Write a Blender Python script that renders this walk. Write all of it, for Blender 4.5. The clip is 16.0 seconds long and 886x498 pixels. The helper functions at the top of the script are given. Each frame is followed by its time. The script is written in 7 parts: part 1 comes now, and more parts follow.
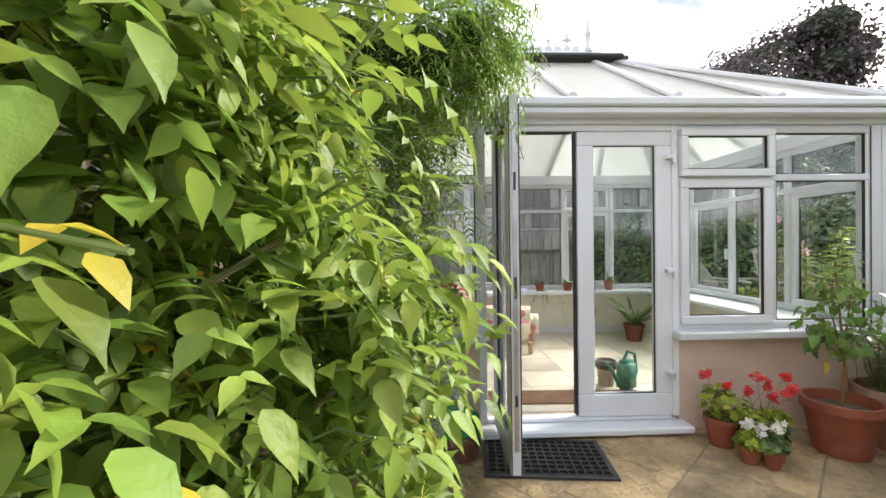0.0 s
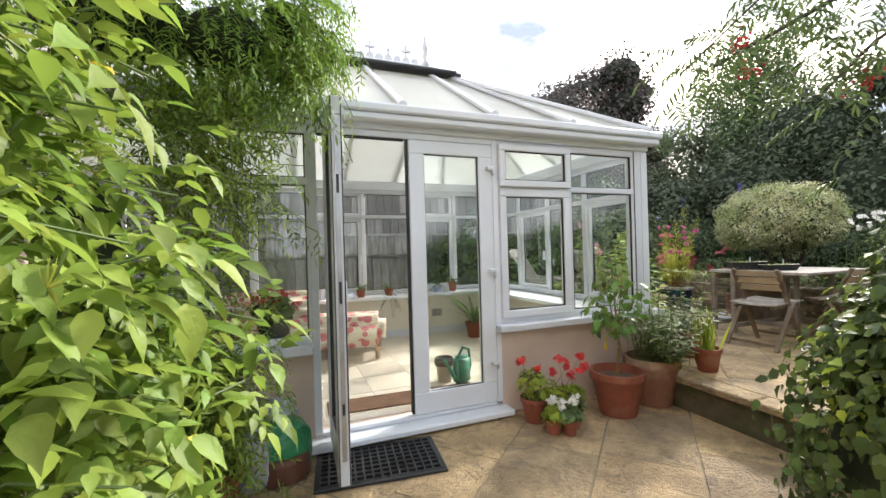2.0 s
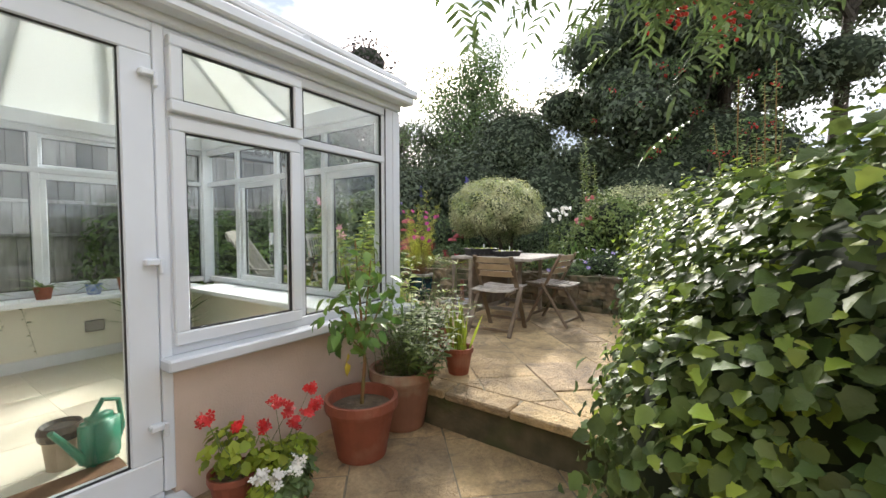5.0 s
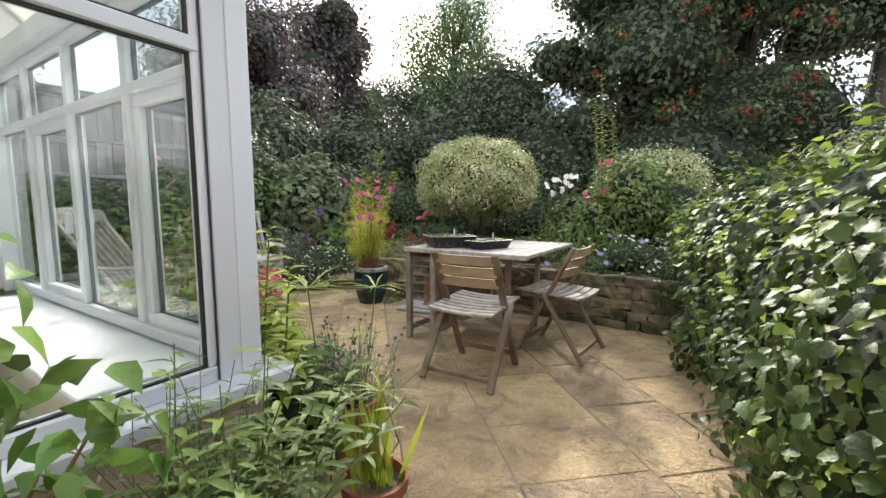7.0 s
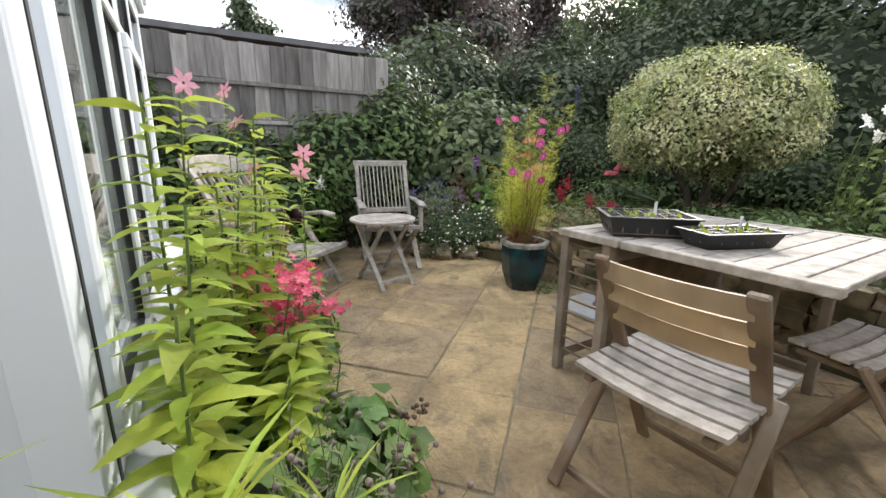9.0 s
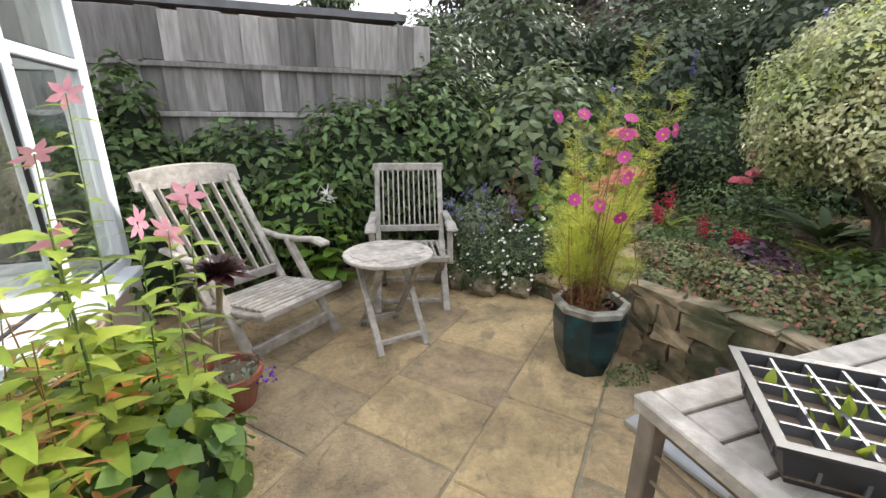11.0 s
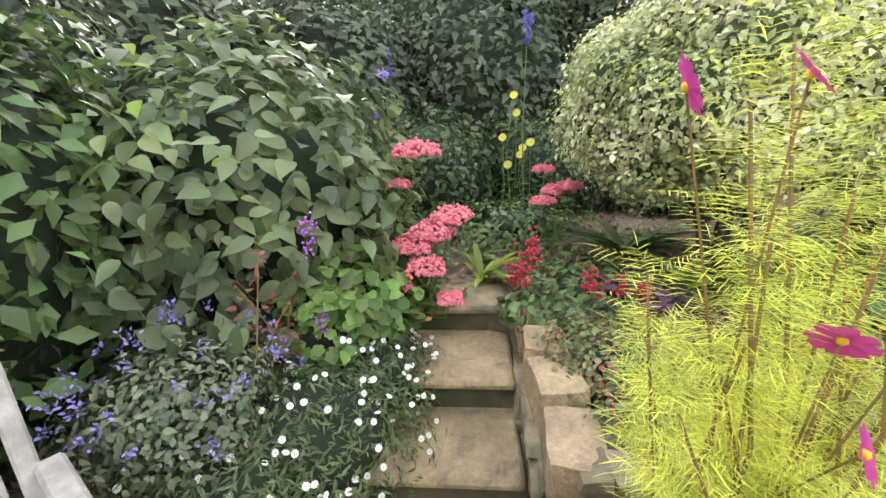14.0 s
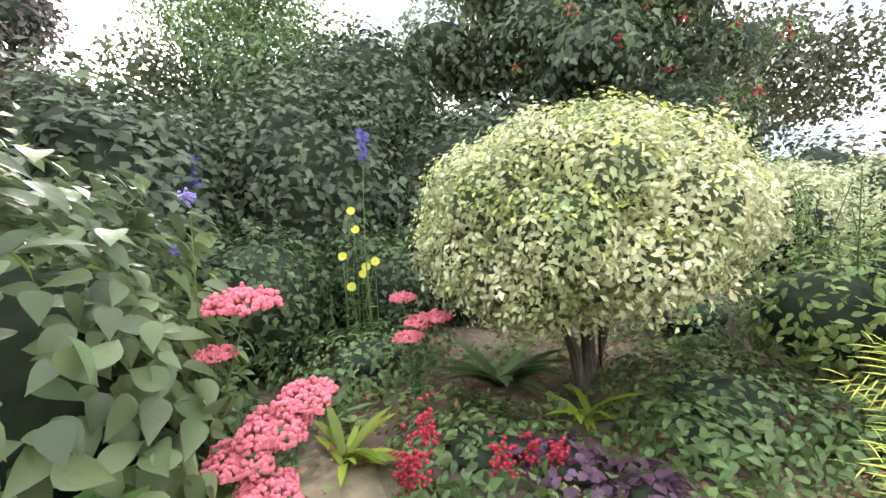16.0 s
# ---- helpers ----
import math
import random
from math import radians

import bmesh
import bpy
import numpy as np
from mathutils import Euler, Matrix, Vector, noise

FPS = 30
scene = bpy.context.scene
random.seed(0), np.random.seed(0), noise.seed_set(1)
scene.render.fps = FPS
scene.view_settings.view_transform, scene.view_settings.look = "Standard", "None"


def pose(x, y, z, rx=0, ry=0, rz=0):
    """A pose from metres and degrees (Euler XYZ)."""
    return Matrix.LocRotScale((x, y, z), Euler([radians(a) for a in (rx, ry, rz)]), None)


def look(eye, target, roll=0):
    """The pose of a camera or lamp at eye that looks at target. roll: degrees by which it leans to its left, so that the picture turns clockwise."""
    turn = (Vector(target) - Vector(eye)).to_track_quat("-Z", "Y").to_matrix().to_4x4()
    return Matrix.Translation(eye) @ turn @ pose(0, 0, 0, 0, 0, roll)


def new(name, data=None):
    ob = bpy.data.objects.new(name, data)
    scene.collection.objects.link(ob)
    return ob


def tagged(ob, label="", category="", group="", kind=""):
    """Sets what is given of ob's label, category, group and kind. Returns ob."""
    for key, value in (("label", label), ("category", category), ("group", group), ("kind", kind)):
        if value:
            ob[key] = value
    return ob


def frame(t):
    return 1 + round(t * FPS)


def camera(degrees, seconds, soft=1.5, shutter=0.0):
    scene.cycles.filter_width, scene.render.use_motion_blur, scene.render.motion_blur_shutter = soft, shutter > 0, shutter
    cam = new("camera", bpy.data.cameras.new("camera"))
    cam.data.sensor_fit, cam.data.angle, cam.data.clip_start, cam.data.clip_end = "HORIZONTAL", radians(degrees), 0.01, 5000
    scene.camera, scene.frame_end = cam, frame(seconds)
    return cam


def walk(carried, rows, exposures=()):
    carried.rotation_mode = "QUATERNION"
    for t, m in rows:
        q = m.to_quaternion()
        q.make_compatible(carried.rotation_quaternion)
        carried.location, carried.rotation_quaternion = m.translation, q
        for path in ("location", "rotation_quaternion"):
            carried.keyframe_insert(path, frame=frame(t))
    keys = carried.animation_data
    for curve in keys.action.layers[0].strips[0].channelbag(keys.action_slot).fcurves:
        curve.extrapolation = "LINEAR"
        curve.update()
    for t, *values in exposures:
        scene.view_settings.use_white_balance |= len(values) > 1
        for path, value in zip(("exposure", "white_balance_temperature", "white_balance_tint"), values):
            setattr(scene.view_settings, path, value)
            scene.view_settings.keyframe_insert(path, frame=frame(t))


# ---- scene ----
cam = camera(95.0, 16.0)
PATH = [
    (0, (-0.12, -0.155, 1.398), (-0.127, 1.845, 1.382), -0.7),
    (0.5, (-0.078, -0.161, 1.418), (0.093, 1.832, 1.393), -1.0),
    (1, (-0.022, -0.153, 1.392), (0.324, 1.817, 1.383), -1.2),
    (1.5, (0.033, -0.155, 1.386), (0.539, 1.78, 1.383), -1.3),
    (2, (0.087, -0.162, 1.38), (0.737, 1.729, 1.381), -1.6),
    (2.5, (0.142, -0.165, 1.371), (0.937, 1.67, 1.372), -2.0),
    (3, (0.221, -0.125, 1.365), (1.177, 1.631, 1.353), -1.8),
    (3.5, (0.314, 0.025, 1.359), (1.45, 1.67, 1.319), -1.3),
    (4, (0.439, 0.241, 1.34), (1.741, 1.758, 1.272), -0.9),
    (4.5, (0.615, 0.454, 1.303), (2.077, 1.818, 1.23), -0.7),
    (5, (0.857, 0.726, 1.335), (2.467, 1.909, 1.247), -0.0),
    (5.2, (0.979, 0.827, 1.325), (2.635, 1.945, 1.238), 0.1),
    (7.3, (2.684, 1.609, 1.373), (4.307, 2.749, 1.123), -0.0),
    (7.5, (2.839, 1.666, 1.371), (4.41, 2.874, 1.1), 0.1),
    (8, (3.128, 1.811, 1.365), (4.529, 3.198, 1.029), 0.4),
    (8.5, (3.316, 2.009, 1.374), (4.514, 3.56, 0.972), 0.6),
    (9, (3.508, 2.193, 1.385), (4.466, 3.886, 0.92), 0.7),
    (9.2, (3.611, 2.269, 1.412), (4.471, 4.009, 0.928), 0.5),
    (10.3, (4.0, 2.80, 1.515), (4.593, 4.624, 0.947), 0.4),
    (11.3, (4.43, 3.211, 1.619), (4.999, 5.033, 1.024), 0.3),
    (11.5, (4.44, 3.386, 1.629), (5.082, 5.183, 1.031), 0.0),
    (12, (4.468, 3.814, 1.601), (5.34, 5.514, 1.009), -0.9),
    (12.5, (4.518, 4.277, 1.593), (5.697, 5.767, 0.97), -0.6),
    (13, (4.65, 4.596, 1.589), (6.061, 5.866, 0.96), -1.5),
    (13.5, (4.814, 4.814, 1.579), (6.412, 5.859, 0.985), -1.9),
    (14, (5.029, 4.967, 1.59), (6.762, 5.806, 1.051), -2.0),
    (14.5, (5.23, 5.106, 1.606), (7.078, 5.709, 1.136), -1.9),
    (15, (5.419, 5.238, 1.664), (7.352, 5.59, 1.289), -2.2),
    (15.5, (5.485, 5.277, 1.704), (7.465, 5.428, 1.465), -2.8),
    (16, (5.497, 5.273, 1.726), (7.494, 5.303, 1.637), -3.0),
]
EXPOSURES = [(0.0, 1.58), (3.0, 1.52), (5.0, 1.55), (7.5, 1.65), (9.0, 1.72), (11.5, 1.98), (13.0, 2.35), (14.5, 2.65), (16.0, 2.8)]
walk(cam, [(t, look(eye, target, roll)) for t, eye, target, roll in PATH], EXPOSURES)

# ---- light ----
SUN_YAW, SUN_UP = 63.0, 31.0
world = bpy.data.worlds.new("sky")
world.use_nodes = True
scene.world = world
wn, wl = world.node_tree.nodes, world.node_tree.links
back = wn["Background"]
back.inputs["Strength"].default_value = 0.15
sky = wn.new("ShaderNodeTexSky")
sky.sky_type = "NISHITA"
sky.sun_disc = False
sky.sun_elevation, sky.sun_rotation = radians(SUN_UP), radians(SUN_YAW)
sky.dust_density = 3.0
tc = wn.new("ShaderNodeTexCoord")
mp = wn.new("ShaderNodeMapping")
mp.inputs["Scale"].default_value = (1.6, 1.6, 3.6)
cn = wn.new("ShaderNodeTexNoise")
cn.inputs["Scale"].default_value, cn.inputs["Detail"].default_value = 1.5, 7
cr = wn.new("ShaderNodeValToRGB")
cr.color_ramp.elements[0].position, cr.color_ramp.elements[1].position = 0.30, 0.46
cr2 = wn.new("ShaderNodeValToRGB")
cr2.color_ramp.elements[0].color, cr2.color_ramp.elements[1].color = (1.7, 1.95, 2.4, 1), (7.4, 7.5, 7.6, 1)
cr2.color_ramp.elements[0].position, cr2.color_ramp.elements[1].position = 0.40, 0.68
cn2 = wn.new("ShaderNodeTexNoise")
cn2.inputs["Scale"].default_value, cn2.inputs["Detail"].default_value = 2.6, 6
mix = wn.new("ShaderNodeMix")
mix.data_type = "RGBA"
wl.new(tc.outputs["Generated"], mp.inputs["Vector"])
wl.new(mp.outputs[0], cn.inputs["Vector"]), wl.new(mp.outputs[0], cn2.inputs["Vector"])
wl.new(cn.outputs["Fac"], cr.inputs["Fac"]), wl.new(cn2.outputs["Fac"], cr2.inputs["Fac"])
wl.new(cr.outputs["Color"], mix.inputs["Factor"])
wl.new(sky.outputs[0], mix.inputs[6]), wl.new(cr2.outputs["Color"], mix.inputs[7])
wl.new(mix.outputs[2], back.inputs["Color"])
sun = new("sun", bpy.data.lights.new("sun", "SUN"))
sun.data.energy, sun.data.angle, sun.data.color = 2.3, radians(6.0), (1.0, 0.95, 0.88)
sun_from = Vector((math.sin(radians(SUN_YAW)) * math.cos(radians(SUN_UP)), math.cos(radians(SUN_YAW)) * math.cos(radians(SUN_UP)), math.sin(radians(SUN_UP))))
sun.matrix_world = look(sun_from * 50, (0, 0, 0))


# ---- materials ----
def mat(name, c1, c2=None, scale=8.0, rough=0.6, metal=0.0, bump=0.0, bscale=60.0, c3=None, stretch=(1, 1, 1), island=False, spec=0.5, through_light=0.0, vary=(0.85, 1.13), stain=(0.5, 0.68)):
    """A procedural surface: two tones by coarse noise, a third by fine stains, relief, and a tone of its own per piece."""
    m = bpy.data.materials.new(name)
    m.use_nodes = True
    n, l = m.node_tree.nodes, m.node_tree.links
    b = n["Principled BSDF"]
    b.inputs["Roughness"].default_value, b.inputs["Metallic"].default_value = rough, metal
    b.inputs["Specular IOR Level"].default_value = spec
    c2 = c2 or tuple(c * 0.75 for c in c1)
    co = n.new("ShaderNodeNewGeometry")
    mpp = n.new("ShaderNodeMapping")
    mpp.inputs["Scale"].default_value = stretch
    l.new(co.outputs["Position"], mpp.inputs["Vector"])
    n1 = n.new("ShaderNodeTexNoise")
    n1.inputs["Scale"].default_value, n1.inputs["Detail"].default_value = scale, 6
    l.new(mpp.outputs[0], n1.inputs["Vector"])
    r = n.new("ShaderNodeValToRGB")
    r.color_ramp.elements[0].position, r.color_ramp.elements[1].position = 0.34, 0.66
    r.color_ramp.elements[0].color, r.color_ramp.elements[1].color = (*c2, 1), (*c1, 1)
    l.new(n1.outputs["Fac"], r.inputs["Fac"])
    out = r.outputs["Color"]
    if c3:
        n3 = n.new("ShaderNodeTexNoise")
        n3.inputs["Scale"].default_value, n3.inputs["Detail"].default_value = scale * 0.37, 8
        l.new(mpp.outputs[0], n3.inputs["Vector"])
        r3 = n.new("ShaderNodeValToRGB")
        r3.color_ramp.elements[0].position, r3.color_ramp.elements[1].position = stain
        l.new(n3.outputs["Fac"], r3.inputs["Fac"])
        x3 = n.new("ShaderNodeMix")
        x3.data_type = "RGBA"
        l.new(r3.outputs["Color"], x3.inputs["Factor"]), l.new(out, x3.inputs[6])
        x3.inputs[7].default_value = (*c3, 1)
        out = x3.outputs[2]
    hv = n.new("ShaderNodeHueSaturation")
    mr = n.new("ShaderNodeMapRange")
    mr.inputs["To Min"].default_value, mr.inputs["To Max"].default_value = (0.55, 1.4) if island else vary
    if island:
        g = n.new("ShaderNodeNewGeometry")
        l.new(g.outputs["Random Per Island"], mr.inputs["Value"])
        wrap, hr = n.new("ShaderNodeMath"), n.new("ShaderNodeMapRange")
        wrap.operation = "PINGPONG"
        wrap.inputs[1].default_value = 0.07
        l.new(g.outputs["Random Per Island"], wrap.inputs[0]), l.new(wrap.outputs[0], hr.inputs["Value"])
        hr.inputs["From Max"].default_value = 0.07
        hr.inputs["To Min"].default_value, hr.inputs["To Max"].default_value = 0.482, 0.512
        l.new(hr.outputs[0], hv.inputs["Hue"])
    else:
        g = n.new("ShaderNodeObjectInfo")
        l.new(g.outputs["Random"], mr.inputs["Value"])
    l.new(mr.outputs[0], hv.inputs["Value"]), l.new(out, hv.inputs["Color"])
    out = hv.outputs["Color"]
    l.new(out, b.inputs["Base Color"])
    if bump:
        nb = n.new("ShaderNodeTexNoise")
        nb.inputs["Scale"].default_value, nb.inputs["Detail"].default_value = bscale, 5
        l.new(mpp.outputs[0], nb.inputs["Vector"])
        bp = n.new("ShaderNodeBump")
        bp.inputs["Strength"].default_value, bp.inputs["Distance"].default_value = bump, 0.01
        l.new(nb.outputs["Fac"], bp.inputs["Height"]), l.new(bp.outputs[0], b.inputs["Normal"])
    if through_light:
        tr = n.new("ShaderNodeBsdfTranslucent")
        l.new(out, tr.inputs["Color"])
        ms = n.new("ShaderNodeMixShader")
        ms.inputs["Fac"].default_value = through_light
        l.new(b.outputs[0], ms.inputs[1]), l.new(tr.outputs[0], ms.inputs[2])
        l.new(ms.outputs[0], n["Material Output"].inputs["Surface"])
    return m


def leafy(name, c1, c2, rough=0.5, tl=0.3, c3=None, spec=0.4):
    c1, c2 = (c1[0] * 1.12, *c1[1:]), (c2[0] * 1.12, *c2[1:])
    return mat(name, c1, c2, scale=3.0, rough=rough, island=True, through_light=tl, c3=c3, spec=spec, bump=0.3, bscale=70)


def glass_mat(name, tint=(0.93, 0.97, 0.95)):
    m = bpy.data.materials.new(name)
    m.use_nodes = True
    b = m.node_tree.nodes["Principled BSDF"]
    b.inputs["Base Color"].default_value = (*tint, 1)
    b.inputs["Roughness"].default_value, b.inputs["Transmission Weight"].default_value, b.inputs["IOR"].default_value = 0.0, 1.0, 1.45
    return m


UPVC = mat("white_upvc", (0.71, 0.745, 0.80), (0.67, 0.70, 0.75), scale=2.5, rough=0.32, c3=(0.65, 0.67, 0.68))
GLASS = glass_mat("pane_glass")
GASKET = mat("black_gasket", (0.02, 0.02, 0.022), rough=0.6)
RENDER_PINK = mat("painted_render", (0.72, 0.58, 0.49), (0.66, 0.52, 0.43), scale=3, rough=0.85, bump=0.35, bscale=90, c3=(0.55, 0.44, 0.36))
CREAM = mat("cream_wall_paint", (0.78, 0.76, 0.66), (0.74, 0.72, 0.62), scale=2, rough=0.8)
FLOORTILE = mat("pale_floor_tile", (0.66, 0.62, 0.52), (0.60, 0.55, 0.45), scale=4, rough=0.35)
POLYCARB = mat("opal_roof_sheet", (0.80, 0.81, 0.78), (0.76, 0.77, 0.74), scale=2, rough=0.3, through_light=0.55)


def riven_stone(name):
    """Riven sandstone: warm blotches, fine grain, dark weathering and a split, layered relief."""
    m = bpy.data.materials.new(name)
    m.use_nodes = True
    n, l = m.node_tree.nodes, m.node_tree.links
    b = n["Principled BSDF"]
    b.inputs["Roughness"].default_value = 0.8
    geo, info = n.new("ShaderNodeNewGeometry"), n.new("ShaderNodeObjectInfo")

    def tex(scale, detail, distortion=0.0, rough=0.55):
        t = n.new("ShaderNodeTexNoise")
        t.inputs["Scale"].default_value, t.inputs["Detail"].default_value = scale, detail
        t.inputs["Distortion"].default_value, t.inputs["Roughness"].default_value = distortion, rough
        l.new(geo.outputs["Position"], t.inputs["Vector"])
        return t.outputs["Fac"]

    def ramp(fac, *stops):
        r = n.new("ShaderNodeValToRGB")
        r.color_ramp.elements[0].position, r.color_ramp.elements[1].position = stops[0][0], stops[-1][0]
        r.color_ramp.elements[0].color, r.color_ramp.elements[1].color = (*stops[0][1], 1), (*stops[-1][1], 1)
        for p, c in stops[1:-1]:
            r.color_ramp.elements.new(p).color = (*c, 1)
        l.new(fac, r.inputs["Fac"])
        return r.outputs["Color"]

    def mixed(fac, a, c, kind="MIX"):
        x = n.new("ShaderNodeMix")
        x.data_type, x.blend_type = "RGBA", kind
        if isinstance(fac, float):
            x.inputs["Factor"].default_value = fac
        else:
            l.new(fac, x.inputs["Factor"])
        l.new(a, x.inputs[6])
        if isinstance(c, tuple):
            x.inputs[7].default_value = (*c, 1)
        else:
            l.new(c, x.inputs[7])
        return x.outputs[2]

    tone = ramp(info.outputs["Random"], (0.0, (0.42, 0.33, 0.22)), (0.35, (0.56, 0.42, 0.25)), (0.7, (0.62, 0.47, 0.27)), (1.0, (0.48, 0.36, 0.24)))
    blotch = ramp(tex(2.6, 7, 0.6), (0.36, (0.62, 0.60, 0.58)), (0.62, (1.12, 1.1, 1.04)))
    col = mixed(1.0, tone, blotch, "MULTIPLY")
    grain = ramp(tex(38, 8, 0.2, 0.7), (0.30, (0.70, 0.68, 0.66)), (0.70, (1.18, 1.16, 1.12)))
    col = mixed(0.7, col, grain, "MULTIPLY")
    col = mixed(ramp(tex(4.2, 10, 1.4, 0.68), (0.50, (0, 0, 0)), (0.72, (0.8, 0.8, 0.8))), col, (0.13, 0.11, 0.085))
    col = mixed(ramp(tex(14, 6, 0.5), (0.62, (0, 0, 0)), (0.74, (0.4, 0.4, 0.4))), col, (0.10, 0.09, 0.07))
    l.new(col, b.inputs["Base Color"])
    add = n.new("ShaderNodeMath")
    add.operation = "MULTIPLY_ADD"
    l.new(tex(5.5, 9, 2.2, 0.6), add.inputs[0])
    add.inputs[1].default_value = 2.2
    l.new(tex(45, 6, 0.3, 0.65), add.inputs[2])
    bp = n.new("ShaderNodeBump")
    bp.inputs["Strength"].default_value, bp.inputs["Distance"].default_value = 1.0, 0.02
    l.new(add.outputs[0], bp.inputs["Height"]), l.new(bp.outputs[0], b.inputs["Normal"])
    return m


STONE = riven_stone("sandstone_flag")
MORTAR = mat("pale_lime_mortar", (0.34, 0.28, 0.20), (0.20, 0.17, 0.12), scale=14, rough=0.95, bump=0.6, c3=(0.09, 0.09, 0.05))
JOINT = mat("sandy_joint", (0.28, 0.23, 0.16), (0.17, 0.15, 0.10), scale=12, rough=0.95, bump=0.6)
WALLSTONE = mat("garden_wall_stone", (0.34, 0.26, 0.165), (0.18, 0.145, 0.095), scale=11, rough=0.9, bump=1.0, bscale=22, c3=(0.075, 0.078, 0.04), vary=(0.65, 1.25), stain=(0.46, 0.62))
MOSSY = mat("damp_mossy_stone", (0.13, 0.11, 0.07), (0.07, 0.065, 0.04), scale=8, rough=0.95, bump=1.0, bscale=20, c3=(0.05, 0.07, 0.02))
SOIL = mat("dark_soil", (0.17, 0.125, 0.085), (0.09, 0.068, 0.048), scale=10, rough=1.0, bump=1.0, bscale=45)
LAWN = mat("rough_ground", (0.09, 0.11, 0.04), (0.06, 0.07, 0.03), scale=1.2, rough=1.0, bump=0.8, bscale=20)
FENCEWOOD = mat("weathered_fence_board", (0.33, 0.31, 0.30), (0.22, 0.20, 0.19), scale=5, rough=0.9, bump=0.5, bscale=30, stretch=(6, 6, 0.8), c3=(0.16, 0.15, 0.14), vary=(0.5, 1.4), stain=(0.5, 0.75))
TEAK = mat("silvered_teak", (0.45, 0.41, 0.37), (0.32, 0.285, 0.25), scale=9, rough=0.85, bump=0.35, bscale=40, stretch=(3, 3, 3), c3=(0.24, 0.22, 0.19))
BROWNWOOD = mat("worn_brown_hardwood", (0.22, 0.155, 0.10), (0.13, 0.09, 0.06), scale=9, rough=0.7, bump=0.3, bscale=50, c3=(0.27, 0.22, 0.17))
GREYWOOD = mat("grey_brown_weathered_wood", (0.33, 0.28, 0.23), (0.22, 0.18, 0.145), scale=9, rough=0.85, bump=0.35, bscale=40, c3=(0.17, 0.14, 0.11))
TERRA = mat("terracotta", (0.28, 0.08, 0.045), (0.215, 0.065, 0.036), scale=9, rough=0.75, bump=0.2, c3=(0.34, 0.17, 0.11), stain=(0.55, 0.75))
BARK = mat("dark_bark", (0.10, 0.085, 0.065), (0.05, 0.04, 0.03), scale=14, rough=0.95, bump=0.8, bscale=40, stretch=(3, 3, 0.6))
STEM = mat("green_stem", (0.13, 0.20, 0.05), (0.10, 0.14, 0.04), rough=0.6)
REDSTEM = mat("russet_stem", (0.26, 0.12, 0.05), (0.16, 0.14, 0.04), rough=0.7)
BLACKPLASTIC = mat("black_plastic", (0.022, 0.022, 0.024), (0.015, 0.015, 0.016), rough=0.45)
JASMINE = leafy("jasmine_leaf", (0.28, 0.42, 0.075), (0.16, 0.28, 0.045), tl=0.42)
JASMINE_YELLOW = leafy("yellowing_leaf", (0.55, 0.48, 0.05), (0.40, 0.36, 0.04))
JASFINE = leafy("fine_jasmine_leaf", (0.22, 0.38, 0.07), (0.14, 0.28, 0.045), tl=0.45)
HEDGELEAF = leafy("hawthorn_like_leaf", (0.095, 0.16, 0.042), (0.05, 0.09, 0.028), rough=0.45, spec=0.3, tl=0.25)
HEDGETOP = leafy("fresh_hedge_leaf", (0.27, 0.40, 0.05), (0.17, 0.28, 0.04), rough=0.5, tl=0.4)
VARIEG = leafy("variegated_leaf", (0.60, 0.66, 0.40), (0.28, 0.37, 0.16), rough=0.42)
DARKLEAF = leafy("dark_evergreen_leaf", (0.105, 0.15, 0.08), (0.062, 0.092, 0.052), tl=0.3)
MIDLEAF = leafy("mid_green_leaf", (0.13, 0.22, 0.075), (0.08, 0.14, 0.05))
VIBLEAF = leafy("viburnum_leaf", (0.165, 0.235, 0.11), (0.095, 0.145, 0.07), rough=0.34, tl=0.38, c3=(0.27, 0.34, 0.13))
BRIGHTLEAF = leafy("lime_green_leaf", (0.30, 0.42, 0.05), (0.20, 0.30, 0.04), tl=0.4)
COPPER = leafy("copper_beech_leaf", (0.11, 0.10, 0.095), (0.07, 0.062, 0.06))


# ---- helpers for shapes ----
def part(name, bm, material, parent=None, label="", smooth=False):
    me = bpy.data.meshes.new(name)
    bm.normal_update()
    bm.to_mesh(me)
    bm.free()
    if smooth:
        me.polygons.foreach_set("use_smooth", [True] * len(me.polygons))
    me.materials.append(material)
    ob = new(name, me)
    if parent is not None:
        ob.parent = parent
    if label:
        ob["label"] = label
    return ob


def thing(name, label, category, at=(0, 0, 0), rz=0.0, group="", kind=""):
    ob = new(name)
    ob.empty_display_size = 0.1
    ob.matrix_basis = pose(*at, 0, 0, rz)
    return tagged(ob, label, category, group, kind)


def box(bm, x0, x1, y0, y1, z0, z1, m=None, bevel=0.0):
    r = bmesh.ops.create_cube(bm, size=1.0, matrix=Matrix.Translation(((x0 + x1) / 2, (y0 + y1) / 2, (z0 + z1) / 2)) @ Matrix.Diagonal((x1 - x0, y1 - y0, z1 - z0, 1)))
    vs = r["verts"]
    if bevel:
        es = list({e for v in vs for e in v.link_edges})
        rb = bmesh.ops.bevel(bm, geom=es, offset=bevel, segments=1, affect="EDGES")
        vs = list({v for f in rb["faces"] for v in f.verts} | {v for v in vs if v.is_valid})
    if m is not None:
        bmesh.ops.transform(bm, matrix=m, verts=vs)
    return bm


def boxes(*args, bevel=0.0):
    bm = bmesh.new()
    for a in args:
        box(bm, *a, bevel=bevel)
    return bm


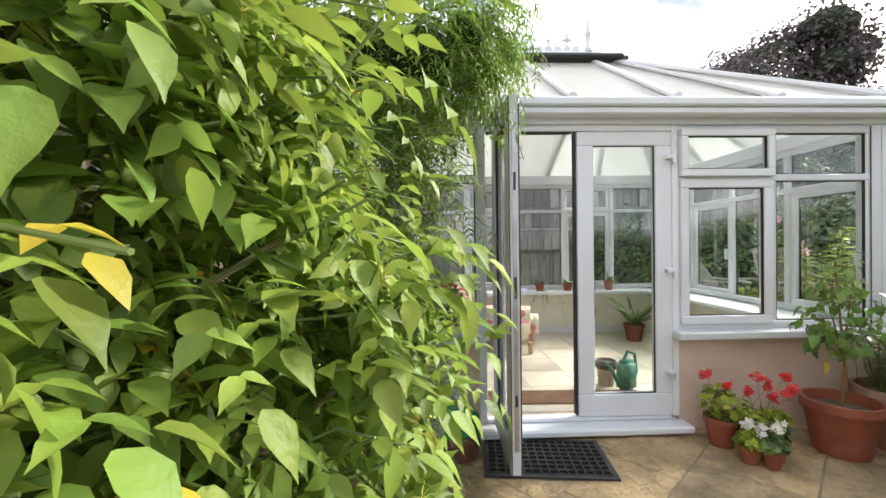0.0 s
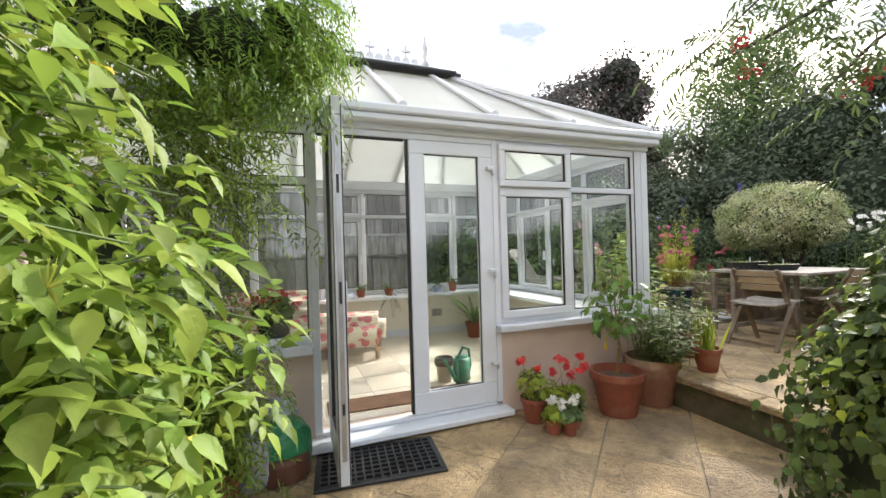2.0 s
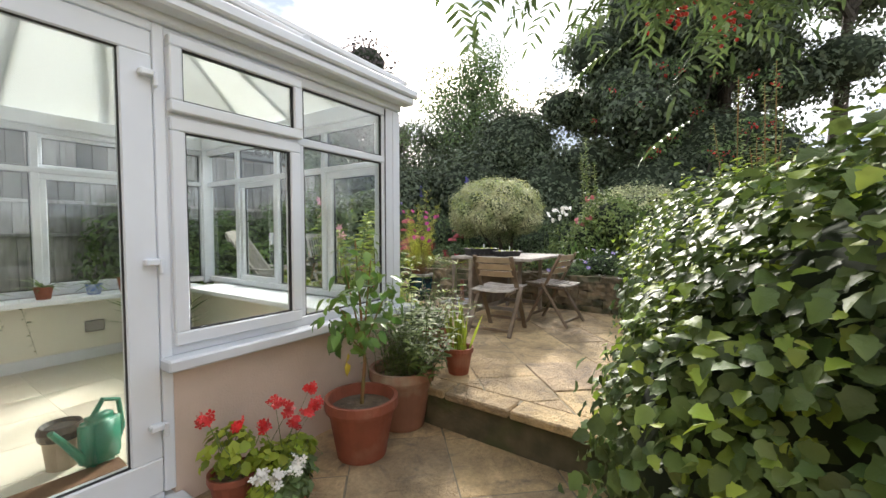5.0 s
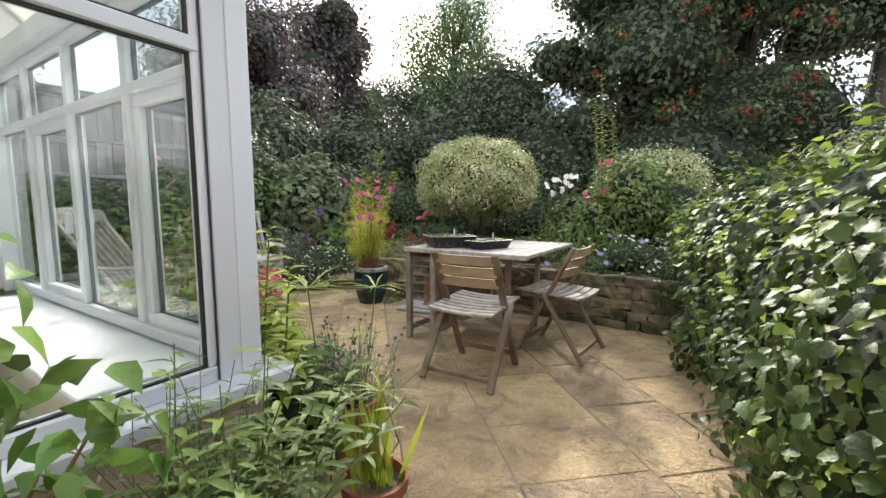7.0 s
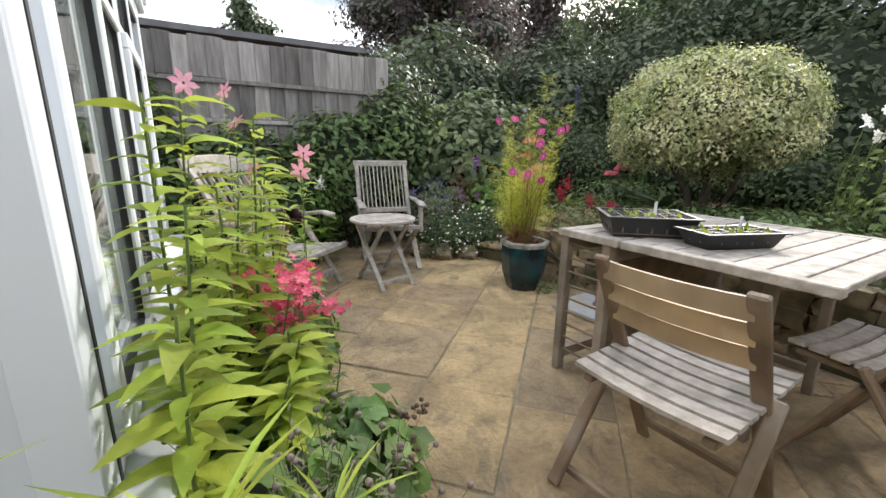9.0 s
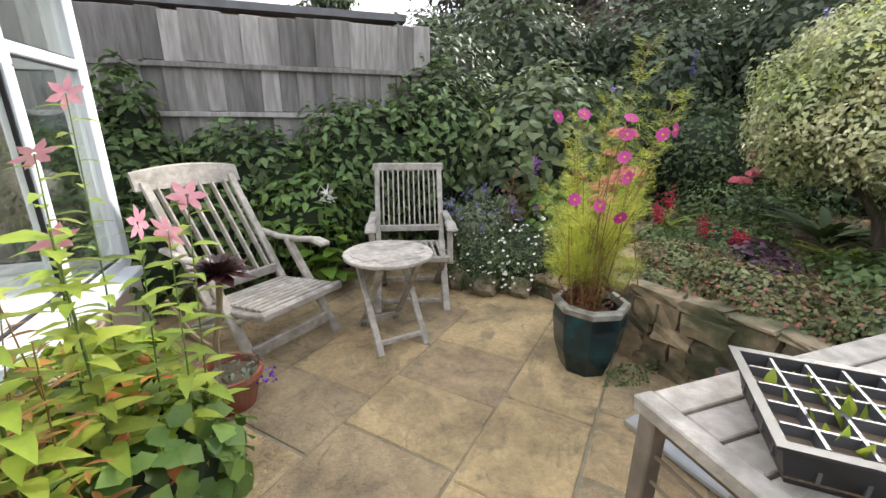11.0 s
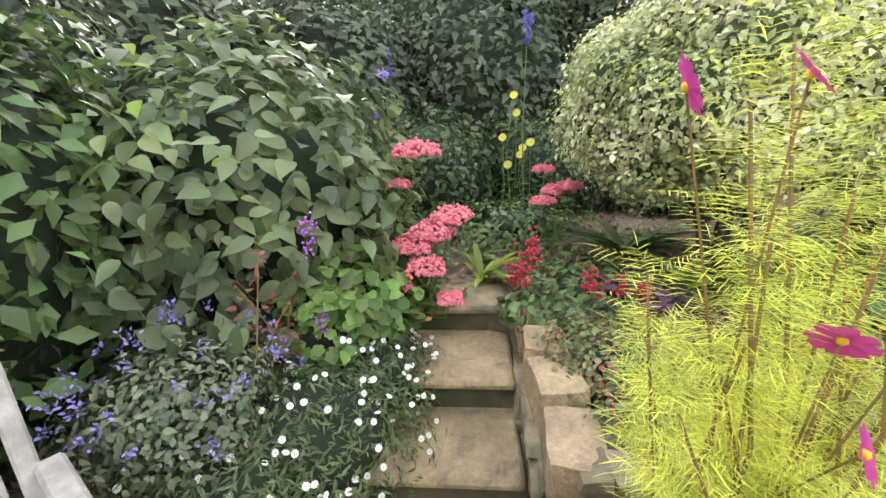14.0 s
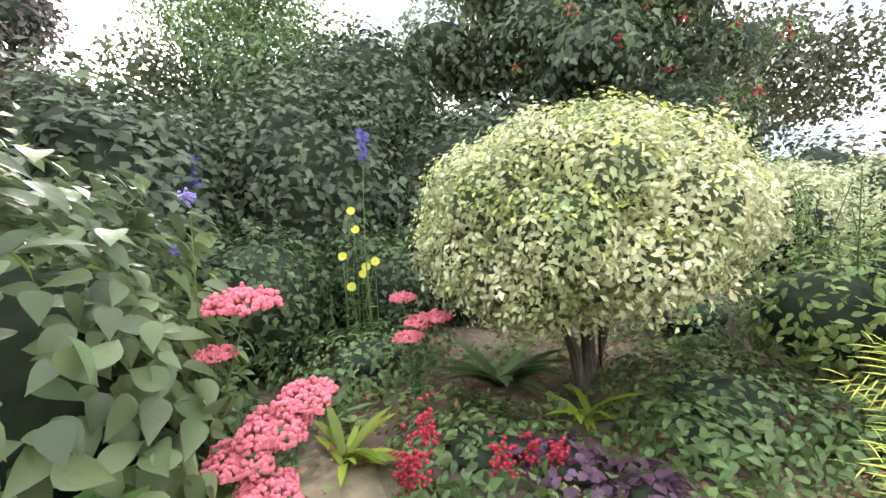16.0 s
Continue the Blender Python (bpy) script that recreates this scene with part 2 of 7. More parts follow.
def bar(bm, p0, p1, w, d, bevel=0.004, up=(0, 0, 1)):
    """A squared bar from p0 to p1, w wide and d deep."""
    p0, p1 = Vector(p0), Vector(p1)
    z = (p1 - p0)
    ln = z.length
    z.normalize()
    upv = Vector(up)
    if abs(z.dot(upv)) > 0.98:
        upv = Vector((0, 1, 0))
    x = upv.cross(z).normalized()
    y = z.cross(x)
    m = Matrix((x, y, z)).transposed().to_4x4()
    m.translation = p0
    return box(bm, -w / 2, w / 2, -d / 2, d / 2, 0, ln, m, bevel)


def tube(bm, pts, radii, n=6):
    """A tapered tube along points."""
    rings = []
    pts = [Vector(p) for p in pts]
    for i, p in enumerate(pts):
        d = (pts[min(i + 1, len(pts) - 1)] - pts[max(i - 1, 0)]).normalized()
        a = d.cross(Vector((0, 0, 1)) if abs(d.z) < 0.9 else Vector((1, 0, 0))).normalized()
        b = d.cross(a)
        r = radii[min(i, len(radii) - 1)]
        rings.append([bm.verts.new(p + r * (math.cos(2 * math.pi * k / n) * a + math.sin(2 * math.pi * k / n) * b)) for k in range(n)])
    for r0, r1 in zip(rings, rings[1:]):
        for k in range(n):
            bm.faces.new((r0[k], r0[(k + 1) % n], r1[(k + 1) % n], r1[k]))
    bm.faces.new(rings[-1])
    bm.faces.new(list(reversed(rings[0])))
    return bm


def lathe(bm, profile, n=24, at=(0, 0, 0), closed=True):
    """A turned shape: profile of (radius, height)."""
    rings = [[bm.verts.new((at[0] + r * math.cos(2 * math.pi * k / n), at[1] + r * math.sin(2 * math.pi * k / n), at[2] + z)) for k in range(n)] for r, z in profile]
    for r0, r1 in zip(rings, rings[1:]):
        for k in range(n):
            bm.faces.new((r0[k], r0[(k + 1) % n], r1[(k + 1) % n], r1[k]))
    if closed:
        bm.faces.new(list(reversed(rings[0])))
        bm.faces.new(rings[-1])
    return bm


rng = np.random.default_rng(7)
# leaf outlines: half widths along the length, tip at 1, with a fold and a droop
OVATE = [(0.0, 0.03), (0.28, 0.27), (0.6, 0.22), (1.0, 0.0)]
NARROW = [(0.0, 0.03), (0.35, 0.11), (0.7, 0.09), (1.0, 0.0)]
ROUND = [(0.0, 0.04), (0.22, 0.38), (0.45, 0.34), (0.62, 0.42), (1.0, 0.0)]
JASLEAF = [(0.0, 0.02), (0.13, 0.19), (0.38, 0.265), (0.64, 0.18), (0.83, 0.06), (1.0, 0.0)]
THIN = [(0.0, 0.0), (0.42, 0.12), (1.0, 0.0)]
OVAL = [(0.0, 0.04), (0.45, 0.29), (1.0, 0.0)]
LOBED = [(0.0, 0.03), (0.10, 0.29), (0.26, 0.35), (0.34, 0.32), (0.48, 0.46), (0.62, 0.30), (0.82, 0.19), (1.0, 0.0)]
BLADE = [(0.0, 0.03), (0.5, 0.03), (1.0, 0.0)]
PETAL = [(0.0, 0.08), (0.6, 0.36), (1.0, 0.25)]


def unit(a):
    return a / np.maximum(np.linalg.norm(a, axis=1, keepdims=True), 1e-9)


def leaves(name, pos, along, normal, size, outline, material, parent=None, label="", fold=0.28, droop=0.25):
    """One mesh of many single leaves, each folded along its rib and bent over its length."""
    pos, along, normal, size = (np.asarray(v, float) for v in (pos, along, normal, size))
    along = unit(along)
    side = unit(np.cross(normal, along))
    nrm = np.cross(along, side)
    s = size[:, None]
    cols = []
    for u, w in outline:
        c = pos + s * (u * along - droop * u * u * nrm)
        cols.append(c)
        if w > 0:
            cols.append(c + s * (w * side + fold * w * nrm))
            cols.append(c - s * (w * side - fold * w * nrm))
    k = len(cols)
    verts = np.stack(cols, 1).reshape(-1, 3)
    idx, faces, j = [], [], 0
    for u, w in outline:
        idx.append((j, j + 1, j + 2) if w > 0 else (j, j, j))
        j += 3 if w > 0 else 1
    for a, b in zip(idx, idx[1:]):
        for q in ((a[0], b[0], b[1], a[1]), (a[2], b[2], b[0], a[0])):
            q2 = []
            for v in q:
                if v not in q2:
                    q2.append(v)
            faces.append(q2)
    n = len(pos)
    base = np.arange(n)[:, None] * k
    loops, starts, totals, c = [], [], [], 0
    flat = np.concatenate([np.array(f) for f in faces])
    lens = np.array([len(f) for f in faces])
    loops = (base + flat[None, :]).ravel()
    totals = np.tile(lens, n)
    starts = np.concatenate([[0], np.cumsum(totals)[:-1]])
    me = bpy.data.meshes.new(name)
    me.vertices.add(len(verts)), me.loops.add(len(loops)), me.polygons.add(len(totals))
    me.vertices.foreach_set("co", verts.ravel())
    me.loops.foreach_set("vertex_index", loops.astype(np.int32))
    me.polygons.foreach_set("loop_start", starts.astype(np.int32))
    me.polygons.foreach_set("use_smooth", np.ones(len(totals), bool))
    me.update(calc_edges=True)
    me.materials.append(material)
    ob = new(name, me)
    ob["kind"] = "stuff"
    if parent is not None:
        ob.parent = parent
    if label:
        ob["label"] = label
    return ob


def shell(n, centre, radii, inner=0.75, lump=0.18, seed=0, low=-1.0):
    """Places in the outer layer of a lumpy ellipsoid, and the way outward."""
    g = np.random.default_rng(seed + 11)
    d = unit(g.normal(size=(n * 8, 3)))
    d = d[d[:, 2] > low][:n]
    f = np.zeros(len(d))
    for k in range(5):
        w = g.normal(size=3) * (2.0 + 1.6 * k)
        f += np.sin(d @ w + g.uniform(0, 6.3)) / (1.3 + k)
    r = (1 + lump * f * 0.6) * (inner + (1 - inner) * g.random(len(d)) ** 0.45) * (1 + 0.07 * g.normal(size=len(d)))
    return np.asarray(centre) + d * r[:, None] * np.asarray(radii), d


def crown(name, blobs, per, size, outline, material, parent, label="", droop=0.25, inner=0.72, lump=0.18, seed=0, low=-1.0, up=0.5, hang=0.35):
    """A crown of single leaves over several ellipsoids (centre, radii); per: leaves for each."""
    P, D = [], []
    for i, (c, r) in enumerate(blobs):
        p, d = shell(per if np.isscalar(per) else per[i], c, r, inner, lump, seed + 31 * i, low)
        P.append(p), D.append(d)
    P, D = np.concatenate(P), np.concatenate(D)
    g = np.random.default_rng(seed + 5)
    n = len(P)
    nrm = unit(D + up * np.array([0, 0, 1.0]) + 0.45 * g.normal(size=(n, 3)))
    al = g.normal(size=(n, 3)) * 0.8 + 0.5 * D + np.array([0, 0, -hang])
    al = al - nrm * (al * nrm).sum(1, keepdims=True)
    return leaves(name, P, al, nrm, size * g.uniform(0.6, 1.25, n), outline, material, parent, label, droop=droop)


# ---- ground and retaining walls ----
UP = 0.27          # the upper patio
BED = 0.74         # the planted beds behind the retaining wall
tagged(part("ground", boxes((-60, 400, -300, 400, -0.6, -0.15)), LAWN), "rough green ground beyond the garden", "ground", kind="structure")
lower = tagged(part("pavement", boxes((-3.5, 3.12, -4.0, 3.05, -0.2, -0.007)), JOINT), "riven sandstone paving of the lower patio", "paving", kind="structure")
upper = tagged(part("pavement", boxes((3.12, 6.35, 0.6, 7.2, -0.2, UP - 0.007)), JOINT), "riven sandstone paving of the raised patio", "paving", kind="structure")
bm = bmesh.new()
box(bm, 6.45, 30, -9, 5.16, -0.1, BED)
box(bm, 6.9, 30, 5.16, 6.0, -0.1, 0.72)
box(bm, 5.75, 30, 6.0, 12, -0.1, BED - 0.1)
box(bm, 2.2, 6.45, -9, 0.6, -0.1, 0.2)
tagged(part("ground", bm, SOIL), "dark planted soil of the raised beds", "soil", kind="structure")

# ---- conservatory ----
ASKEW = Matrix.Translation((0.95, 2.87, 0)) @ Matrix.Rotation(radians(2.3), 4, "Z") @ Matrix.Translation((-0.95, -2.87, 0))
standing = set(bpy.data.objects)


def set_askew():
    """The conservatory and what stands in it are turned a little against the patio."""
    for ob in set(bpy.data.objects) - standing:
        if ob.parent is None and ob.name not in ("wall_west", "wall_house"):
            ob.matrix_basis = ASKEW @ ob.matrix_basis


FY, SX, BY, LX = 2.87, 3.30, 5.78, -2.6   # front face, side face, back face, left end
SILL, EAVE = 0.72, 2.30
bm = boxes((LX, 0.14, FY, FY + 0.25, -0.1, SILL - 0.03), (1.63, SX, FY, FY + 0.25, -0.1, SILL - 0.03), (0.14, 1.63, FY, FY + 0.25, -0.1, 0.05))
tagged(part("wall_south", bm, RENDER_PINK), "low rendered wall painted pale pink", "wall", kind="structure")
tagged(part("wall_east", boxes((SX - 0.25, SX, FY + 0.25, BY, -0.1, SILL - 0.03)), RENDER_PINK), "low rendered side wall", "wall", kind="structure")
tagged(part("wall_north", boxes((LX, SX, BY, BY + 0.25, -0.1, SILL - 0.03)), CREAM), "low cream wall at the back", "wall", kind="structure")
tagged(part("trim", boxes((LX, SX - 0.27, BY - 0.015, BY, 0.10, SILL - 0.04), (SX - 0.265, SX - 0.25, FY + 0.27, BY, 0.10, SILL - 0.04), (1.7, SX - 0.27, FY + 0.25, FY + 0.262, 0.10, SILL - 0.04)), CREAM), "cream painted plaster inside the low walls", "plaster", kind="structure")
tagged(part("baseboard", boxes((LX, SX - 0.28, BY - 0.035, BY - 0.015, 0.10, 0.2)), UPVC), "white skirting board", "skirting", kind="structure")
floor = tagged(part("floor", boxes((LX, SX - 0.25, FY + 0.25, BY, -0.1, 0.096)), CREAM), "pale tiled conservatory floor", "floor", kind="structure")
tagged(part("wall_west", boxes((LX - 0.3, LX, -4.0, BY + 0.25, -0.1, 6.0)), RENDER_PINK), "rendered house wall", "wall", kind="structure")
tagged(part("wall_house", boxes((-1.35, -1.05, -4.0, 0.9, -0.1, 5.5)), RENDER_PINK), "rendered house wall behind the climber", "wall", kind="structure")


def pane(x0, x1, z0, z1, parent, y=0.0, name="pane"):
    """Glass and its black bead, in a frame that faces -y."""
    g = part(name, boxes((x0, x1, y + 0.030, y + 0.036, z0, z1)), GLASS, parent)
    g.visible_shadow = False
    b = 0.008
    part("gasket", boxes((x0, x1, y + 0.012, y + 0.03, z0, z0 + b), (x0, x1, y + 0.012, y + 0.03, z1 - b, z1), (x0, x0 + b, y + 0.012, y + 0.03, z0 + b, z1 - b), (x1 - b, x1, y + 0.012, y + 0.03, z0 + b, z1 - b)), GASKET, parent)


def ring(x0, x1, z0, z1, w, y0, y1, bevel=0.006):
    """A frame of four mitred-looking bars."""
    return boxes((x0, x1, y0, y1, z0, z0 + w), (x0, x1, y0, y1, z1 - w, z1), (x0, x0 + w, y0, y1, z0 + w, z1 - w), (x1 - w, x1, y0, y1, z0 + w, z1 - w), bevel=bevel)


def window_run(name, label, at, rz, lights, z0=SILL + 0.02, z1=EAVE - 0.02, trans=1.86, vents=(), casements=()):
    """A row of lights on a sill, facing its own -y: fixed panes, casements and top vents."""
    w = thing(name, label, "window", at, rz, kind="structure")
    xs = [0.0]
    for a in lights:
        xs.append(xs[-1] + a)
    part("window_frame", boxes((0, xs[-1], 0, 0.07, z0, z0 + 0.06), (0, xs[-1], 0, 0.07, z1 - 0.06, z1), (0, xs[-1], 0, 0.07, trans, trans + 0.05), bevel=0.006), UPVC, w)
    for i, x in enumerate(xs):
        part("mullion", boxes((max(x - 0.03, 0.0), min(x + 0.03, xs[-1]), 0.0035, 0.0665, z0 + 0.06, z1 - 0.06), bevel=0.006), UPVC, w)
    for i, (a, b) in enumerate(zip(xs, xs[1:])):
        a, b = a + 0.03, b - 0.03
        if i in casements:
            s = part("sash", ring(a - 0.015, b + 0.015, z0 + 0.045, trans + 0.012, 0.065, -0.022, 0.045), UPVC, w)
            pane(a + 0.05, b - 0.05, z0 + 0.11, trans - 0.053, s, -0.02)
            part("window_handle", boxes((a + 0.005, a + 0.035, 0.07, 0.1, 1.2, 1.32), bevel=0.005), UPVC, s, "white casement handle")
        else:
            pane(a, b, z0 + 0.06, trans, w)
        if i in vents:
            s = part("vent_sash", ring(a - 0.02, b + 0.02, trans + 0.03, z1 - 0.035, 0.055, -0.045, 0.02), UPVC, w, "slightly opened top vent")
            pane(a + 0.035, b - 0.035, trans + 0.085, z1 - 0.09, s, -0.04)
        else:
            pane(a, b, trans + 0.05, z1 - 0.06, w)
    return w


window_run("window_1", "white plastic window with an open top vent", (1.63, FY, 0), 0, (0.74, 0.77), casements=(0,), vents=(0,))
window_run("window_2", "white plastic window beside the open door", (LX, FY, 0), 0, (0.7, 0.68, 0.68, 0.68))
window_run("window_3", "white plastic side windows with casements", (SX, FY + 0.12, 0), 90, (0.72, 0.72, 0.72, 0.70), casements=(0, 2))
window_run("window_4", "white plastic back windows with small top lights", (SX - 0.1, BY + 0.1, 0), 180, (0.72,) * 8, casements=(1, 3, 5), vents=(1, 3, 5))
for x, y, dx, dy in ((3.14, FY - 0.004, SX - 3.136, 0.124), (SX - 0.12, BY, 0.12, 0.104)):
    tagged(part("trim", boxes((x, x + dx, y, y + dy, SILL, EAVE), bevel=0.008), UPVC), "white corner post of the conservatory", "post", kind="structure")
tagged(part("trim", boxes((3.222, SX + 0.002, FY - 0.010, FY - 0.0042, SILL + 0.025, EAVE - 0.03), bevel=0.002), UPVC), "raised cover strip of the corner post", "trim", kind="structure")
tagged(part("trim", boxes((3.134, 3.140, FY - 0.007, FY - 0.003, SILL + 0.03, EAVE - 0.03), (SX + 0.003, SX + 0.0065, FY + 0.09, FY + 0.106, SILL + 0.03, EAVE - 0.03)), GASKET), "thin black seals along the corner post", "seal", kind="structure")
# sills
tagged(part("window_sill", boxes((1.58, SX + 0.09, FY - 0.10, FY + 0.02, SILL - 0.035, SILL + 0.022), (SX - 0.02, SX + 0.09, FY + 0.02, BY, SILL - 0.035, SILL + 0.022), (LX, 0.13, FY - 0.10, FY + 0.02, SILL - 0.035, SILL + 0.022), bevel=0.008), UPVC), "white plastic outer window sill", "sill", kind="structure")
tagged(part("window_sill", boxes((LX, SX - 0.26, BY - 0.28, BY + 0.05, SILL - 0.03, SILL + 0.015), (SX - 0.48, SX - 0.03, FY + 0.28, BY - 0.28, SILL - 0.03, SILL + 0.012), bevel=0.006), UPVC), "white inner window board", "sill", kind="structure")
# eaves, gutter
tagged(part("trim", boxes((LX, SX + 0.004, FY - 0.03, FY + 0.09, EAVE - 0.02, EAVE + 0.1), (SX - 0.12, SX + 0.004, FY + 0.09, BY + 0.1, EAVE - 0.02, EAVE + 0.1), (LX, SX - 0.12, BY, BY + 0.1, EAVE - 0.02, EAVE + 0.1), bevel=0.008), UPVC), "white eaves beam", "eaves", kind="structure")
bm = bmesh.new()
for x0, x1, y0, y1 in ((LX, SX + 0.06, FY - 0.16, FY - 0.03), (SX - 0.05, SX + 0.06, FY - 0.03, BY + 0.2)):
    box(bm, x0, x1, y0, y1, EAVE + 0.075, EAVE + 0.14, bevel=0.012)
    box(bm, x0 + 0.02, x1 - 0.02, y0 + 0.025, y1, EAVE + 0.02, EAVE + 0.075, bevel=0.012)
tagged(part("gutter", bm, UPVC), "white moulded rain gutter along the eaves", "gutter", kind="structure")
# roof
RZ, RY, RX = 3.32, 4.2, 1.79       # ridge height, line and end
EZ = EAVE + 0.115
roof = thing("roof", "opal sheet conservatory roof with white glazing bars", "roof", kind="structure")


def sheet(pts, name="roof_sheet"):
    bmx = bmesh.new()
    v = [bmx.verts.new(p) for p in pts]
    v2 = [bmx.verts.new((p[0], p[1], p[2] + 0.02)) for p in pts]
    bmx.faces.new(list(reversed(v)))
    bmx.faces.new(v2)
    for i in range(len(v)):
        j = (i + 1) % len(v)
        bmx.faces.new((v[i], v[j], v2[j], v2[i]))
    return part(name, bmx, POLYCARB, roof)


bars_front = [-2.55, -1.9, -1.2, -0.55, 0.12, 0.80, 1.56]
cap = Vector((RX, RY, RZ))
A, B = (SX - 0.08, FY - 0.1), (SX - 0.08, BY + 0.1)
edges = bars_front + [2.33, A[0]]
for a, b in zip(edges, edges[1:]):
    ta, tb = (min(a, RX), min(b, RX))
    if ta == tb:
        sheet([(a, A[1], EZ), (b, A[1], EZ), (RX, RY, RZ)])
        sheet([(b, B[1], EZ), (a, B[1], EZ), (RX, RY, RZ)])
    else:
        sheet([(a, A[1], EZ), (b, A[1], EZ), (tb, RY, RZ), (ta, RY, RZ)])
        sheet([(b, B[1], EZ), (a, B[1], EZ), (ta, RY, RZ), (tb, RY, RZ)])
side_y = [A[1], 3.5, 4.2, 4.9, B[1]]
for a, b in zip(side_y, side_y[1:]):
    sheet([(A[0], a, EZ), (A[0], b, EZ), (RX, RY, RZ)])
for x in bars_front + [2.33]:
    for y in (A[1] - 0.02, B[1] + 0.02):
        top = Vector((min(x, RX), RY, RZ + 0.04))
        foot = Vector((x, y, EZ + 0.035))
        bm = bmesh.new()
        bar(bm, foot, top, 0.055, 0.035, 0.008)
        g = part("glazing_bar", bm, UPVC, roof)
        part("end_cap", tube(bmesh.new(), [foot + Vector((0, 0.03, 0.0)), foot - Vector((0, 0.012, 0.006))], [0.036, 0.034], 10), UPVC, roof)
for p in ((A[0] + 0.03, A[1] - 0.03), (B[0] + 0.03, B[1] + 0.03), (A[0] + 0.03, 3.5), (A[0] + 0.03, 4.2), (A[0] + 0.03, 4.9)):
    bm = bmesh.new()
    bar(bm, (p[0], p[1], EZ + 0.035), (RX, RY, RZ + 0.04), 0.075 if p[1] in (A[1] - 0.03, B[1] + 0.03) else 0.055, 0.04, 0.008)
    part("glazing_bar", bm, UPVC, roof)
part("ridge_cap", boxes((LX, RX + 0.05, RY - 0.13, RY + 0.13, RZ + 0.03, RZ + 0.075), (RX - 0.05, RX + 0.12, RY - 0.09, RY + 0.09, RZ + 0.025, RZ + 0.07), bevel=0.015), BLACKPLASTIC, roof, "dark ridge capping")
part("ridge_roll", boxes((LX, RX - 0.15, RY - 0.05, RY + 0.05, RZ + 0.075, RZ + 0.13), bevel=0.02), UPVC, roof)
# cresting along the ridge
bm = bmesh.new()
x = RX - 0.42
k = 0
while x > LX:
    lathe(bm, [(0.0, 0.0), (0.045, 0.0), (0.045, 0.018), (0.0, 0.018)], 12)
    vs = list(bm.verts)[-48:]
    bmesh.ops.transform(bm, matrix=pose(x, RY + 0.009, RZ + 0.155, 90, 0, 0), verts=vs)
    if k % 2:
        box(bm, x - 0.008, x + 0.008, RY - 0.009, RY + 0.009, RZ + 0.19, RZ + 0.26)
        tube(bm, [(x, RY, RZ + 0.25), (x, RY, RZ + 0.28)], [0.022, 0.012], 8)
    if k % 4 == 1:
        box(bm, x - 0.055, x + 0.055, RY - 0.009, RY + 0.009, RZ + 0.25, RZ + 0.275)
        tube(bm, [(x, RY, RZ + 0.27), (x, RY, RZ + 0.325)], [0.02, 0.014], 8)
    x -= 0.1
    k += 1
part("cresting", bm, UPVC, roof, "white pierced ridge cresting")
part("finial", lathe(bmesh.new(), [(0.05, 0.1), (0.05, 0.16), (0.025, 0.19), (0.034, 0.25), (0.02, 0.29), (0.034, 0.31), (0.03, 0.36), (0.002, 0.52)], 12, (1.50, RY, RZ)), UPVC, roof, "white pointed finial", True)

# ---- the double door ----
door = thing("door_1", "white plastic double door, one leaf standing open", "door", (0, FY, 0), kind="structure")
part("door_frame", boxes((0.13, 0.185, -0.005, 0.075, 0.10, EAVE - 0.02), (1.585, 1.635, -0.005, 0.075, 0.10, EAVE - 0.02), (0.185, 1.585, -0.005, 0.075, 2.235, EAVE - 0.02), (0.185, 1.585, 0.0, 0.072, 0.075, 0.105), bevel=0.005), UPVC, door)
part("door_cill", boxes((0.09, 1.67, -0.14, 0.09, 0.02, 0.072), bevel=0.012), UPVC, door, "white projecting door cill")


def door_leaf(parent, x0, x1, y, flip=1):
    lf = part("door_leaf", boxes((x0, x1, y, y + 0.065, 0.112, 0.275), (x0, x1, y, y + 0.065, 2.125, 2.23), (x0, x0 + 0.125, y, y + 0.065, 0.275, 2.125), (x1 - 0.125, x1, y, y + 0.065, 0.275, 2.125), bevel=0.006), UPVC, parent)
    pane(x0 + 0.12, x1 - 0.12, 0.27, 2.13, lf, y)
    return lf


closed = door_leaf(door, 0.865, 1.58, -0.012)
for z in (2.02, 1.18, 0.42):
    part("hinge", boxes((1.52, 1.575, -0.055, -0.013, z, z + 0.03), (1.575, 1.595, -0.05, -0.016, z - 0.04, z + 0.03), bevel=0.006), UPVC, door, "white door hinge")
part("gasket", boxes((0.850, 0.862, 0.0, 0.05, 0.12, 2.23), (0.2, 0.835, 0.01, 0.05, 2.222, 2.233)), GASKET, door)
open_leaf = thing("door_2", "white plastic door leaf standing open outward", "door", (0.225, FY - 0.03, 0), -91.5, kind="structure")
door_leaf(open_leaf, 0.02, 0.72, 0.0)
part("lock_strip", boxes((0.7203, 0.726, 0.02, 0.045, 0.25, 2.1)), mat("dull_steel", (0.45, 0.45, 0.46), rough=0.4, metal=1.0), open_leaf, "steel lock strip on the edge")
bm = boxes((0.72, 0.728, 0.026, 0.04, 0.5, 0.56), (0.72, 0.728, 0.026, 0.04, 1.7, 1.8), (0.72, 0.728, 0.026, 0.04, 1.1, 1.22))
part("lock_hook", bm, GASKET, open_leaf)
part("door_handle", boxes((0.63, 0.67, 0.065, 0.075, 1.0, 1.22), (0.56, 0.665, 0.1, 0.12, 1.12, 1.145), (0.64, 0.665, 0.075, 0.12, 1.12, 1.145), bevel=0.005), UPVC, open_leaf, "white lever handle")
part("gasket", boxes((0.7203, 0.7225, 0.002, 0.008, 0.12, 2.22), (0.7203, 0.7225, 0.056, 0.063, 0.12, 2.22)), GASKET, open_leaf)

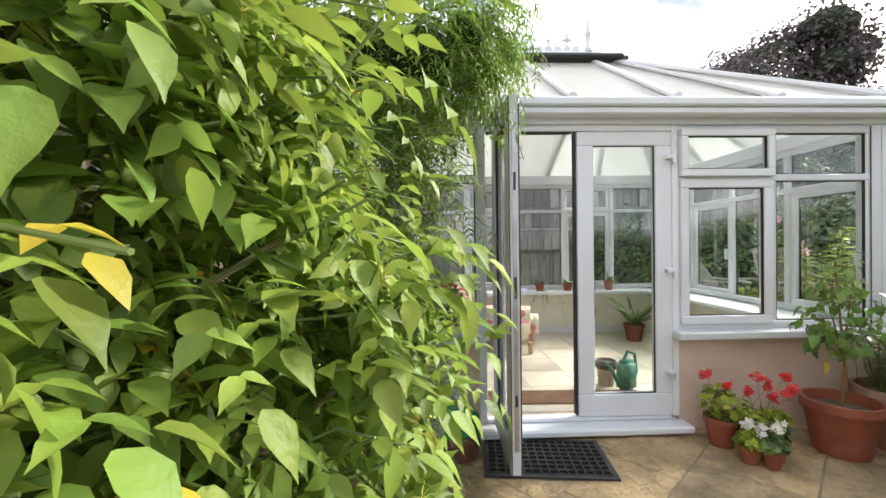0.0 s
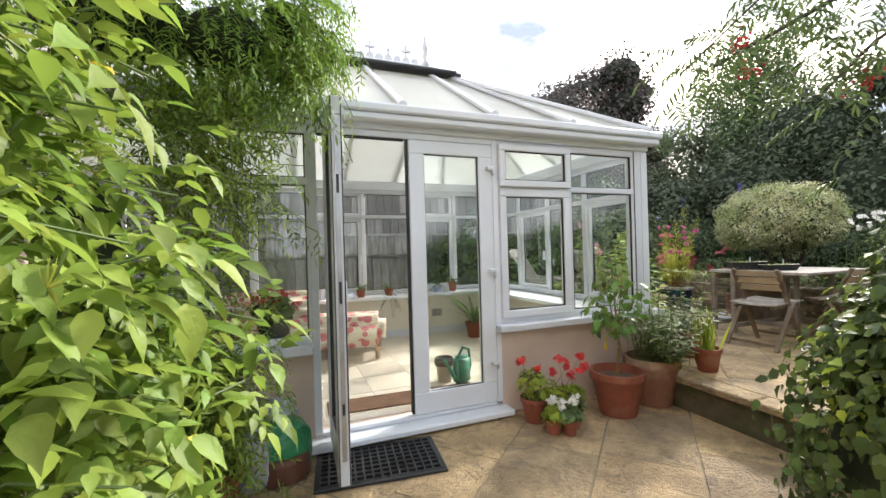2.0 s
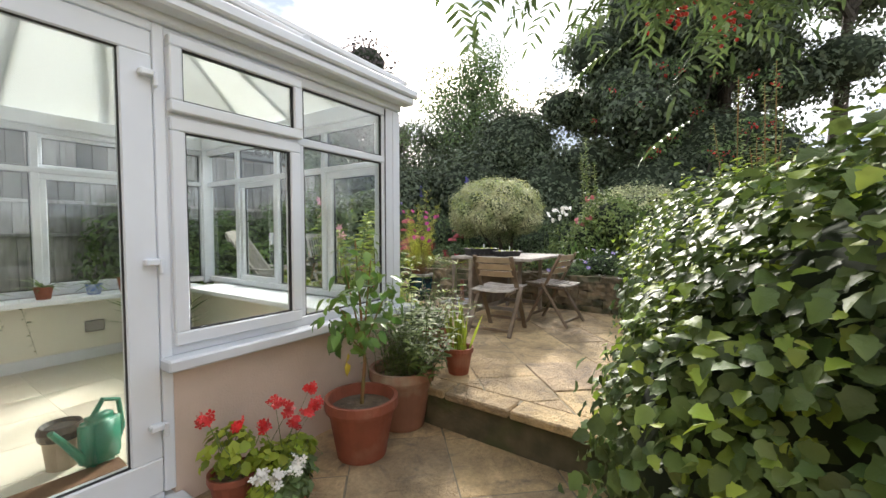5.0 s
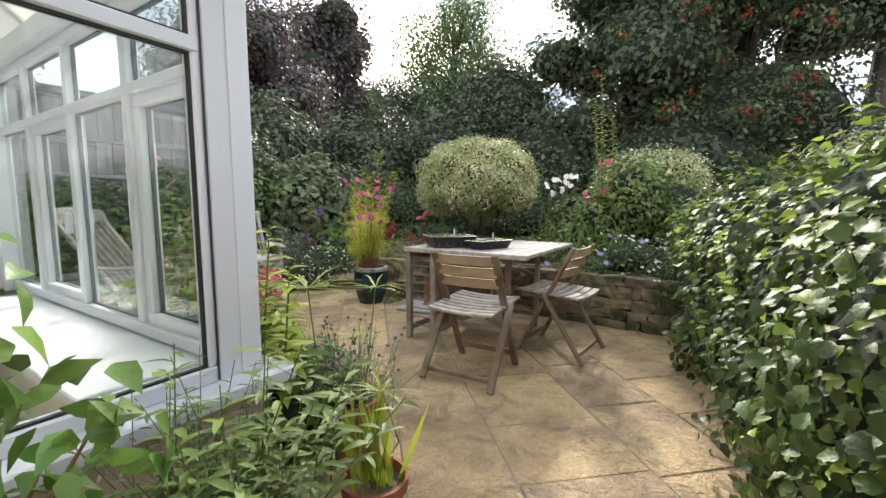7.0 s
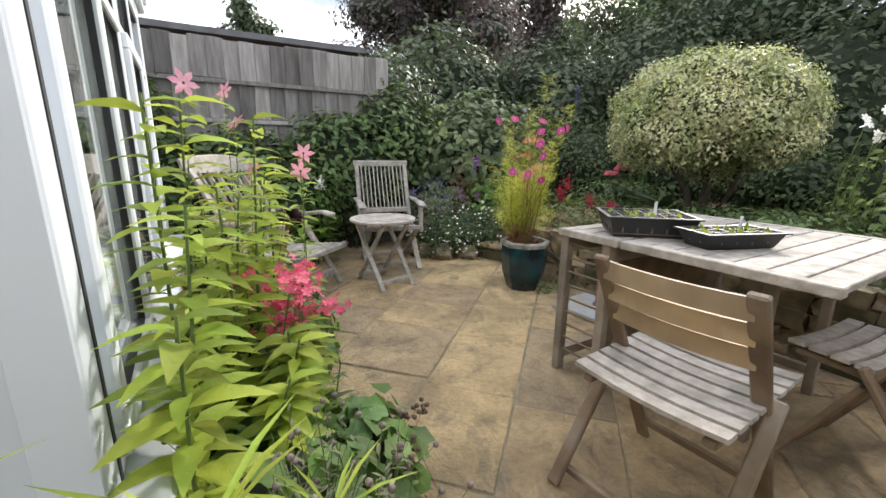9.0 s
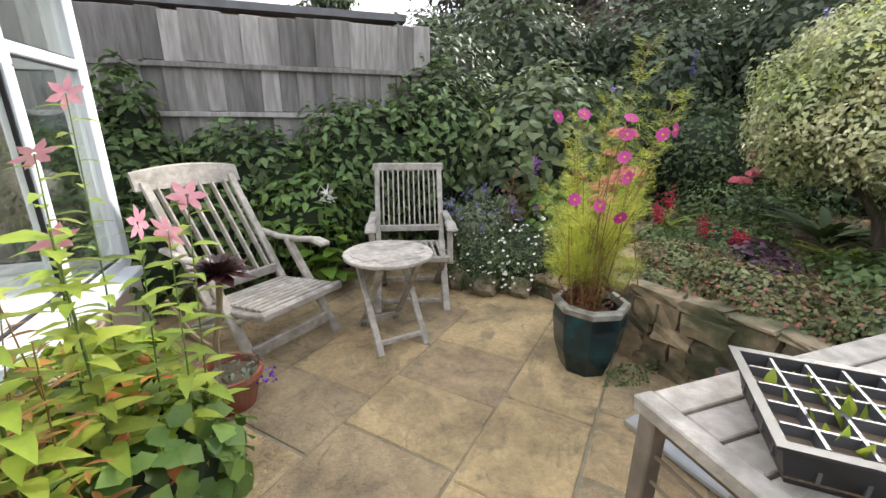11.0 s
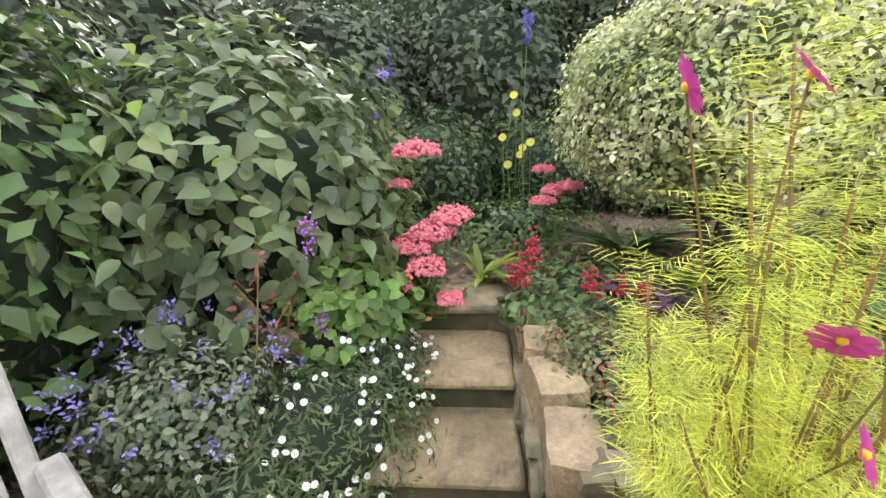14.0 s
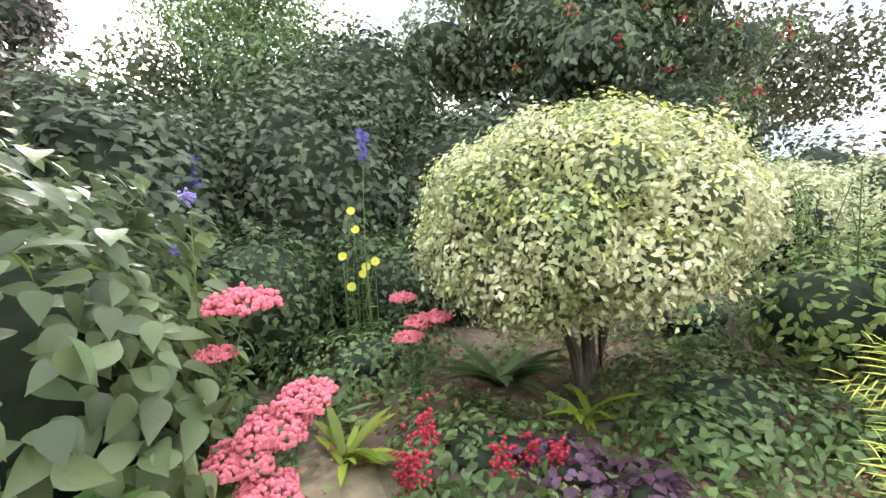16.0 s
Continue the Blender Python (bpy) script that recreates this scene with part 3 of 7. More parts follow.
set_askew()

# ---- fence and shed ----
fence = thing("fence", "weathered grey close-boarded garden fence", "fence", kind="structure")
part("backing", boxes((-3.0, 5.45, 6.992, 7.03, 0.1, 2.36)), FENCEWOOD, fence)
for z in (2.03, 1.66, 1.29):
    part("rail", boxes((-3.0, 5.45, 6.925, 6.965, z - 0.02, z + 0.02), bevel=0.004), FENCEWOOD, fence)
shed = thing("shed", "dark felted shed behind the fence", "shed")
part("wall", boxes((-1.5, 5.2, 7.45, 9.5, 0, 2.52)), mat("brown_boarding", (0.22, 0.13, 0.07), (0.16, 0.09, 0.05), rough=0.8, scale=6), shed)
bm = bmesh.new()
box(bm, -1.6, 5.3, 7.3, 9.6, -0.03, 0.03, pose(0, 0, 2.56))
part("roof", bm, mat("grey_roof_felt", (0.16, 0.16, 0.17), rough=0.8), shed)

# ---- garden steps and stone wall ----
steps = thing("garden_steps", "worn sandstone steps up into the planted bed", "steps", (6.12, 5.20, 0.0), 21, kind="structure")
part("step_base", boxes((0.06, 1.05, 0.0, 0.78, 0.0, 0.39), (0.43, 1.05, 0.0, 0.78, 0.39, 0.535), (0.88, 1.25, 0.0, 0.78, 0.535, 0.68)), MOSSY, steps, "damp mossy risers")
part("tread", boxes((0.03, 0.445, 0.012, 0.60, 0.391, 0.435), bevel=0.014), STONE, steps)
part("tread", boxes((0.40, 0.895, 0.012, 0.60, 0.536, 0.58), bevel=0.014), STONE, steps)
part("tread", boxes((0.85, 1.38, 0.012, 0.72, 0.681, 0.726), bevel=0.014), WALLSTONE, steps)
bm = boxes((6.34, 6.48, 1.2, 3.5, 0.0, BED - 0.06))
bar(bm, (6.34, 3.40, 0.34), (6.26, 4.30, 0.34), 0.12, 0.66, 0.0, (0, 0, 1))
bar(bm, (6.26, 4.28, 0.34), (6.05, 4.98, 0.34), 0.12, 0.66, 0.0, (0, 0, 1))
bar(bm, (6.00, 5.045, 0.33), (6.96, 5.41, 0.33), 0.07, 0.66, 0.0)
garden_wall = tagged(part("wall_garden", bm, MORTAR), "low dry stone retaining wall", "wall", kind="structure")
bm = boxes((6.33, 6.46, 3.3, 4.6, 0.0, BED - 0.05), (6.12, 6.46, 4.55, 5.02, 0.0, BED - 0.05), (6.42, 6.95, 5.0, 5.17, 0.0, BED - 0.05))
tagged(part("ground", bm, SOIL), "dark soil filled in behind the stone wall", "soil", kind="structure")


# ---- furniture ----
def folding_chair(at, rz):
    """A slatted folding chair on crossed legs; its front is its own +y."""
    c = thing("folding_chair", "weathered brown slatted wooden folding chair by the table", "chair", at, rz, group="folding chairs at the table")
    lean = 0.405 / 0.80
    for s in (-0.207, 0.207):
        out = math.copysign(0.027, s)
        part("back_leg", bar(bmesh.new(), (s, 0.255, 0.0), (s, 0.255 - lean * 0.81, 0.81), 0.024, 0.048, 0.006, (1, 0, 0)), BROWNWOOD, c)
        part("leg", bar(bmesh.new(), (s + out, -0.255, 0.0), (s + out, 0.06, 0.475), 0.024, 0.044, 0.006, (1, 0, 0)), BROWNWOOD, c)
        part("seat_rail", bar(bmesh.new(), (s - out, -0.20, 0.415), (s - out, 0.25, 0.44), 0.022, 0.035, 0.005, (1, 0, 0)), BROWNWOOD, c)
        part("pivot", tube(bmesh.new(), [(s + out * 1.55, 0.045, 0.42), (s - out * 0.6, 0.045, 0.42)], [0.008], 8), BLACKPLASTIC, c, "dark steel pivot bolt")
    for i in range(8):
        y = -0.185 + i * 0.061
        bm = bmesh.new()
        for k in range(6):
            x0, x1 = -0.222 + k * 0.074, -0.222 + (k + 1) * 0.074
            z0, z1 = (0.455 - 0.014 * (1 - ((x0 / 0.222) ** 2)), 0.455 - 0.014 * (1 - ((x1 / 0.222) ** 2)))
            bar(bm, (x0, y, z0 + i * 0.003), (x1 + 0.001, y, z1 + i * 0.003), 0.049, 0.014, 0.0)
        part("seat_slat", bm, TEAK, c, "greyed seat slat")
    for i, z in enumerate((0.765, 0.690, 0.615)):
        bm = bmesh.new()
        yb = 0.255 - lean * z
        for k in range(6):
            x0, x1 = -0.20 + k * 0.4 / 6, -0.20 + (k + 1) * 0.4 / 6
            b0, b1 = (-0.028 * (1 - (x0 / 0.2) ** 2), -0.028 * (1 - (x1 / 0.2) ** 2))
            bar(bm, (x0, yb + b0, z), (x1 + 0.001, yb + b1, z), 0.013, 0.058, 0.0)
        part("back_slat", bm, HONEY, c, "worn golden-brown back slat")
    part("stretcher", bar(bmesh.new(), (-0.222, -0.20, 0.05), (0.222, -0.20, 0.05), 0.02, 0.03, 0.004), BROWNWOOD, c)
    part("stretcher", bar(bmesh.new(), (-0.2, 0.205, 0.10), (0.2, 0.205, 0.10), 0.02, 0.03, 0.004), BROWNWOOD, c)
    return c


HONEY = mat("worn_honey_wood", (0.42, 0.31, 0.19), (0.33, 0.24, 0.15), scale=12, rough=0.65, c3=(0.28, 0.21, 0.14))
folding_chair((4.70, 2.815, UP), -86)
folding_chair((5.452, 2.47, UP), -4)


def patio_table(at, rz):
    """A gateleg table: slatted top of two leaves, slatted end rack; its length is its own -y from the corner."""
    t = thing("patio_table", "weathered grey slatted wooden gateleg table", "table", at, rz)
    top = 0.76
    for y0, y1 in ((-0.33, 0.0), (-1.05, -0.345)):
        part("edge_rail", boxes((0, 0.05, y0, y1, top - 0.035, top), bevel=0.004), TEAK, t)
        part("edge_rail", boxes((1.08, 1.13, y0, y1, top - 0.035, top), bevel=0.004), TEAK, t)
        n = 4 if y0 > -0.5 else 7
        w = (y1 - y0) / n
        for i in range(n):
            part("top_slat", boxes((0.052, 1.078, y0 + i * w + 0.004, y0 + (i + 1) * w - 0.004, top - 0.027, top - 0.002), bevel=0.003), TEAK, t)
    for x in (0.03, 1.05):
        for y in (-0.28, -0.04):
            part("leg", boxes((x, x + 0.045, y, y + 0.045, 0, top - 0.036), bevel=0.004), GREYWOOD, t)
        for k in range(9):
            part("rack_bar", tube(bmesh.new(), [(x + 0.022, -0.24, 0.12 + k * 0.07), (x + 0.022, -0.03, 0.12 + k * 0.07)], [0.005], 6), BROWNWOOD, t)
    for y in (-0.28, -0.04):
        part("apron", boxes((0.075, 1.05, y + 0.01, y + 0.035, top - 0.12, top - 0.036)), GREYWOOD, t)
        part("apron", boxes((0.075, 1.05, y + 0.01, y + 0.035, 0.06, 0.11)), GREYWOOD, t)
    for x in (0.25, 0.9):
        part("gate_leg", boxes((x, x + 0.04, -0.82, -0.78, 0, top - 0.036), bevel=0.004), GREYWOOD, t)
        part("gate_rail", boxes((x + 0.005, x + 0.035, -0.78, -0.28, top - 0.09, top - 0.04)), GREYWOOD, t)
        part("gate_rail", boxes((x + 0.005, x + 0.035, -0.78, -0.28, 0.1, 0.14)), GREYWOOD, t)
    part("panel", boxes((0.08, 1.04, -0.27, -0.25, 0.12, top - 0.13)), BROWNWOOD, t, "dark inner panel")
    return t


patio_table((4.97, 3.625, UP), 1.5)
TOPZ = UP + 0.76


def seed_tray(at, rz, lx, ly, h, nx, ny, label):
    t = thing("seed_tray", label, "tray", at, rz, group="seed trays on the table")
    bm = bmesh.new()
    v = [[bm.verts.new((sx * (lx / 2 - i), sy * (ly / 2 - i), z)) for sx, sy in ((-1, -1), (1, -1), (1, 1), (-1, 1))] for i, z in ((0.025, 0), (0.0, h), (-0.012, h), (-0.012, h + 0.006), (0.006, h + 0.006), (0.03, 0.008))]
    for a, b in zip(v, v[1:]):
        for k in range(4):
            bm.faces.new((a[k], a[(k + 1) % 4], b[(k + 1) % 4], b[k]))
    bm.faces.new(list(reversed(v[0])))
    bm.faces.new(v[-1])
    part("tray", bm, BLACKPLASTIC, t)
    bm = bmesh.new()
    for i in range(1, nx):
        x = -lx / 2 + lx * i / nx
        box(bm, x - 0.003, x + 0.003, -ly / 2 + 0.012, ly / 2 - 0.012, 0.02, h + 0.004)
    for j in range(1, ny):
        y = -ly / 2 + ly * j / ny
        box(bm, -lx / 2 + 0.012, lx / 2 - 0.012, y - 0.003, y + 0.003, 0.021, h + 0.003)
    part("cell_divider", bm, mat("grey_black_plastic", (0.09, 0.09, 0.10), rough=0.4), t)
    part("compost", boxes((-lx / 2 + 0.02, lx / 2 - 0.02, -ly / 2 + 0.02, ly / 2 - 0.02, 0.012, h - 0.018)), SOIL, t)
    g = np.random.default_rng(int(lx * 100))
    n = 40
    P = np.c_[g.uniform(-lx / 2 + 0.03, lx / 2 - 0.03, n), g.uniform(-ly / 2 + 0.03, ly / 2 - 0.03, n), np.full(n, h - 0.015)]
    leaves("seedlings", P, np.c_[g.normal(size=(n, 2)) * 0.5, np.ones(n)], g.normal(size=(n, 3)), g.uniform(0.02, 0.045, n), OVATE, BRIGHTLEAF, t)
    part("plant_label", boxes((lx * 0.1, lx * 0.1 + 0.014, 0, 0.002, 0.03, h + 0.06)), UPVC, t, "white plant label")
    return t


seed_tray((5.24, 3.36, TOPZ), -40, 0.36, 0.30, 0.085, 6, 5, "large black seed tray with seedlings on the table")
seed_tray((5.30, 3.02, TOPZ), -20, 0.34, 0.17, 0.06, 5, 3, "small black cell tray of seedlings on the table")


def garden_armchair(at, rz):
    """An upright slatted armchair with a folding X frame; its front is its own +y."""
    c = thing("garden_armchair", "silvered teak folding armchair with a slatted back", "chair", at, rz)
    back0, back1 = Vector((0, -0.12, 0.40)), Vector((0, -0.36, 1.0))
    for s in (-0.25, 0.25):
        part("back_post", bar(bmesh.new(), (s, -0.10, 0.36), (s, -0.36, 0.98), 0.03, 0.04, 0.006, (1, 0, 0)), TEAK, c)
        part("leg", bar(bmesh.new(), (s, 0.28, 0.0), (s, -0.14, 0.44), 0.026, 0.05, 0.006, (1, 0, 0)), TEAK, c)
        part("leg", bar(bmesh.new(), (s * 0.9, -0.32, 0.0), (s * 0.9, 0.30, 0.42), 0.026, 0.05, 0.006, (1, 0, 0)), TEAK, c)
        part("arm_post", bar(bmesh.new(), (s * 1.1, 0.24, 0.36), (s * 1.1, 0.22, 0.62), 0.03, 0.04, 0.006, (1, 0, 0)), TEAK, c)
        bm = bmesh.new()
        bar(bm, (s * 1.13, -0.22, 0.645), (s * 1.13, 0.14, 0.64), 0.055, 0.024, 0.008)
        bar(bm, (s * 1.13, 0.135, 0.64), (s * 1.13, 0.30, 0.615), 0.075, 0.024, 0.01)
        part("arm", bm, TEAK, c)
    part("head_rail", bar(bmesh.new(), (-0.285, -0.365, 0.99), (0.285, -0.365, 0.99), 0.032, 0.06, 0.008), TEAK, c)
    part("back_rail", bar(bmesh.new(), (-0.235, -0.165, 0.53), (0.235, -0.165, 0.53), 0.026, 0.05, 0.006), TEAK, c)
    for i in range(11):
        x = -0.205 + i * 0.041
        part("back_slat", bar(bmesh.new(), (x, -0.17, 0.55), (x, -0.36, 0.97), 0.02, 0.012, 0.003, (1, 0, 0)), TEAK, c)
    for i in range(11):
        x = -0.21 + i * 0.042
        part("seat_slat", bar(bmesh.new(), (x, -0.16, 0.405), (x, 0.30, 0.425), 0.024, 0.016, 0.003, (1, 0, 0)), TEAK, c)
    part("seat_rail", bar(bmesh.new(), (-0.265, 0.315, 0.42), (0.265, 0.315, 0.42), 0.035, 0.045, 0.008), TEAK, c)
    part("seat_rail", bar(bmesh.new(), (-0.235, -0.17, 0.40), (0.235, -0.17, 0.40), 0.03, 0.04, 0.006), TEAK, c)
    part("stretcher", bar(bmesh.new(), (-0.22, 0.22, 0.07), (0.22, 0.22, 0.07), 0.022, 0.035, 0.004), TEAK, c)
    part("stretcher", bar(bmesh.new(), (-0.22, -0.26, 0.06), (0.22, -0.26, 0.06), 0.022, 0.035, 0.004), TEAK, c)
    return c


garden_armchair((5.0, 5.95, UP), 169)


def recliner(at, rz):
    """A low steamer chair with a broad carved head rail; its front is its own +y."""
    c = thing("steamer_chair", "weathered teak reclining steamer chair with curved arms", "chair", at, rz)
    for s in (-0.26, 0.26):
        part("back_post", bar(bmesh.new(), (s, -0.02, 0.28), (s * 1.05, -0.50, 0.98), 0.03, 0.05, 0.006, (1, 0, 0)), TEAK, c)
        part("front_leg", bar(bmesh.new(), (s * 1.12, 0.42, 0.0), (s * 1.12, 0.02, 0.58), 0.03, 0.055, 0.006, (1, 0, 0)), TEAK, c)
        part("rear_leg", bar(bmesh.new(), (s * 1.02, -0.42, 0.0), (s * 1.02, 0.34, 0.30), 0.03, 0.05, 0.006, (1, 0, 0)), TEAK, c)
        part("seat_rail", bar(bmesh.new(), (s, -0.1, 0.27), (s, 0.48, 0.34), 0.03, 0.05, 0.006, (1, 0, 0)), TEAK, c)
        bm = bmesh.new()
        pts = [(-0.34, 0.60), (-0.1, 0.575), (0.1, 0.585), (0.26, 0.605), (0.36, 0.585)]
        for (y0, z0), (y1, z1), w in zip(pts, pts[1:], (0.05, 0.055, 0.07, 0.08)):
            bar(bm, (s * 1.2, y0, z0), (s * 1.2, y1 + 0.004, z1), w, 0.028, 0.008)
        part("arm", bm, TEAK, c)
    bm = bmesh.new()
    ring = None
    for k in range(17):
        x = -0.33 + k * 0.04125
        d = 0.03 * (1 - (x / 0.33) ** 2)
        now = [bm.verts.new((x, -0.505 + a - 0.35 * b, 0.985 + b)) for a, b in ((-0.015, -0.05), (0.015, -0.05), (0.015, 0.05 + d), (0.0, 0.058 + d), (-0.015, 0.05 + d))]
        for j in range(5 if ring else 0):
            bm.faces.new((ring[j], ring[(j + 1) % 5], now[(j + 1) % 5], now[j]))
        if k in (0, 16):
            bm.faces.new(now if k else now[::-1])
        ring = now
    bmesh.ops.recalc_face_normals(bm, faces=bm.faces)
    part("head_rail", bm, TEAK, c, "broad shaped head rail")
    part("back_rail", bar(bmesh.new(), (-0.25, -0.08, 0.37), (0.25, -0.08, 0.37), 0.028, 0.06, 0.006), TEAK, c)
    for i in range(6):
        x = -0.2 + i * 0.08
        part("back_slat", bar(bmesh.new(), (x, -0.09, 0.38), (x * 1.05, -0.49, 0.94), 0.042, 0.014, 0.003, (1, 0, 0)), TEAK, c)
    for i in range(9):
        y = 0.0 + i * 0.054
        part("seat_slat", bar(bmesh.new(), (-0.25, y, 0.315 + i * 0.006), (0.25, y, 0.315 + i * 0.006), 0.031, 0.016, 0.003), TEAK, c)
    part("seat_front", bar(bmesh.new(), (-0.29, 0.485, 0.35), (0.29, 0.485, 0.35), 0.045, 0.05, 0.01), TEAK, c)
    part("stretcher", bar(bmesh.new(), (-0.28, 0.36, 0.10), (0.28, 0.36, 0.10), 0.028, 0.07, 0.006), TEAK, c)
    part("stretcher", bar(bmesh.new(), (-0.26, -0.30, 0.06), (0.26, -0.30, 0.06), 0.026, 0.05, 0.006), TEAK, c)
    return c


recliner((3.90, 5.68, UP), -138)


def round_table(at, rz):
    t = thing("round_table", "small round silvered teak folding table", "table", at, rz)
    r, top = 0.275, 0.57
    part("tabletop", lathe(bmesh.new(), [(r - 0.012, top - 0.026), (r, top - 0.02), (r, top - 0.004), (r - 0.008, top)], 40), TEAK, t)
    for i in range(5):
        bm = bmesh.new()
        y = -0.16 + i * 0.08
        w = math.sqrt(max(0.0, 0.21 ** 2 - (abs(y) + 0.02) ** 2)) + 0.02
        box(bm, -w, w, y - 0.0394, y + 0.0394, top - 0.001, top + 0.003)
        part("top_board", bm, TEAK, t, "board let into the round top")
    for s in (-0.15, 0.15):
        part("leg", bar(bmesh.new(), (s, -0.22, 0.0), (s, 0.19, top - 0.03), 0.022, 0.04, 0.005, (1, 0, 0)), TEAK, t)
        part("leg", bar(bmesh.new(), (s * 0.8, 0.22, 0.0), (s * 0.8, -0.19, top - 0.03), 0.022, 0.04, 0.005, (1, 0, 0)), TEAK, t)
    for y in (-0.17, 0.17):
        part("stretcher", bar(bmesh.new(), (-0.15, y, 0.06), (0.15, y, 0.06), 0.02, 0.035, 0.004), TEAK, t)
    return t


round_table((4.735, 5.40, UP), 12)


# ---- pots ----
def plant_pot(at, r, h, material=TERRA, label="terracotta flower pot with dark compost", n=28, group="", rim=True):
    p = thing("plant_pot", label, "pot", at, 0, group)
    prof = [(r * 0.68, 0.0), (r * 0.92, h * 0.8)]
    prof += [(r, h * 0.8), (r * 1.03, h * 0.86), (r * 1.02, h), (r * 0.92, h), (r * 0.86, h * 0.8)] if rim else [(r, h), (r * 0.93, h), (r * 0.88, h * 0.85)]
    part("pot", lathe(bmesh.new(), prof, n), material, p, smooth=False)
    bm = lathe(bmesh.new(), [(r * 0.2, h * 0.80), (r * 0.88, h * 0.81), (r * 0.5, h * 0.85), (r * 0.1, h * 0.86)], 20)
    part("compost", bm, SOIL, p)
    return p


plant_pot((2.50, 2.54, 0), 0.212, 0.35, label="large terracotta pot with a wide rim by the wall")
plant_pot((2.93, 2.60, 0), 0.222, 0.40, mat("pale_terracotta", (0.29, 0.135, 0.085), (0.23, 0.11, 0.07), rough=0.85, c3=(0.36, 0.30, 0.22)), "large pale terracotta pot beside the step")
plant_pot((3.36, 2.42, UP), 0.11, 0.20, label="small terracotta pot on the raised patio")
plant_pot((3.62, 2.85, UP), 0.16, 0.26, label="terracotta pot of lavender on the raised patio")
for (x, y), r, lab in (((1.79, 2.66), 0.11, ""), ((1.80, 2.42), 0.062, ""), ((1.90, 2.36), 0.06, ""), ((1.99, 2.44), 0.065, ""), ((2.06, 2.56), 0.075, ""), ((1.93, 2.56), 0.08, "")):
    plant_pot((x, y, 0), r, r * 1.75, label="small terracotta pot of flowers by the wall", group="geranium pots", n=20)
plant_pot((3.87, 4.95, UP), 0.15, 0.19, label="terracotta bowl beside the reclining chair")
TEAL = mat("teal_glaze", (0.008, 0.045, 0.055), (0.007, 0.012, 0.014), scale=5, rough=0.2, c3=(0.012, 0.11, 0.13), stain=(0.54, 0.66))
cosmos_pot = thing("glazed_pot", "octagonal teal glazed pot with a chipped pale rim", "pot", (5.73, 4.735, UP))
bm = lathe(bmesh.new(), [(0.13, 0.0), (0.175, 0.14), (0.195, 0.30), (0.188, 0.375), (0.16, 0.375), (0.155, 0.30)], 8)
bmesh.ops.rotate(bm, cent=(0, 0, 0), matrix=Matrix.Rotation(radians(12), 3, "Z"), verts=bm.verts)
part("pot", bm, TEAL, cosmos_pot)
bm = lathe(bmesh.new(), [(0.198, 0.370), (0.205, 0.40), (0.197, 0.412), (0.166, 0.412), (0.160, 0.36)], 8, closed=False)
bmesh.ops.rotate(bm, cent=(0, 0, 0), matrix=Matrix.Rotation(radians(12), 3, "Z"), verts=bm.verts)
part("rim", bm, mat("pale_worn_glaze", (0.42, 0.41, 0.36), (0.16, 0.15, 0.12), scale=14, rough=0.3), cosmos_pot, "pale worn rim")
part("compost", lathe(bmesh.new(), [(0.05, 0.30), (0.158, 0.31), (0.10, 0.345), (0.02, 0.35)], 16), SOIL, cosmos_pot)

# parasol base
base = thing("parasol_base", "grey slab parasol base with a rusty steel tube", "parasol base", (5.89, 4.07, UP), 9)
part("slab", boxes((-0.25, 0.21, -0.23, 0.235, 0.0, 0.035), bevel=0.008), mat("grey_concrete", (0.38, 0.40, 0.42), (0.30, 0.31, 0.32), scale=8, rough=0.85, c3=(0.36, 0.27, 0.18)), base)
RUST = mat("rusty_paint", (0.26, 0.10, 0.06), (0.12, 0.06, 0.04), scale=14, rough=0.7, c3=(0.35, 0.25, 0.18))
bm = bmesh.new()
tube(bm, [(0, 0, 0.034), (0, 0, 0.35)], [0.030], 16)
part("tube", bm, RUST, base)
# black disc on the capped tube end, painted as the dark of its hollow
part("tube_mouth", tube(bmesh.new(), [(0, 0, 0.3505), (0, 0, 0.352)], [0.024], 16), BLACKPLASTIC, base)
part("collar", lathe(bmesh.new(), [(0.045, 0.034), (0.045, 0.042), (0.034, 0.055)], 16), RUST, base)
part("clamp_bolt", tube(bmesh.new(), [(-0.03, 0, 0.29), (-0.075, 0, 0.29)], [0.007], 8), RUST, base, "rusty clamp bolt")

# doormats
dm = thing("doormat", "black rubber honeycomb doormat outside the door", "mat", (0.52, 2.49, -0.002), -4)
bm = bmesh.new()
W, H = 0.74, 0.42
for k in range(15):
    x = -W / 2 + W * k / 14
    box(bm, x - 0.006, x + 0.006, -H / 2, H / 2, 0.003, 0.018)
for k in range(9):
    y = -H / 2 + H * k / 8
    box(bm, -W / 2, W / 2, y - 0.006, y + 0.006, 0.0035, 0.0175)
part("lattice", bm, BLACKPLASTIC, dm)
part("border", boxes((-W / 2 - 0.03, W / 2 + 0.03, -H / 2 - 0.03, -H / 2, 0.0, 0.016), (-W / 2 - 0.03, W / 2 + 0.03, H / 2, H / 2 + 0.03, 0.0, 0.016), (-W / 2 - 0.03, -W / 2, -H / 2, H / 2, 0.0, 0.016), (W / 2, W / 2 + 0.03, -H / 2, H / 2, 0.0, 0.016), (-W / 2, W / 2, -H / 2, H / 2, 0.0, 0.003), bevel=0.002), BLACKPLASTIC, dm)
COIR = mat("brown_coir", (0.20, 0.11, 0.06), (0.13, 0.07, 0.04), scale=6, rough=1.0, bump=0.6, bscale=300)
tagged(part("coir_mat", boxes((0.24, 1.55, 3.13, 3.42, 0.10, 0.114), bevel=0.004), COIR), "brown coir mat inside the doorway", "mat")


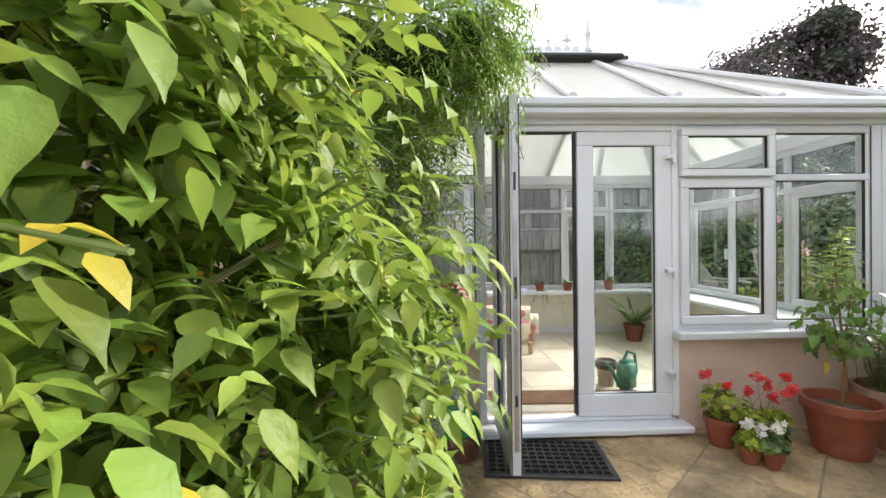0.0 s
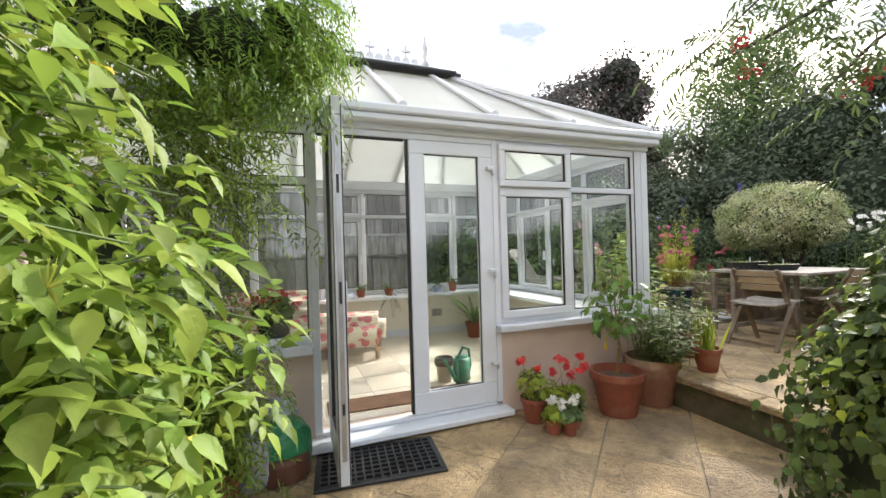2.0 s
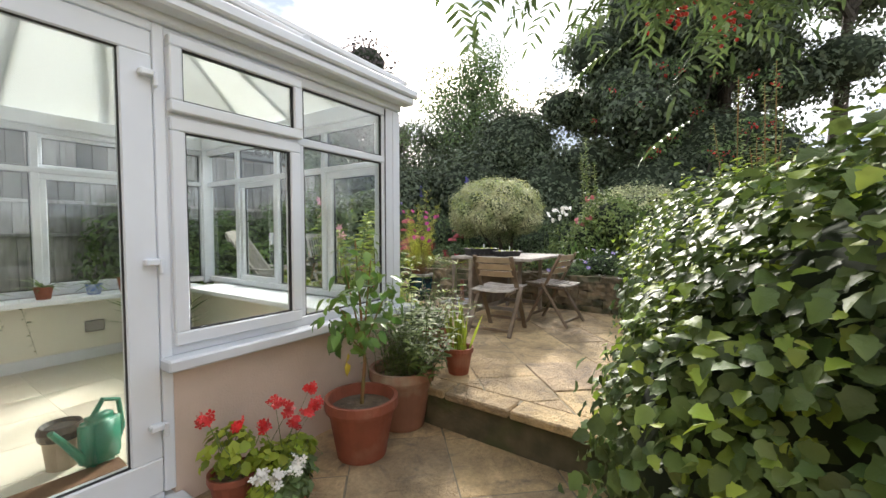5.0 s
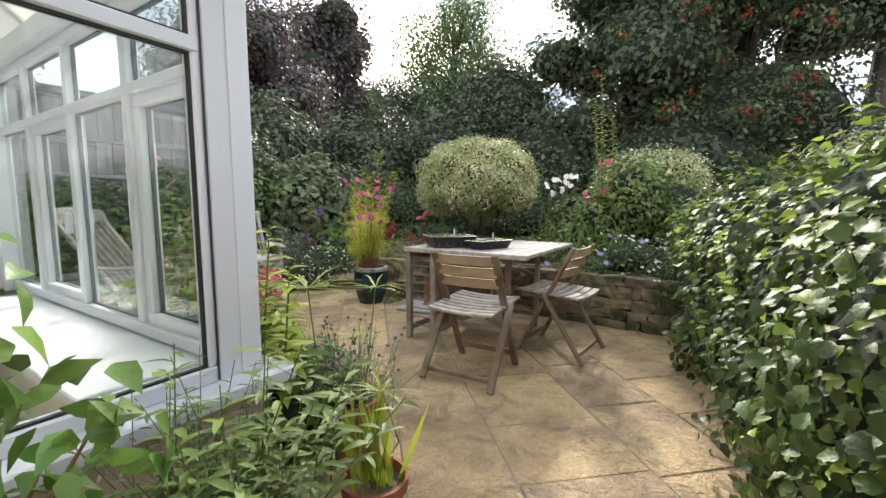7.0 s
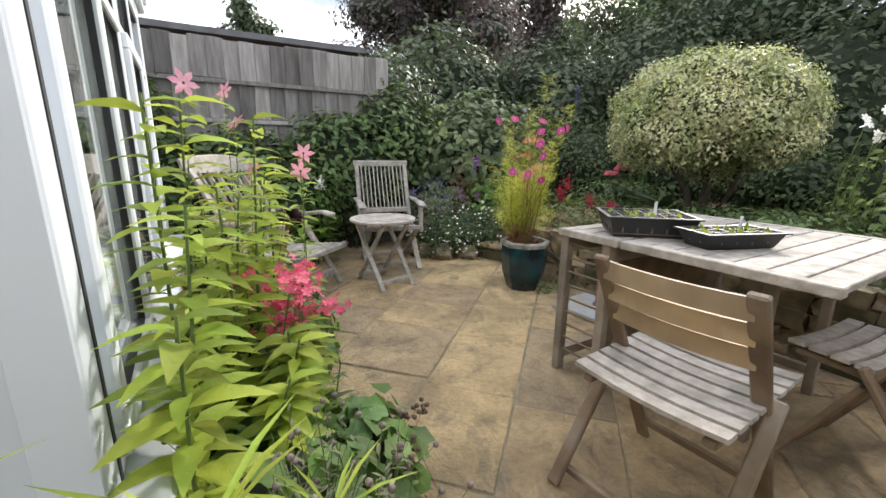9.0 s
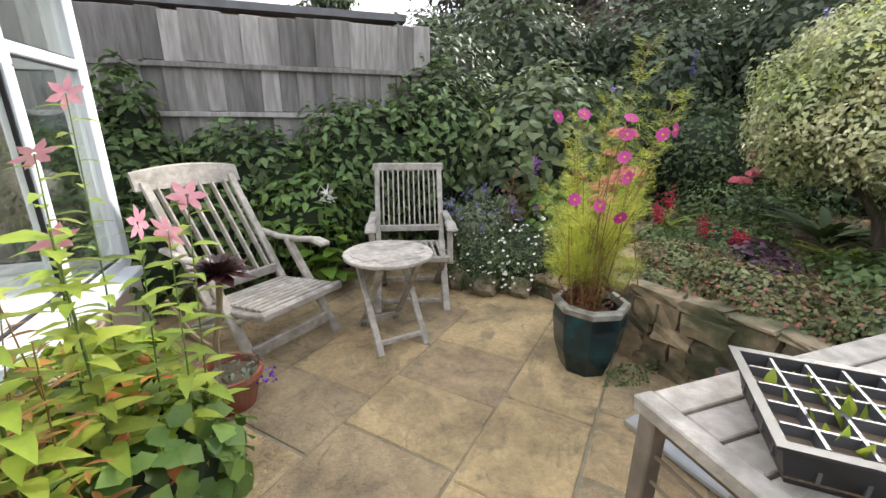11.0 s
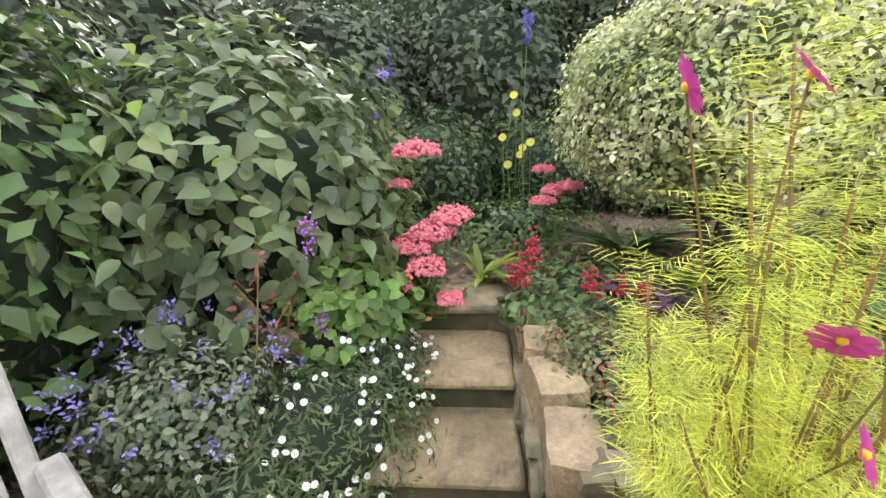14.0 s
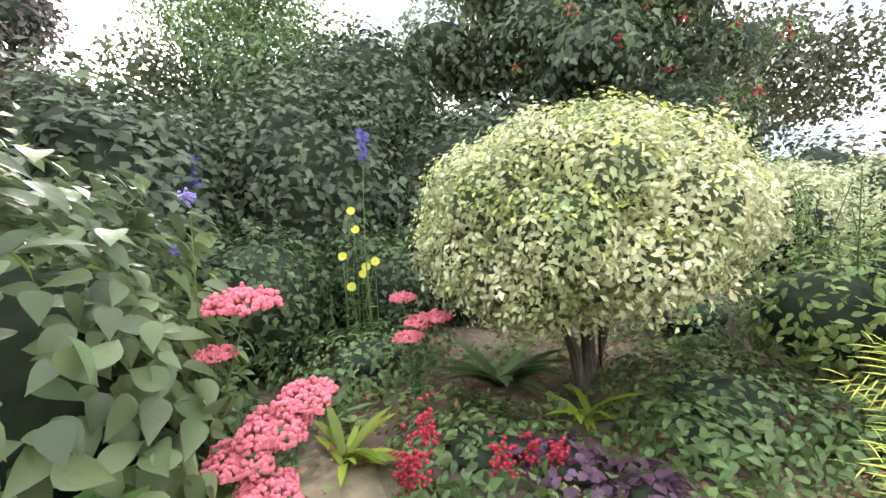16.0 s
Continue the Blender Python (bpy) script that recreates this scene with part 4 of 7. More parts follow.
# ---- bags by the door ----
def bag(at, rz, size, material, label, crumple, seed):
    g = np.random.default_rng(seed)
    bm = bmesh.new()
    bmesh.ops.create_icosphere(bm, subdivisions=4, radius=1.0)
    w = g.normal(size=(6, 3)) * 4
    ph = g.uniform(0, 6.3, 6)
    for v in bm.verts:
        n = sum(math.sin(w[k] @ np.array(v.co) * (1 + 0.5 * k) + ph[k]) / (1 + k) for k in range(6))
        f = 1 + crumple * n
        c = v.co
        v.co = Vector((math.copysign(abs(c.x) ** 0.7, c.x) * size[0] * f, math.copysign(abs(c.y) ** 0.7, c.y) * size[1] * f, (math.copysign(abs(c.z) ** 0.8, c.z) * 0.5 + 0.5) * size[2]))
    t = thing("compost_bag", label, "bag", at, rz)
    part("bag", bm, material, t)
    return t


GREENBAG = mat("green_plastic_film", (0.03, 0.26, 0.11), (0.02, 0.17, 0.07), scale=4, rough=0.3)
SILVERBAG = mat("pale_grey_plastic_film", (0.50, 0.53, 0.55), (0.34, 0.38, 0.40), scale=5, rough=0.35)
b1 = bag((-0.07, 2.56, 0), 10, (0.17, 0.13, 0.36), GREENBAG, "open green and brown plastic compost bag", 0.05, 3)
part("band", lathe(bmesh.new(), [(0.168, 0.02), (0.175, 0.13), (0.168, 0.16)], 20), mat("brown_bag_print", (0.14, 0.06, 0.04), rough=0.4), b1, "dark brown printed band")
bag((-0.22, 2.44, 0), -20, (0.085, 0.08, 0.34), SILVERBAG, "crumpled pale grey plastic sack", 0.10, 5)
bag((-0.16, 2.62, 0.28), 40, (0.16, 0.10, 0.17), SILVERBAG, "crumpled pale plastic sheet on the bags", 0.22, 8)
plant_pot((-0.38, 2.33, 0), 0.12, 0.22, label="old terracotta pot under the climber")

# ---- inside the conservatory ----
standing = set(bpy.data.objects)
FABRIC = bpy.data.materials.new("floral_fabric")
FABRIC.use_nodes = True
fn, fl = FABRIC.node_tree.nodes, FABRIC.node_tree.links
fb = fn["Principled BSDF"]
fb.inputs["Roughness"].default_value = 0.9
fc = fn.new("ShaderNodeTexCoord")
vo = fn.new("ShaderNodeTexVoronoi")
vo.inputs["Scale"].default_value = 7.5
fl.new(fc.outputs["Object"], vo.inputs["Vector"])
f1 = fn.new("ShaderNodeValToRGB")
f1.color_ramp.interpolation = "CONSTANT"
f1.color_ramp.elements[0].color, f1.color_ramp.elements[1].color = (0.45, 0.06, 0.09, 1), (0.74, 0.68, 0.56, 1)
f1.color_ramp.elements[1].position = 0.44
e = f1.color_ramp.elements.new(0.20)
e.color = (0.60, 0.22, 0.22, 1)
e = f1.color_ramp.elements.new(0.52)
e.color = (0.66, 0.64, 0.42, 1)
e = f1.color_ramp.elements.new(0.60)
e.color = (0.74, 0.68, 0.56, 1)
fl.new(vo.outputs["Distance"], f1.inputs["Fac"]), fl.new(f1.outputs["Color"], fb.inputs["Base Color"])


def pillow(bm, x0, x1, y0, y1, z0, z1, r=0.06):
    box(bm, x0, x1, y0, y1, z0, z1)
    vs = list(bm.verts)[-8:]
    bmesh.ops.bevel(bm, geom=list({e for v in vs for e in v.link_edges}), offset=r, segments=4, affect="EDGES")
    return bm


sofa = thing("chaise_longue", "cream chaise longue with a pattern of red flowers", "sofa", (0.20, 5.12, 0.10), -14)
part("seat", pillow(bmesh.new(), -1.1, 0.95, -0.33, 0.33, 0.14, 0.50, 0.10), FABRIC, sofa, smooth=True)
part("backrest", pillow(bmesh.new(), -1.1, 0.05, 0.2, 0.38, 0.40, 0.80, 0.07), FABRIC, sofa, smooth=True)
part("cushion", pillow(bmesh.new(), -0.5, 0.1, -0.15, 0.2, 0.49, 0.70, 0.08), FABRIC, sofa, smooth=True)
for x, y in ((0.85, -0.26), (0.85, 0.26), (-1.0, -0.26), (-1.0, 0.26)):
    part("leg", lathe(bmesh.new(), [(0.022, 0.0), (0.03, 0.03), (0.026, 0.08), (0.042, 0.14)], 12, (x, y, 0)), HONEY, sofa, "turned wooden leg")
GREENPLASTIC = mat("green_plastic", (0.02, 0.22, 0.14), (0.015, 0.17, 0.11), rough=0.35)
can = thing("watering_can", "green plastic watering can on the tiled floor", "watering can", (1.50, 3.42, 0.10), 20)
part("body", pillow(bmesh.new(), -0.09, 0.09, -0.06, 0.06, 0, 0.27, 0.035), GREENPLASTIC, can, smooth=True)
part("spout", tube(bmesh.new(), [(-0.08, 0, 0.06), (-0.17, 0, 0.2), (-0.22, 0, 0.27)], [0.022, 0.016, 0.014], 10), GREENPLASTIC, can)
part("handle", tube(bmesh.new(), [(-0.03, 0, 0.27), (0.02, 0, 0.34), (0.1, 0, 0.31), (0.12, 0, 0.15), (0.09, 0, 0.08)], [0.013], 8), GREENPLASTIC, can)
bin_ = thing("waste_bin", "beige bin with a black lining folded over", "bin", (1.38, 3.56, 0.10))
part("bin", lathe(bmesh.new(), [(0.065, 0), (0.085, 0.2), (0.078, 0.2)], 18), mat("beige_plastic", (0.45, 0.36, 0.26), rough=0.5), bin_)
part("lining", lathe(bmesh.new(), [(0.092, 0.16), (0.1, 0.2), (0.085, 0.23), (0.07, 0.21)], 18), BLACKPLASTIC, bin_)
tagged(part("wall_box", boxes((2.05, 2.2, BY - 0.05, BY - 0.016, 0.36, 0.47), bevel=0.006), mat("grey_socket", (0.35, 0.34, 0.32), rough=0.4)), "grey socket box on the cream wall", "socket")
set_askew()


# ---- plants ----
SIMPLE = [(0.0, 0.0), (0.42, 0.3), (1.0, 0.0)]
# near-black green of the added hulls: shade between leaves, put into the colour
CORE = mat("leaf_shade", (0.034, 0.048, 0.024), (0.018, 0.026, 0.013), scale=9, rough=1.0)


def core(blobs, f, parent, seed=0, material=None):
    """Lumpy dark hulls added inside a plant, coloured as the shade among its leaves."""
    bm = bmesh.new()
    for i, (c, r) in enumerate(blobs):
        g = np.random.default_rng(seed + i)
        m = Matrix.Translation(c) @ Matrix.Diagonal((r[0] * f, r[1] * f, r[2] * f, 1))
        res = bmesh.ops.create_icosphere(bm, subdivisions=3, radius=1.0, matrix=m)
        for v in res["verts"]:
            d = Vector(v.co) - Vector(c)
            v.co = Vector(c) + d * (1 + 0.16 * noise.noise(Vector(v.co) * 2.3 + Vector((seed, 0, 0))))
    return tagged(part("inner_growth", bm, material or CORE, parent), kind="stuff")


def shrub(label, blobs, per, size, outline, material, category="shrub", name="shrub", seed=0, trunk=None, inner=0.72, f=0.74, tip=None, tips=0, inside=None, **kw):
    t = thing(name, label, category)
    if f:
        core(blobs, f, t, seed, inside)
    crown("foliage", blobs, per, size, outline, material, t, seed=seed, inner=inner, **kw)
    if tip:
        crown("young_foliage", blobs, tips, size * 0.9, outline, tip, t, seed=seed + 77, inner=0.95, low=0.15, up=1.0)
    if trunk:
        bm = bmesh.new()
        for p0, p1, r in trunk:
            p0, p1 = Vector(p0), Vector(p1)
            mid = (p0 + p1) / 2 + Vector((0.06, -0.04, 0))
            tube(bm, [p0, mid, p1], [r, r * 0.8, r * 0.5], 8)
        part("trunk", bm, BARK, t, "dark bare trunk")
    return t


# the near hedge: clipped, with lobed glossy leaves
hedge_blobs = [((2.45, 0.28, 0.75), (0.62, 0.62, 0.85)), ((3.2, 0.45, 0.80), (0.75, 0.72, 0.82)), ((4.0, 0.62, 0.85), (0.75, 0.75, 0.83)), ((4.8, 0.72, 0.85), (0.75, 0.78, 0.85)), ((5.6, 0.85, 0.85), (0.8, 0.8, 0.85)), ((3.0, -0.6, 0.85), (1.3, 0.8, 0.85)), ((4.8, -0.4, 0.9), (1.5, 0.8, 0.9)), ((6.15, 1.22, 0.85), (0.75, 0.62, 0.85)), ((2.42, 0.50, 0.58), (0.62, 0.60, 0.66)), ((3.1, 0.66, 0.52), (0.65, 0.54, 0.58)), ((3.9, 0.78, 0.55), (0.7, 0.58, 0.6)), ((4.75, 0.88, 0.55), (0.7, 0.62, 0.6)), ((5.7, 1.12, 0.55), (0.7, 0.64, 0.6))]
shrub("dense clipped hedge of glossy lobed leaves", hedge_blobs, [7200, 6400, 4600, 3000, 2000, 600, 500, 1700, 4200, 3600, 3000, 2400, 2000], 0.054, LOBED, HEDGELEAF, "hedge", "hedge", seed=1, f=0.86, inner=0.86, lump=0.10, tip=HEDGETOP, tips=620, hang=0.55)

# variegated bush on a short trunk
g = np.random.default_rng(55)
vb = [((7.80, 4.57, 1.70), (0.78, 0.78, 0.60))]
for k in range(26):
    a, u = k * 2.4, -0.55 + 1.5 * (k + 0.5) / 26
    w = math.sqrt(max(0.05, 1 - min(u, 0.97) ** 2))
    vb.append(((7.80 + 0.62 * w * math.cos(a), 4.57 + 0.62 * w * math.sin(a), 1.70 + 0.46 * u), (0.27 + g.uniform(0, 0.08), 0.27 + g.uniform(0, 0.08), 0.22 + g.uniform(0, 0.07))))
# this bush's hull gets a lighter painted shade behind its pale leaves
shrub("round bush with cream-edged pale green leaves", vb, [11000] + [2500] * 26, 0.036, OVAL, VARIEG, "bush", "variegated_bush", seed=5, f=0.66, inner=0.55, lump=0.2, inside=mat("pale_leaf_shade", (0.10, 0.13, 0.06), (0.05, 0.065, 0.03), scale=12, rough=1.0),
      trunk=[((7.82, 4.5, 0.7), (7.8, 4.55, 1.4), 0.05), ((7.88, 4.45, 0.7), (8.05, 4.3, 1.4), 0.045), ((7.78, 4.55, 0.7), (7.55, 4.75, 1.35), 0.04)],
      tip=leafy("young_yellow_leaf", (0.48, 0.55, 0.16), (0.38, 0.48, 0.09)), tips=240)
shrub("second variegated bush behind the flower bed", [((9.3, 2.4, 1.6), (0.72, 0.72, 0.6)), ((9.05, 2.65, 1.75), (0.4, 0.4, 0.4)), ((9.4, 2.1, 1.8), (0.42, 0.42, 0.38))], [6000, 3000, 3000], 0.05, OVAL, VARIEG, "bush", "variegated_bush", seed=9, f=0.75)
shrub("variegated shrub at the edge of the bed", [((10.5, -0.6, 1.6), (1.4, 1.4, 1.0))], 8000, 0.07, OVAL, VARIEG, "bush", "variegated_bush", seed=10, f=0.75)
# broad-leaved shrub left of the steps
vib = [((6.55, 6.85, 1.25), (0.85, 0.80, 0.80)), ((6.15, 7.0, 1.0), (0.6, 0.6, 0.7)), ((7.0, 6.75, 1.0), (0.6, 0.55, 0.65))]
shrub("shrub with broad grey-green pointed leaves", vib, [3600, 2100, 1800], 0.105, [(0.0, 0.02), (0.07, 0.15), (0.18, 0.25), (0.34, 0.295), (0.54, 0.255), (0.74, 0.15), (0.9, 0.045), (1.0, 0.0)], VIBLEAF, "shrub", "viburnum", seed=14, f=0.66, inner=0.78, hang=0.55, up=0.75, trunk=[((6.5, 6.9, 0.6), (6.5, 6.9, 1.3), 0.03)], tip=HEDGETOP, tips=30)
# shrubs along the fence
shrub("dark green shrubs growing against the fence", [((2.9, 6.72, 1.05), (0.75, 0.22, 0.6)), ((3.9, 6.72, 1.05), (0.7, 0.22, 0.55)), ((4.8, 6.75, 1.15), (0.7, 0.24, 0.65)), ((5.5, 6.95, 1.3), (0.65, 0.45, 0.85))], [2400, 2400, 2800, 3400], 0.085, OVAL, MIDLEAF, seed=20, f=0.72, name="fence_shrub")
shrub("dark glossy shrub in the corner by the fence", [((5.6, 7.6, 1.6), (0.9, 0.7, 1.1)), ((4.6, 6.9, 0.7), (0.9, 0.3, 0.5))], [5000, 1800], 0.075, OVAL, DARKLEAF, seed=24, name="corner_shrub")
shrub("low wall shrub against the fence boards", [((3.05, 6.78, 1.55), (0.2, 0.12, 0.5)), ((2.7, 6.78, 1.2), (0.35, 0.14, 0.35))], [500, 500], 0.085, OVATE, MIDLEAF, seed=26, name="fence_climber", f=0.5)
# background planting, dense and dark
shrub("tall mixed dark hedge at the end of the garden", [((7.6, 9.0, 1.7), (1.6, 1.0, 1.6)), ((9.6, 8.6, 1.7), (1.6, 1.2, 1.7)), ((11.2, 7.2, 1.9), (1.5, 1.5, 1.8)), ((12.0, 5.2, 1.8), (1.3, 1.6, 1.8)), ((12.6, 6.6, 3.7), (1.1, 1.5, 1.5)), ((12.3, 2.4, 1.7), (1.3, 1.8, 1.7)), ((12.5, -1.0, 1.5), (1.3, 2.0, 1.5)), ((11.5, -4.0, 1.4), (1.5, 2.0, 1.4)), ((13.2, 1.4, 3.0), (1.0, 2.2, 1.5))],
      [8000, 8000, 8000, 6500, 5500, 6000, 4500, 3500, 5500], 0.13, SIMPLE, DARKLEAF, "hedge", "garden_hedge", seed=30, f=0.82, inner=0.8)
shrub("mid green shrubs in the back border", [((8.9, 6.9, 1.15), (0.85, 0.7, 0.75)), ((9.8, 6.0, 1.1), (0.7, 0.8, 0.7)), ((8.2, 7.4, 1.2), (0.7, 0.5, 0.8)), ((9.9, 4.6, 1.0), (0.6, 0.8, 0.5))], 3800, 0.075, SIMPLE, leafy("border_leaf", (0.085, 0.14, 0.05), (0.05, 0.085, 0.035)), seed=37, name="border_shrub")


def tree(label, foot, height, crown_r, material, leaf, n, seed, trunk_r=0.18, bare=0.35, spread=9, f=0.55, name="tree", clump=0.42):
    """A tapered trunk, limbs, and a crown of leaf clumps at the limbs' ends."""
    g = np.random.default_rng(seed)
    t = thing(name, label, "tree")
    foot = Vector(foot)
    bm = bmesh.new()
    top = foot + Vector((g.uniform(-0.3, 0.3), g.uniform(-0.3, 0.3), height * 0.85))
    tube(bm, [foot, foot.lerp(top, 0.4) + Vector((0.1, 0.05, 0)), top], [trunk_r, trunk_r * 0.75, trunk_r * 0.2], 10)
    part("trunk", bm, BARK, t)
    blobs = []
    bm = bmesh.new()
    for i in range(spread):
        a = 2 * math.pi * (i * 0.382 + g.uniform(-0.05, 0.05))
        u = (i + 0.5) / spread
        z0 = foot.z + height * (bare + (0.9 - bare) * u * 0.75)
        r = crown_r * (1.0 - 0.55 * u) * g.uniform(0.65, 1.0)
        p0 = foot.lerp(top, min(0.95, (z0 - foot.z) / (height * 0.85)))
        p1 = p0 + Vector((math.cos(a) * r, math.sin(a) * r, height * 0.12 + 0.3))
        tube(bm, [p0, p0.lerp(p1, 0.5) + Vector((0, 0, 0.15)), p1], [trunk_r * 0.38, trunk_r * 0.22, trunk_r * 0.06], 7)
        blobs.append((tuple(p1), (crown_r * clump, crown_r * clump, crown_r * clump * 0.72)))
        blobs.append((tuple(p0.lerp(p1, 0.55) + Vector((0, 0, 0.25))), (crown_r * clump * 0.9, crown_r * clump * 0.9, crown_r * clump * 0.62)))
    blobs.append((tuple(top), (crown_r * clump, crown_r * clump, crown_r * clump)))
    part("branchwork", bm, BARK, t)
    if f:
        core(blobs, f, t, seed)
    crown("crown", blobs, max(40, n // len(blobs)), leaf, SIMPLE, material, t, seed=seed, inner=0.35, lump=0.3)
    return t


tree("tall dark evergreen tree beyond the border", (14.0, 3.4, 0), 9.5, 2.6, DARKLEAF, 0.15, 38000, 41, 0.3, 0.12, 14, 0.62)
tree("tall dark evergreen tree with bare lower trunk", (14.6, 1.2, 0), 10.5, 3.0, DARKLEAF, 0.15, 36000, 42, 0.28, 0.30, 13, 0.62)
tree("dark evergreen tree at the end of the garden", (15.8, -1.2, 0), 11.0, 2.6, DARKLEAF, 0.15, 24000, 43, 0.26, 0.60, 12, 0.5)
tree("tree with small leaves against the sky", (13.2, 9.8, 0), 5.6, 1.9, DARKLEAF, 0.12, 9000, 44, 0.12, 0.3, 11, 0.0)
tree("tall light tree with small gaps of sky", (14.6, 9.3, 0), 9.0, 3.2, MIDLEAF, 0.10, 32000, 49, 0.16, 0.2, 16, 0.0, clump=0.34)
tree("dark purple-leaved tree beyond the fence", (10.2, 15.0, 0), 8.4, 3.0, COPPER, 0.15, 26000, 45, 0.22, 0.3, 12, 0.5)
tree("great copper beech in the distance", (21.0, 25.0, 0), 15.0, 5.2, COPPER, 0.30, 30000, 46, 0.5, 0.3, 16, 0.6)
tree("spreading deciduous tree in the field", (21.5, -6.9, 0), 9.6, 4.6, leafy("field_tree_leaf", (0.07, 0.085, 0.04), (0.04, 0.05, 0.025)), 0.22, 12000, 47, 0.30, 0.42, 12, 0.0, clump=0.36)
tree("conifer top behind the shed", (5.2, 19.0, 0), 6.6, 1.3, DARKLEAF, 0.2, 2500, 48, 0.14, 0.4, 8, 0.5)


# ---- rowan with pinnate leaves and red berries ----
def pinnate(bases, ways, length, pairs, leaflet, name, material, parent, seed, outline=NARROW, curl=0.35, end=1.15):
    """Leaves made of paired leaflets along a stalk."""
    g = np.random.default_rng(seed)
    P, A, N, S = [], [], [], []
    for b, w in zip(np.asarray(bases), unit(np.asarray(ways, float))):
        side = unit(np.cross(w, [0, 0, 1.0])[None] + 0.15 * g.normal(size=(1, 3)))[0]
        nrm = np.cross(side, w)
        L = length * g.uniform(0.75, 1.2)
        for k in range(pairs):
            u = (k + 1.2) / (pairs + 0.8)
            p = b + L * (u * w - curl * u * u * np.array([0, 0, 1.0]))
            for s in (-1, 1):
                P.append(p), A.append(0.55 * w + s * side - 0.15 * np.array([0, 0, 1.0])), N.append(nrm), S.append(leaflet * (1.05 - 0.35 * abs(u - 0.45)) * g.uniform(0.7, 1.15))
        P.append(b + L * (w - curl * np.array([0, 0, 1.0]))), A.append(w - curl * np.array([0, 0, 1.5])), N.append(nrm), S.append(leaflet * end * g.uniform(0.75, 1.2))
    return leaves(name, P, A, N, S, outline, material, parent)


BERRY = mat("red_berry", (0.50, 0.03, 0.02), (0.40, 0.02, 0.015), rough=0.3)


def balls(name, centres, r, material, parent, label="", sub=1):
    bm = bmesh.new()
    for c in centres:
        bmesh.ops.create_icosphere(bm, subdivisions=sub, radius=r, matrix=Matrix.Translation(c))
    return tagged(part(name, bm, material, parent, label, True), kind="stuff")


rowan = thing("rowan_tree", "rowan tree with feathery leaves and red berries", "tree")
g = np.random.default_rng(61)
bm = bmesh.new()
limbs = [[(3.5, -0.9, 0.2), (3.45, -0.7, 1.9), (3.1, -0.2, 2.75), (2.65, 0.5, 2.85), (2.2, 1.1, 2.58), (1.92, 1.42, 2.22)],
         [(3.45, -0.7, 1.9), (3.6, -0.2, 2.8), (3.5, 0.5, 3.0), (3.3, 1.0, 2.85)],
         [(3.45, -0.7, 1.9), (4.2, -0.4, 2.9), (4.6, 0.1, 3.1)],
         [(3.1, -0.2, 2.75), (2.5, 0.0, 3.2), (2.0, 0.5, 3.15)],
         [(3.45, -0.7, 1.9), (3.3, 0.1, 2.6), (2.9, 0.7, 2.5), (2.5, 0.9, 2.25), (2.22, 0.94, 2.02)],
         [(3.45, -0.7, 1.9), (3.4, 0.3, 2.6), (3.05, 0.72, 2.45), (2.75, 0.78, 2.22)],
         [(3.6, -0.2, 2.8), (3.3, 0.9, 2.95), (2.7, 1.25, 2.6), (2.2, 1.42, 2.32)]]
tips = []
for l in limbs:
    tube(bm, l, [0.05, 0.024, 0.012, 0.008, 0.005, 0.004], 7)
    for a, b in zip(l[1:], l[2:]):
        for u in np.linspace(0, 1, 7):
            tips.append(np.array(a) * (1 - u) + np.array(b) * u)
part("branchwork", bm, BARK, rowan)
tips = np.array([p for p in tips if p[2] > 1.95])
B = np.repeat(tips, 5, 0) + g.normal(size=(len(tips) * 5, 3)) * 0.09
pinnate(B, np.c_[g.normal(size=(len(B), 2)), -0.25 + 0.3 * g.normal(size=len(B))], 0.18, 6, 0.062, "foliage", MIDLEAF, rowan, 62)
bc = []
for k in (6, 15, 22, 30, 38, 46, 55, 63, 70, 82, 88, 101, 112):
    c = tips[k % len(tips)] + np.array([0.03, 0.02, -0.12])
    bc += [c + g.normal(size=3) * 0.028 for _ in range(22)]
balls("berry_cluster", bc, 0.009, BERRY, rowan, "hanging clusters of red berries")
rb = [np.array((12.0 + g.uniform(-0.6, 0.6), 2.4 + g.uniform(-2.2, 1.6), 4.0 + g.uniform(-1.1, 1.3))) for _ in range(26)]
far_berries = thing("berried_branch", "far rowan branches hung with red berries", "branch")
rbm = bmesh.new()
for c in rb:
    tube(rbm, [c + np.array((0.5, 0.2, -0.6)), c + np.array((0.2, 0, 0.1)), c], [0.02, 0.012, 0.006], 5)
tagged(part("branchwork", rbm, BARK, far_berries), kind="stuff")
crown("foliage", [(tuple(c + np.array((0.1, 0, 0.05))), (0.4, 0.4, 0.25)) for c in rb], 60, 0.10, SIMPLE, MIDLEAF, far_berries, seed=63, inner=0.2)
balls("berry_cluster", [c + g.normal(size=3) * 0.06 for c in rb for _ in range(9)], 0.022, BERRY, far_berries, "clusters of red berries")

# ---- the climber by the camera and over the doorway ----
jas = thing("jasmine_climber", "vigorous jasmine climber with fresh green leaves", "climber")
g = np.random.default_rng(71)
B, Wd = [], []
stems = bmesh.new()


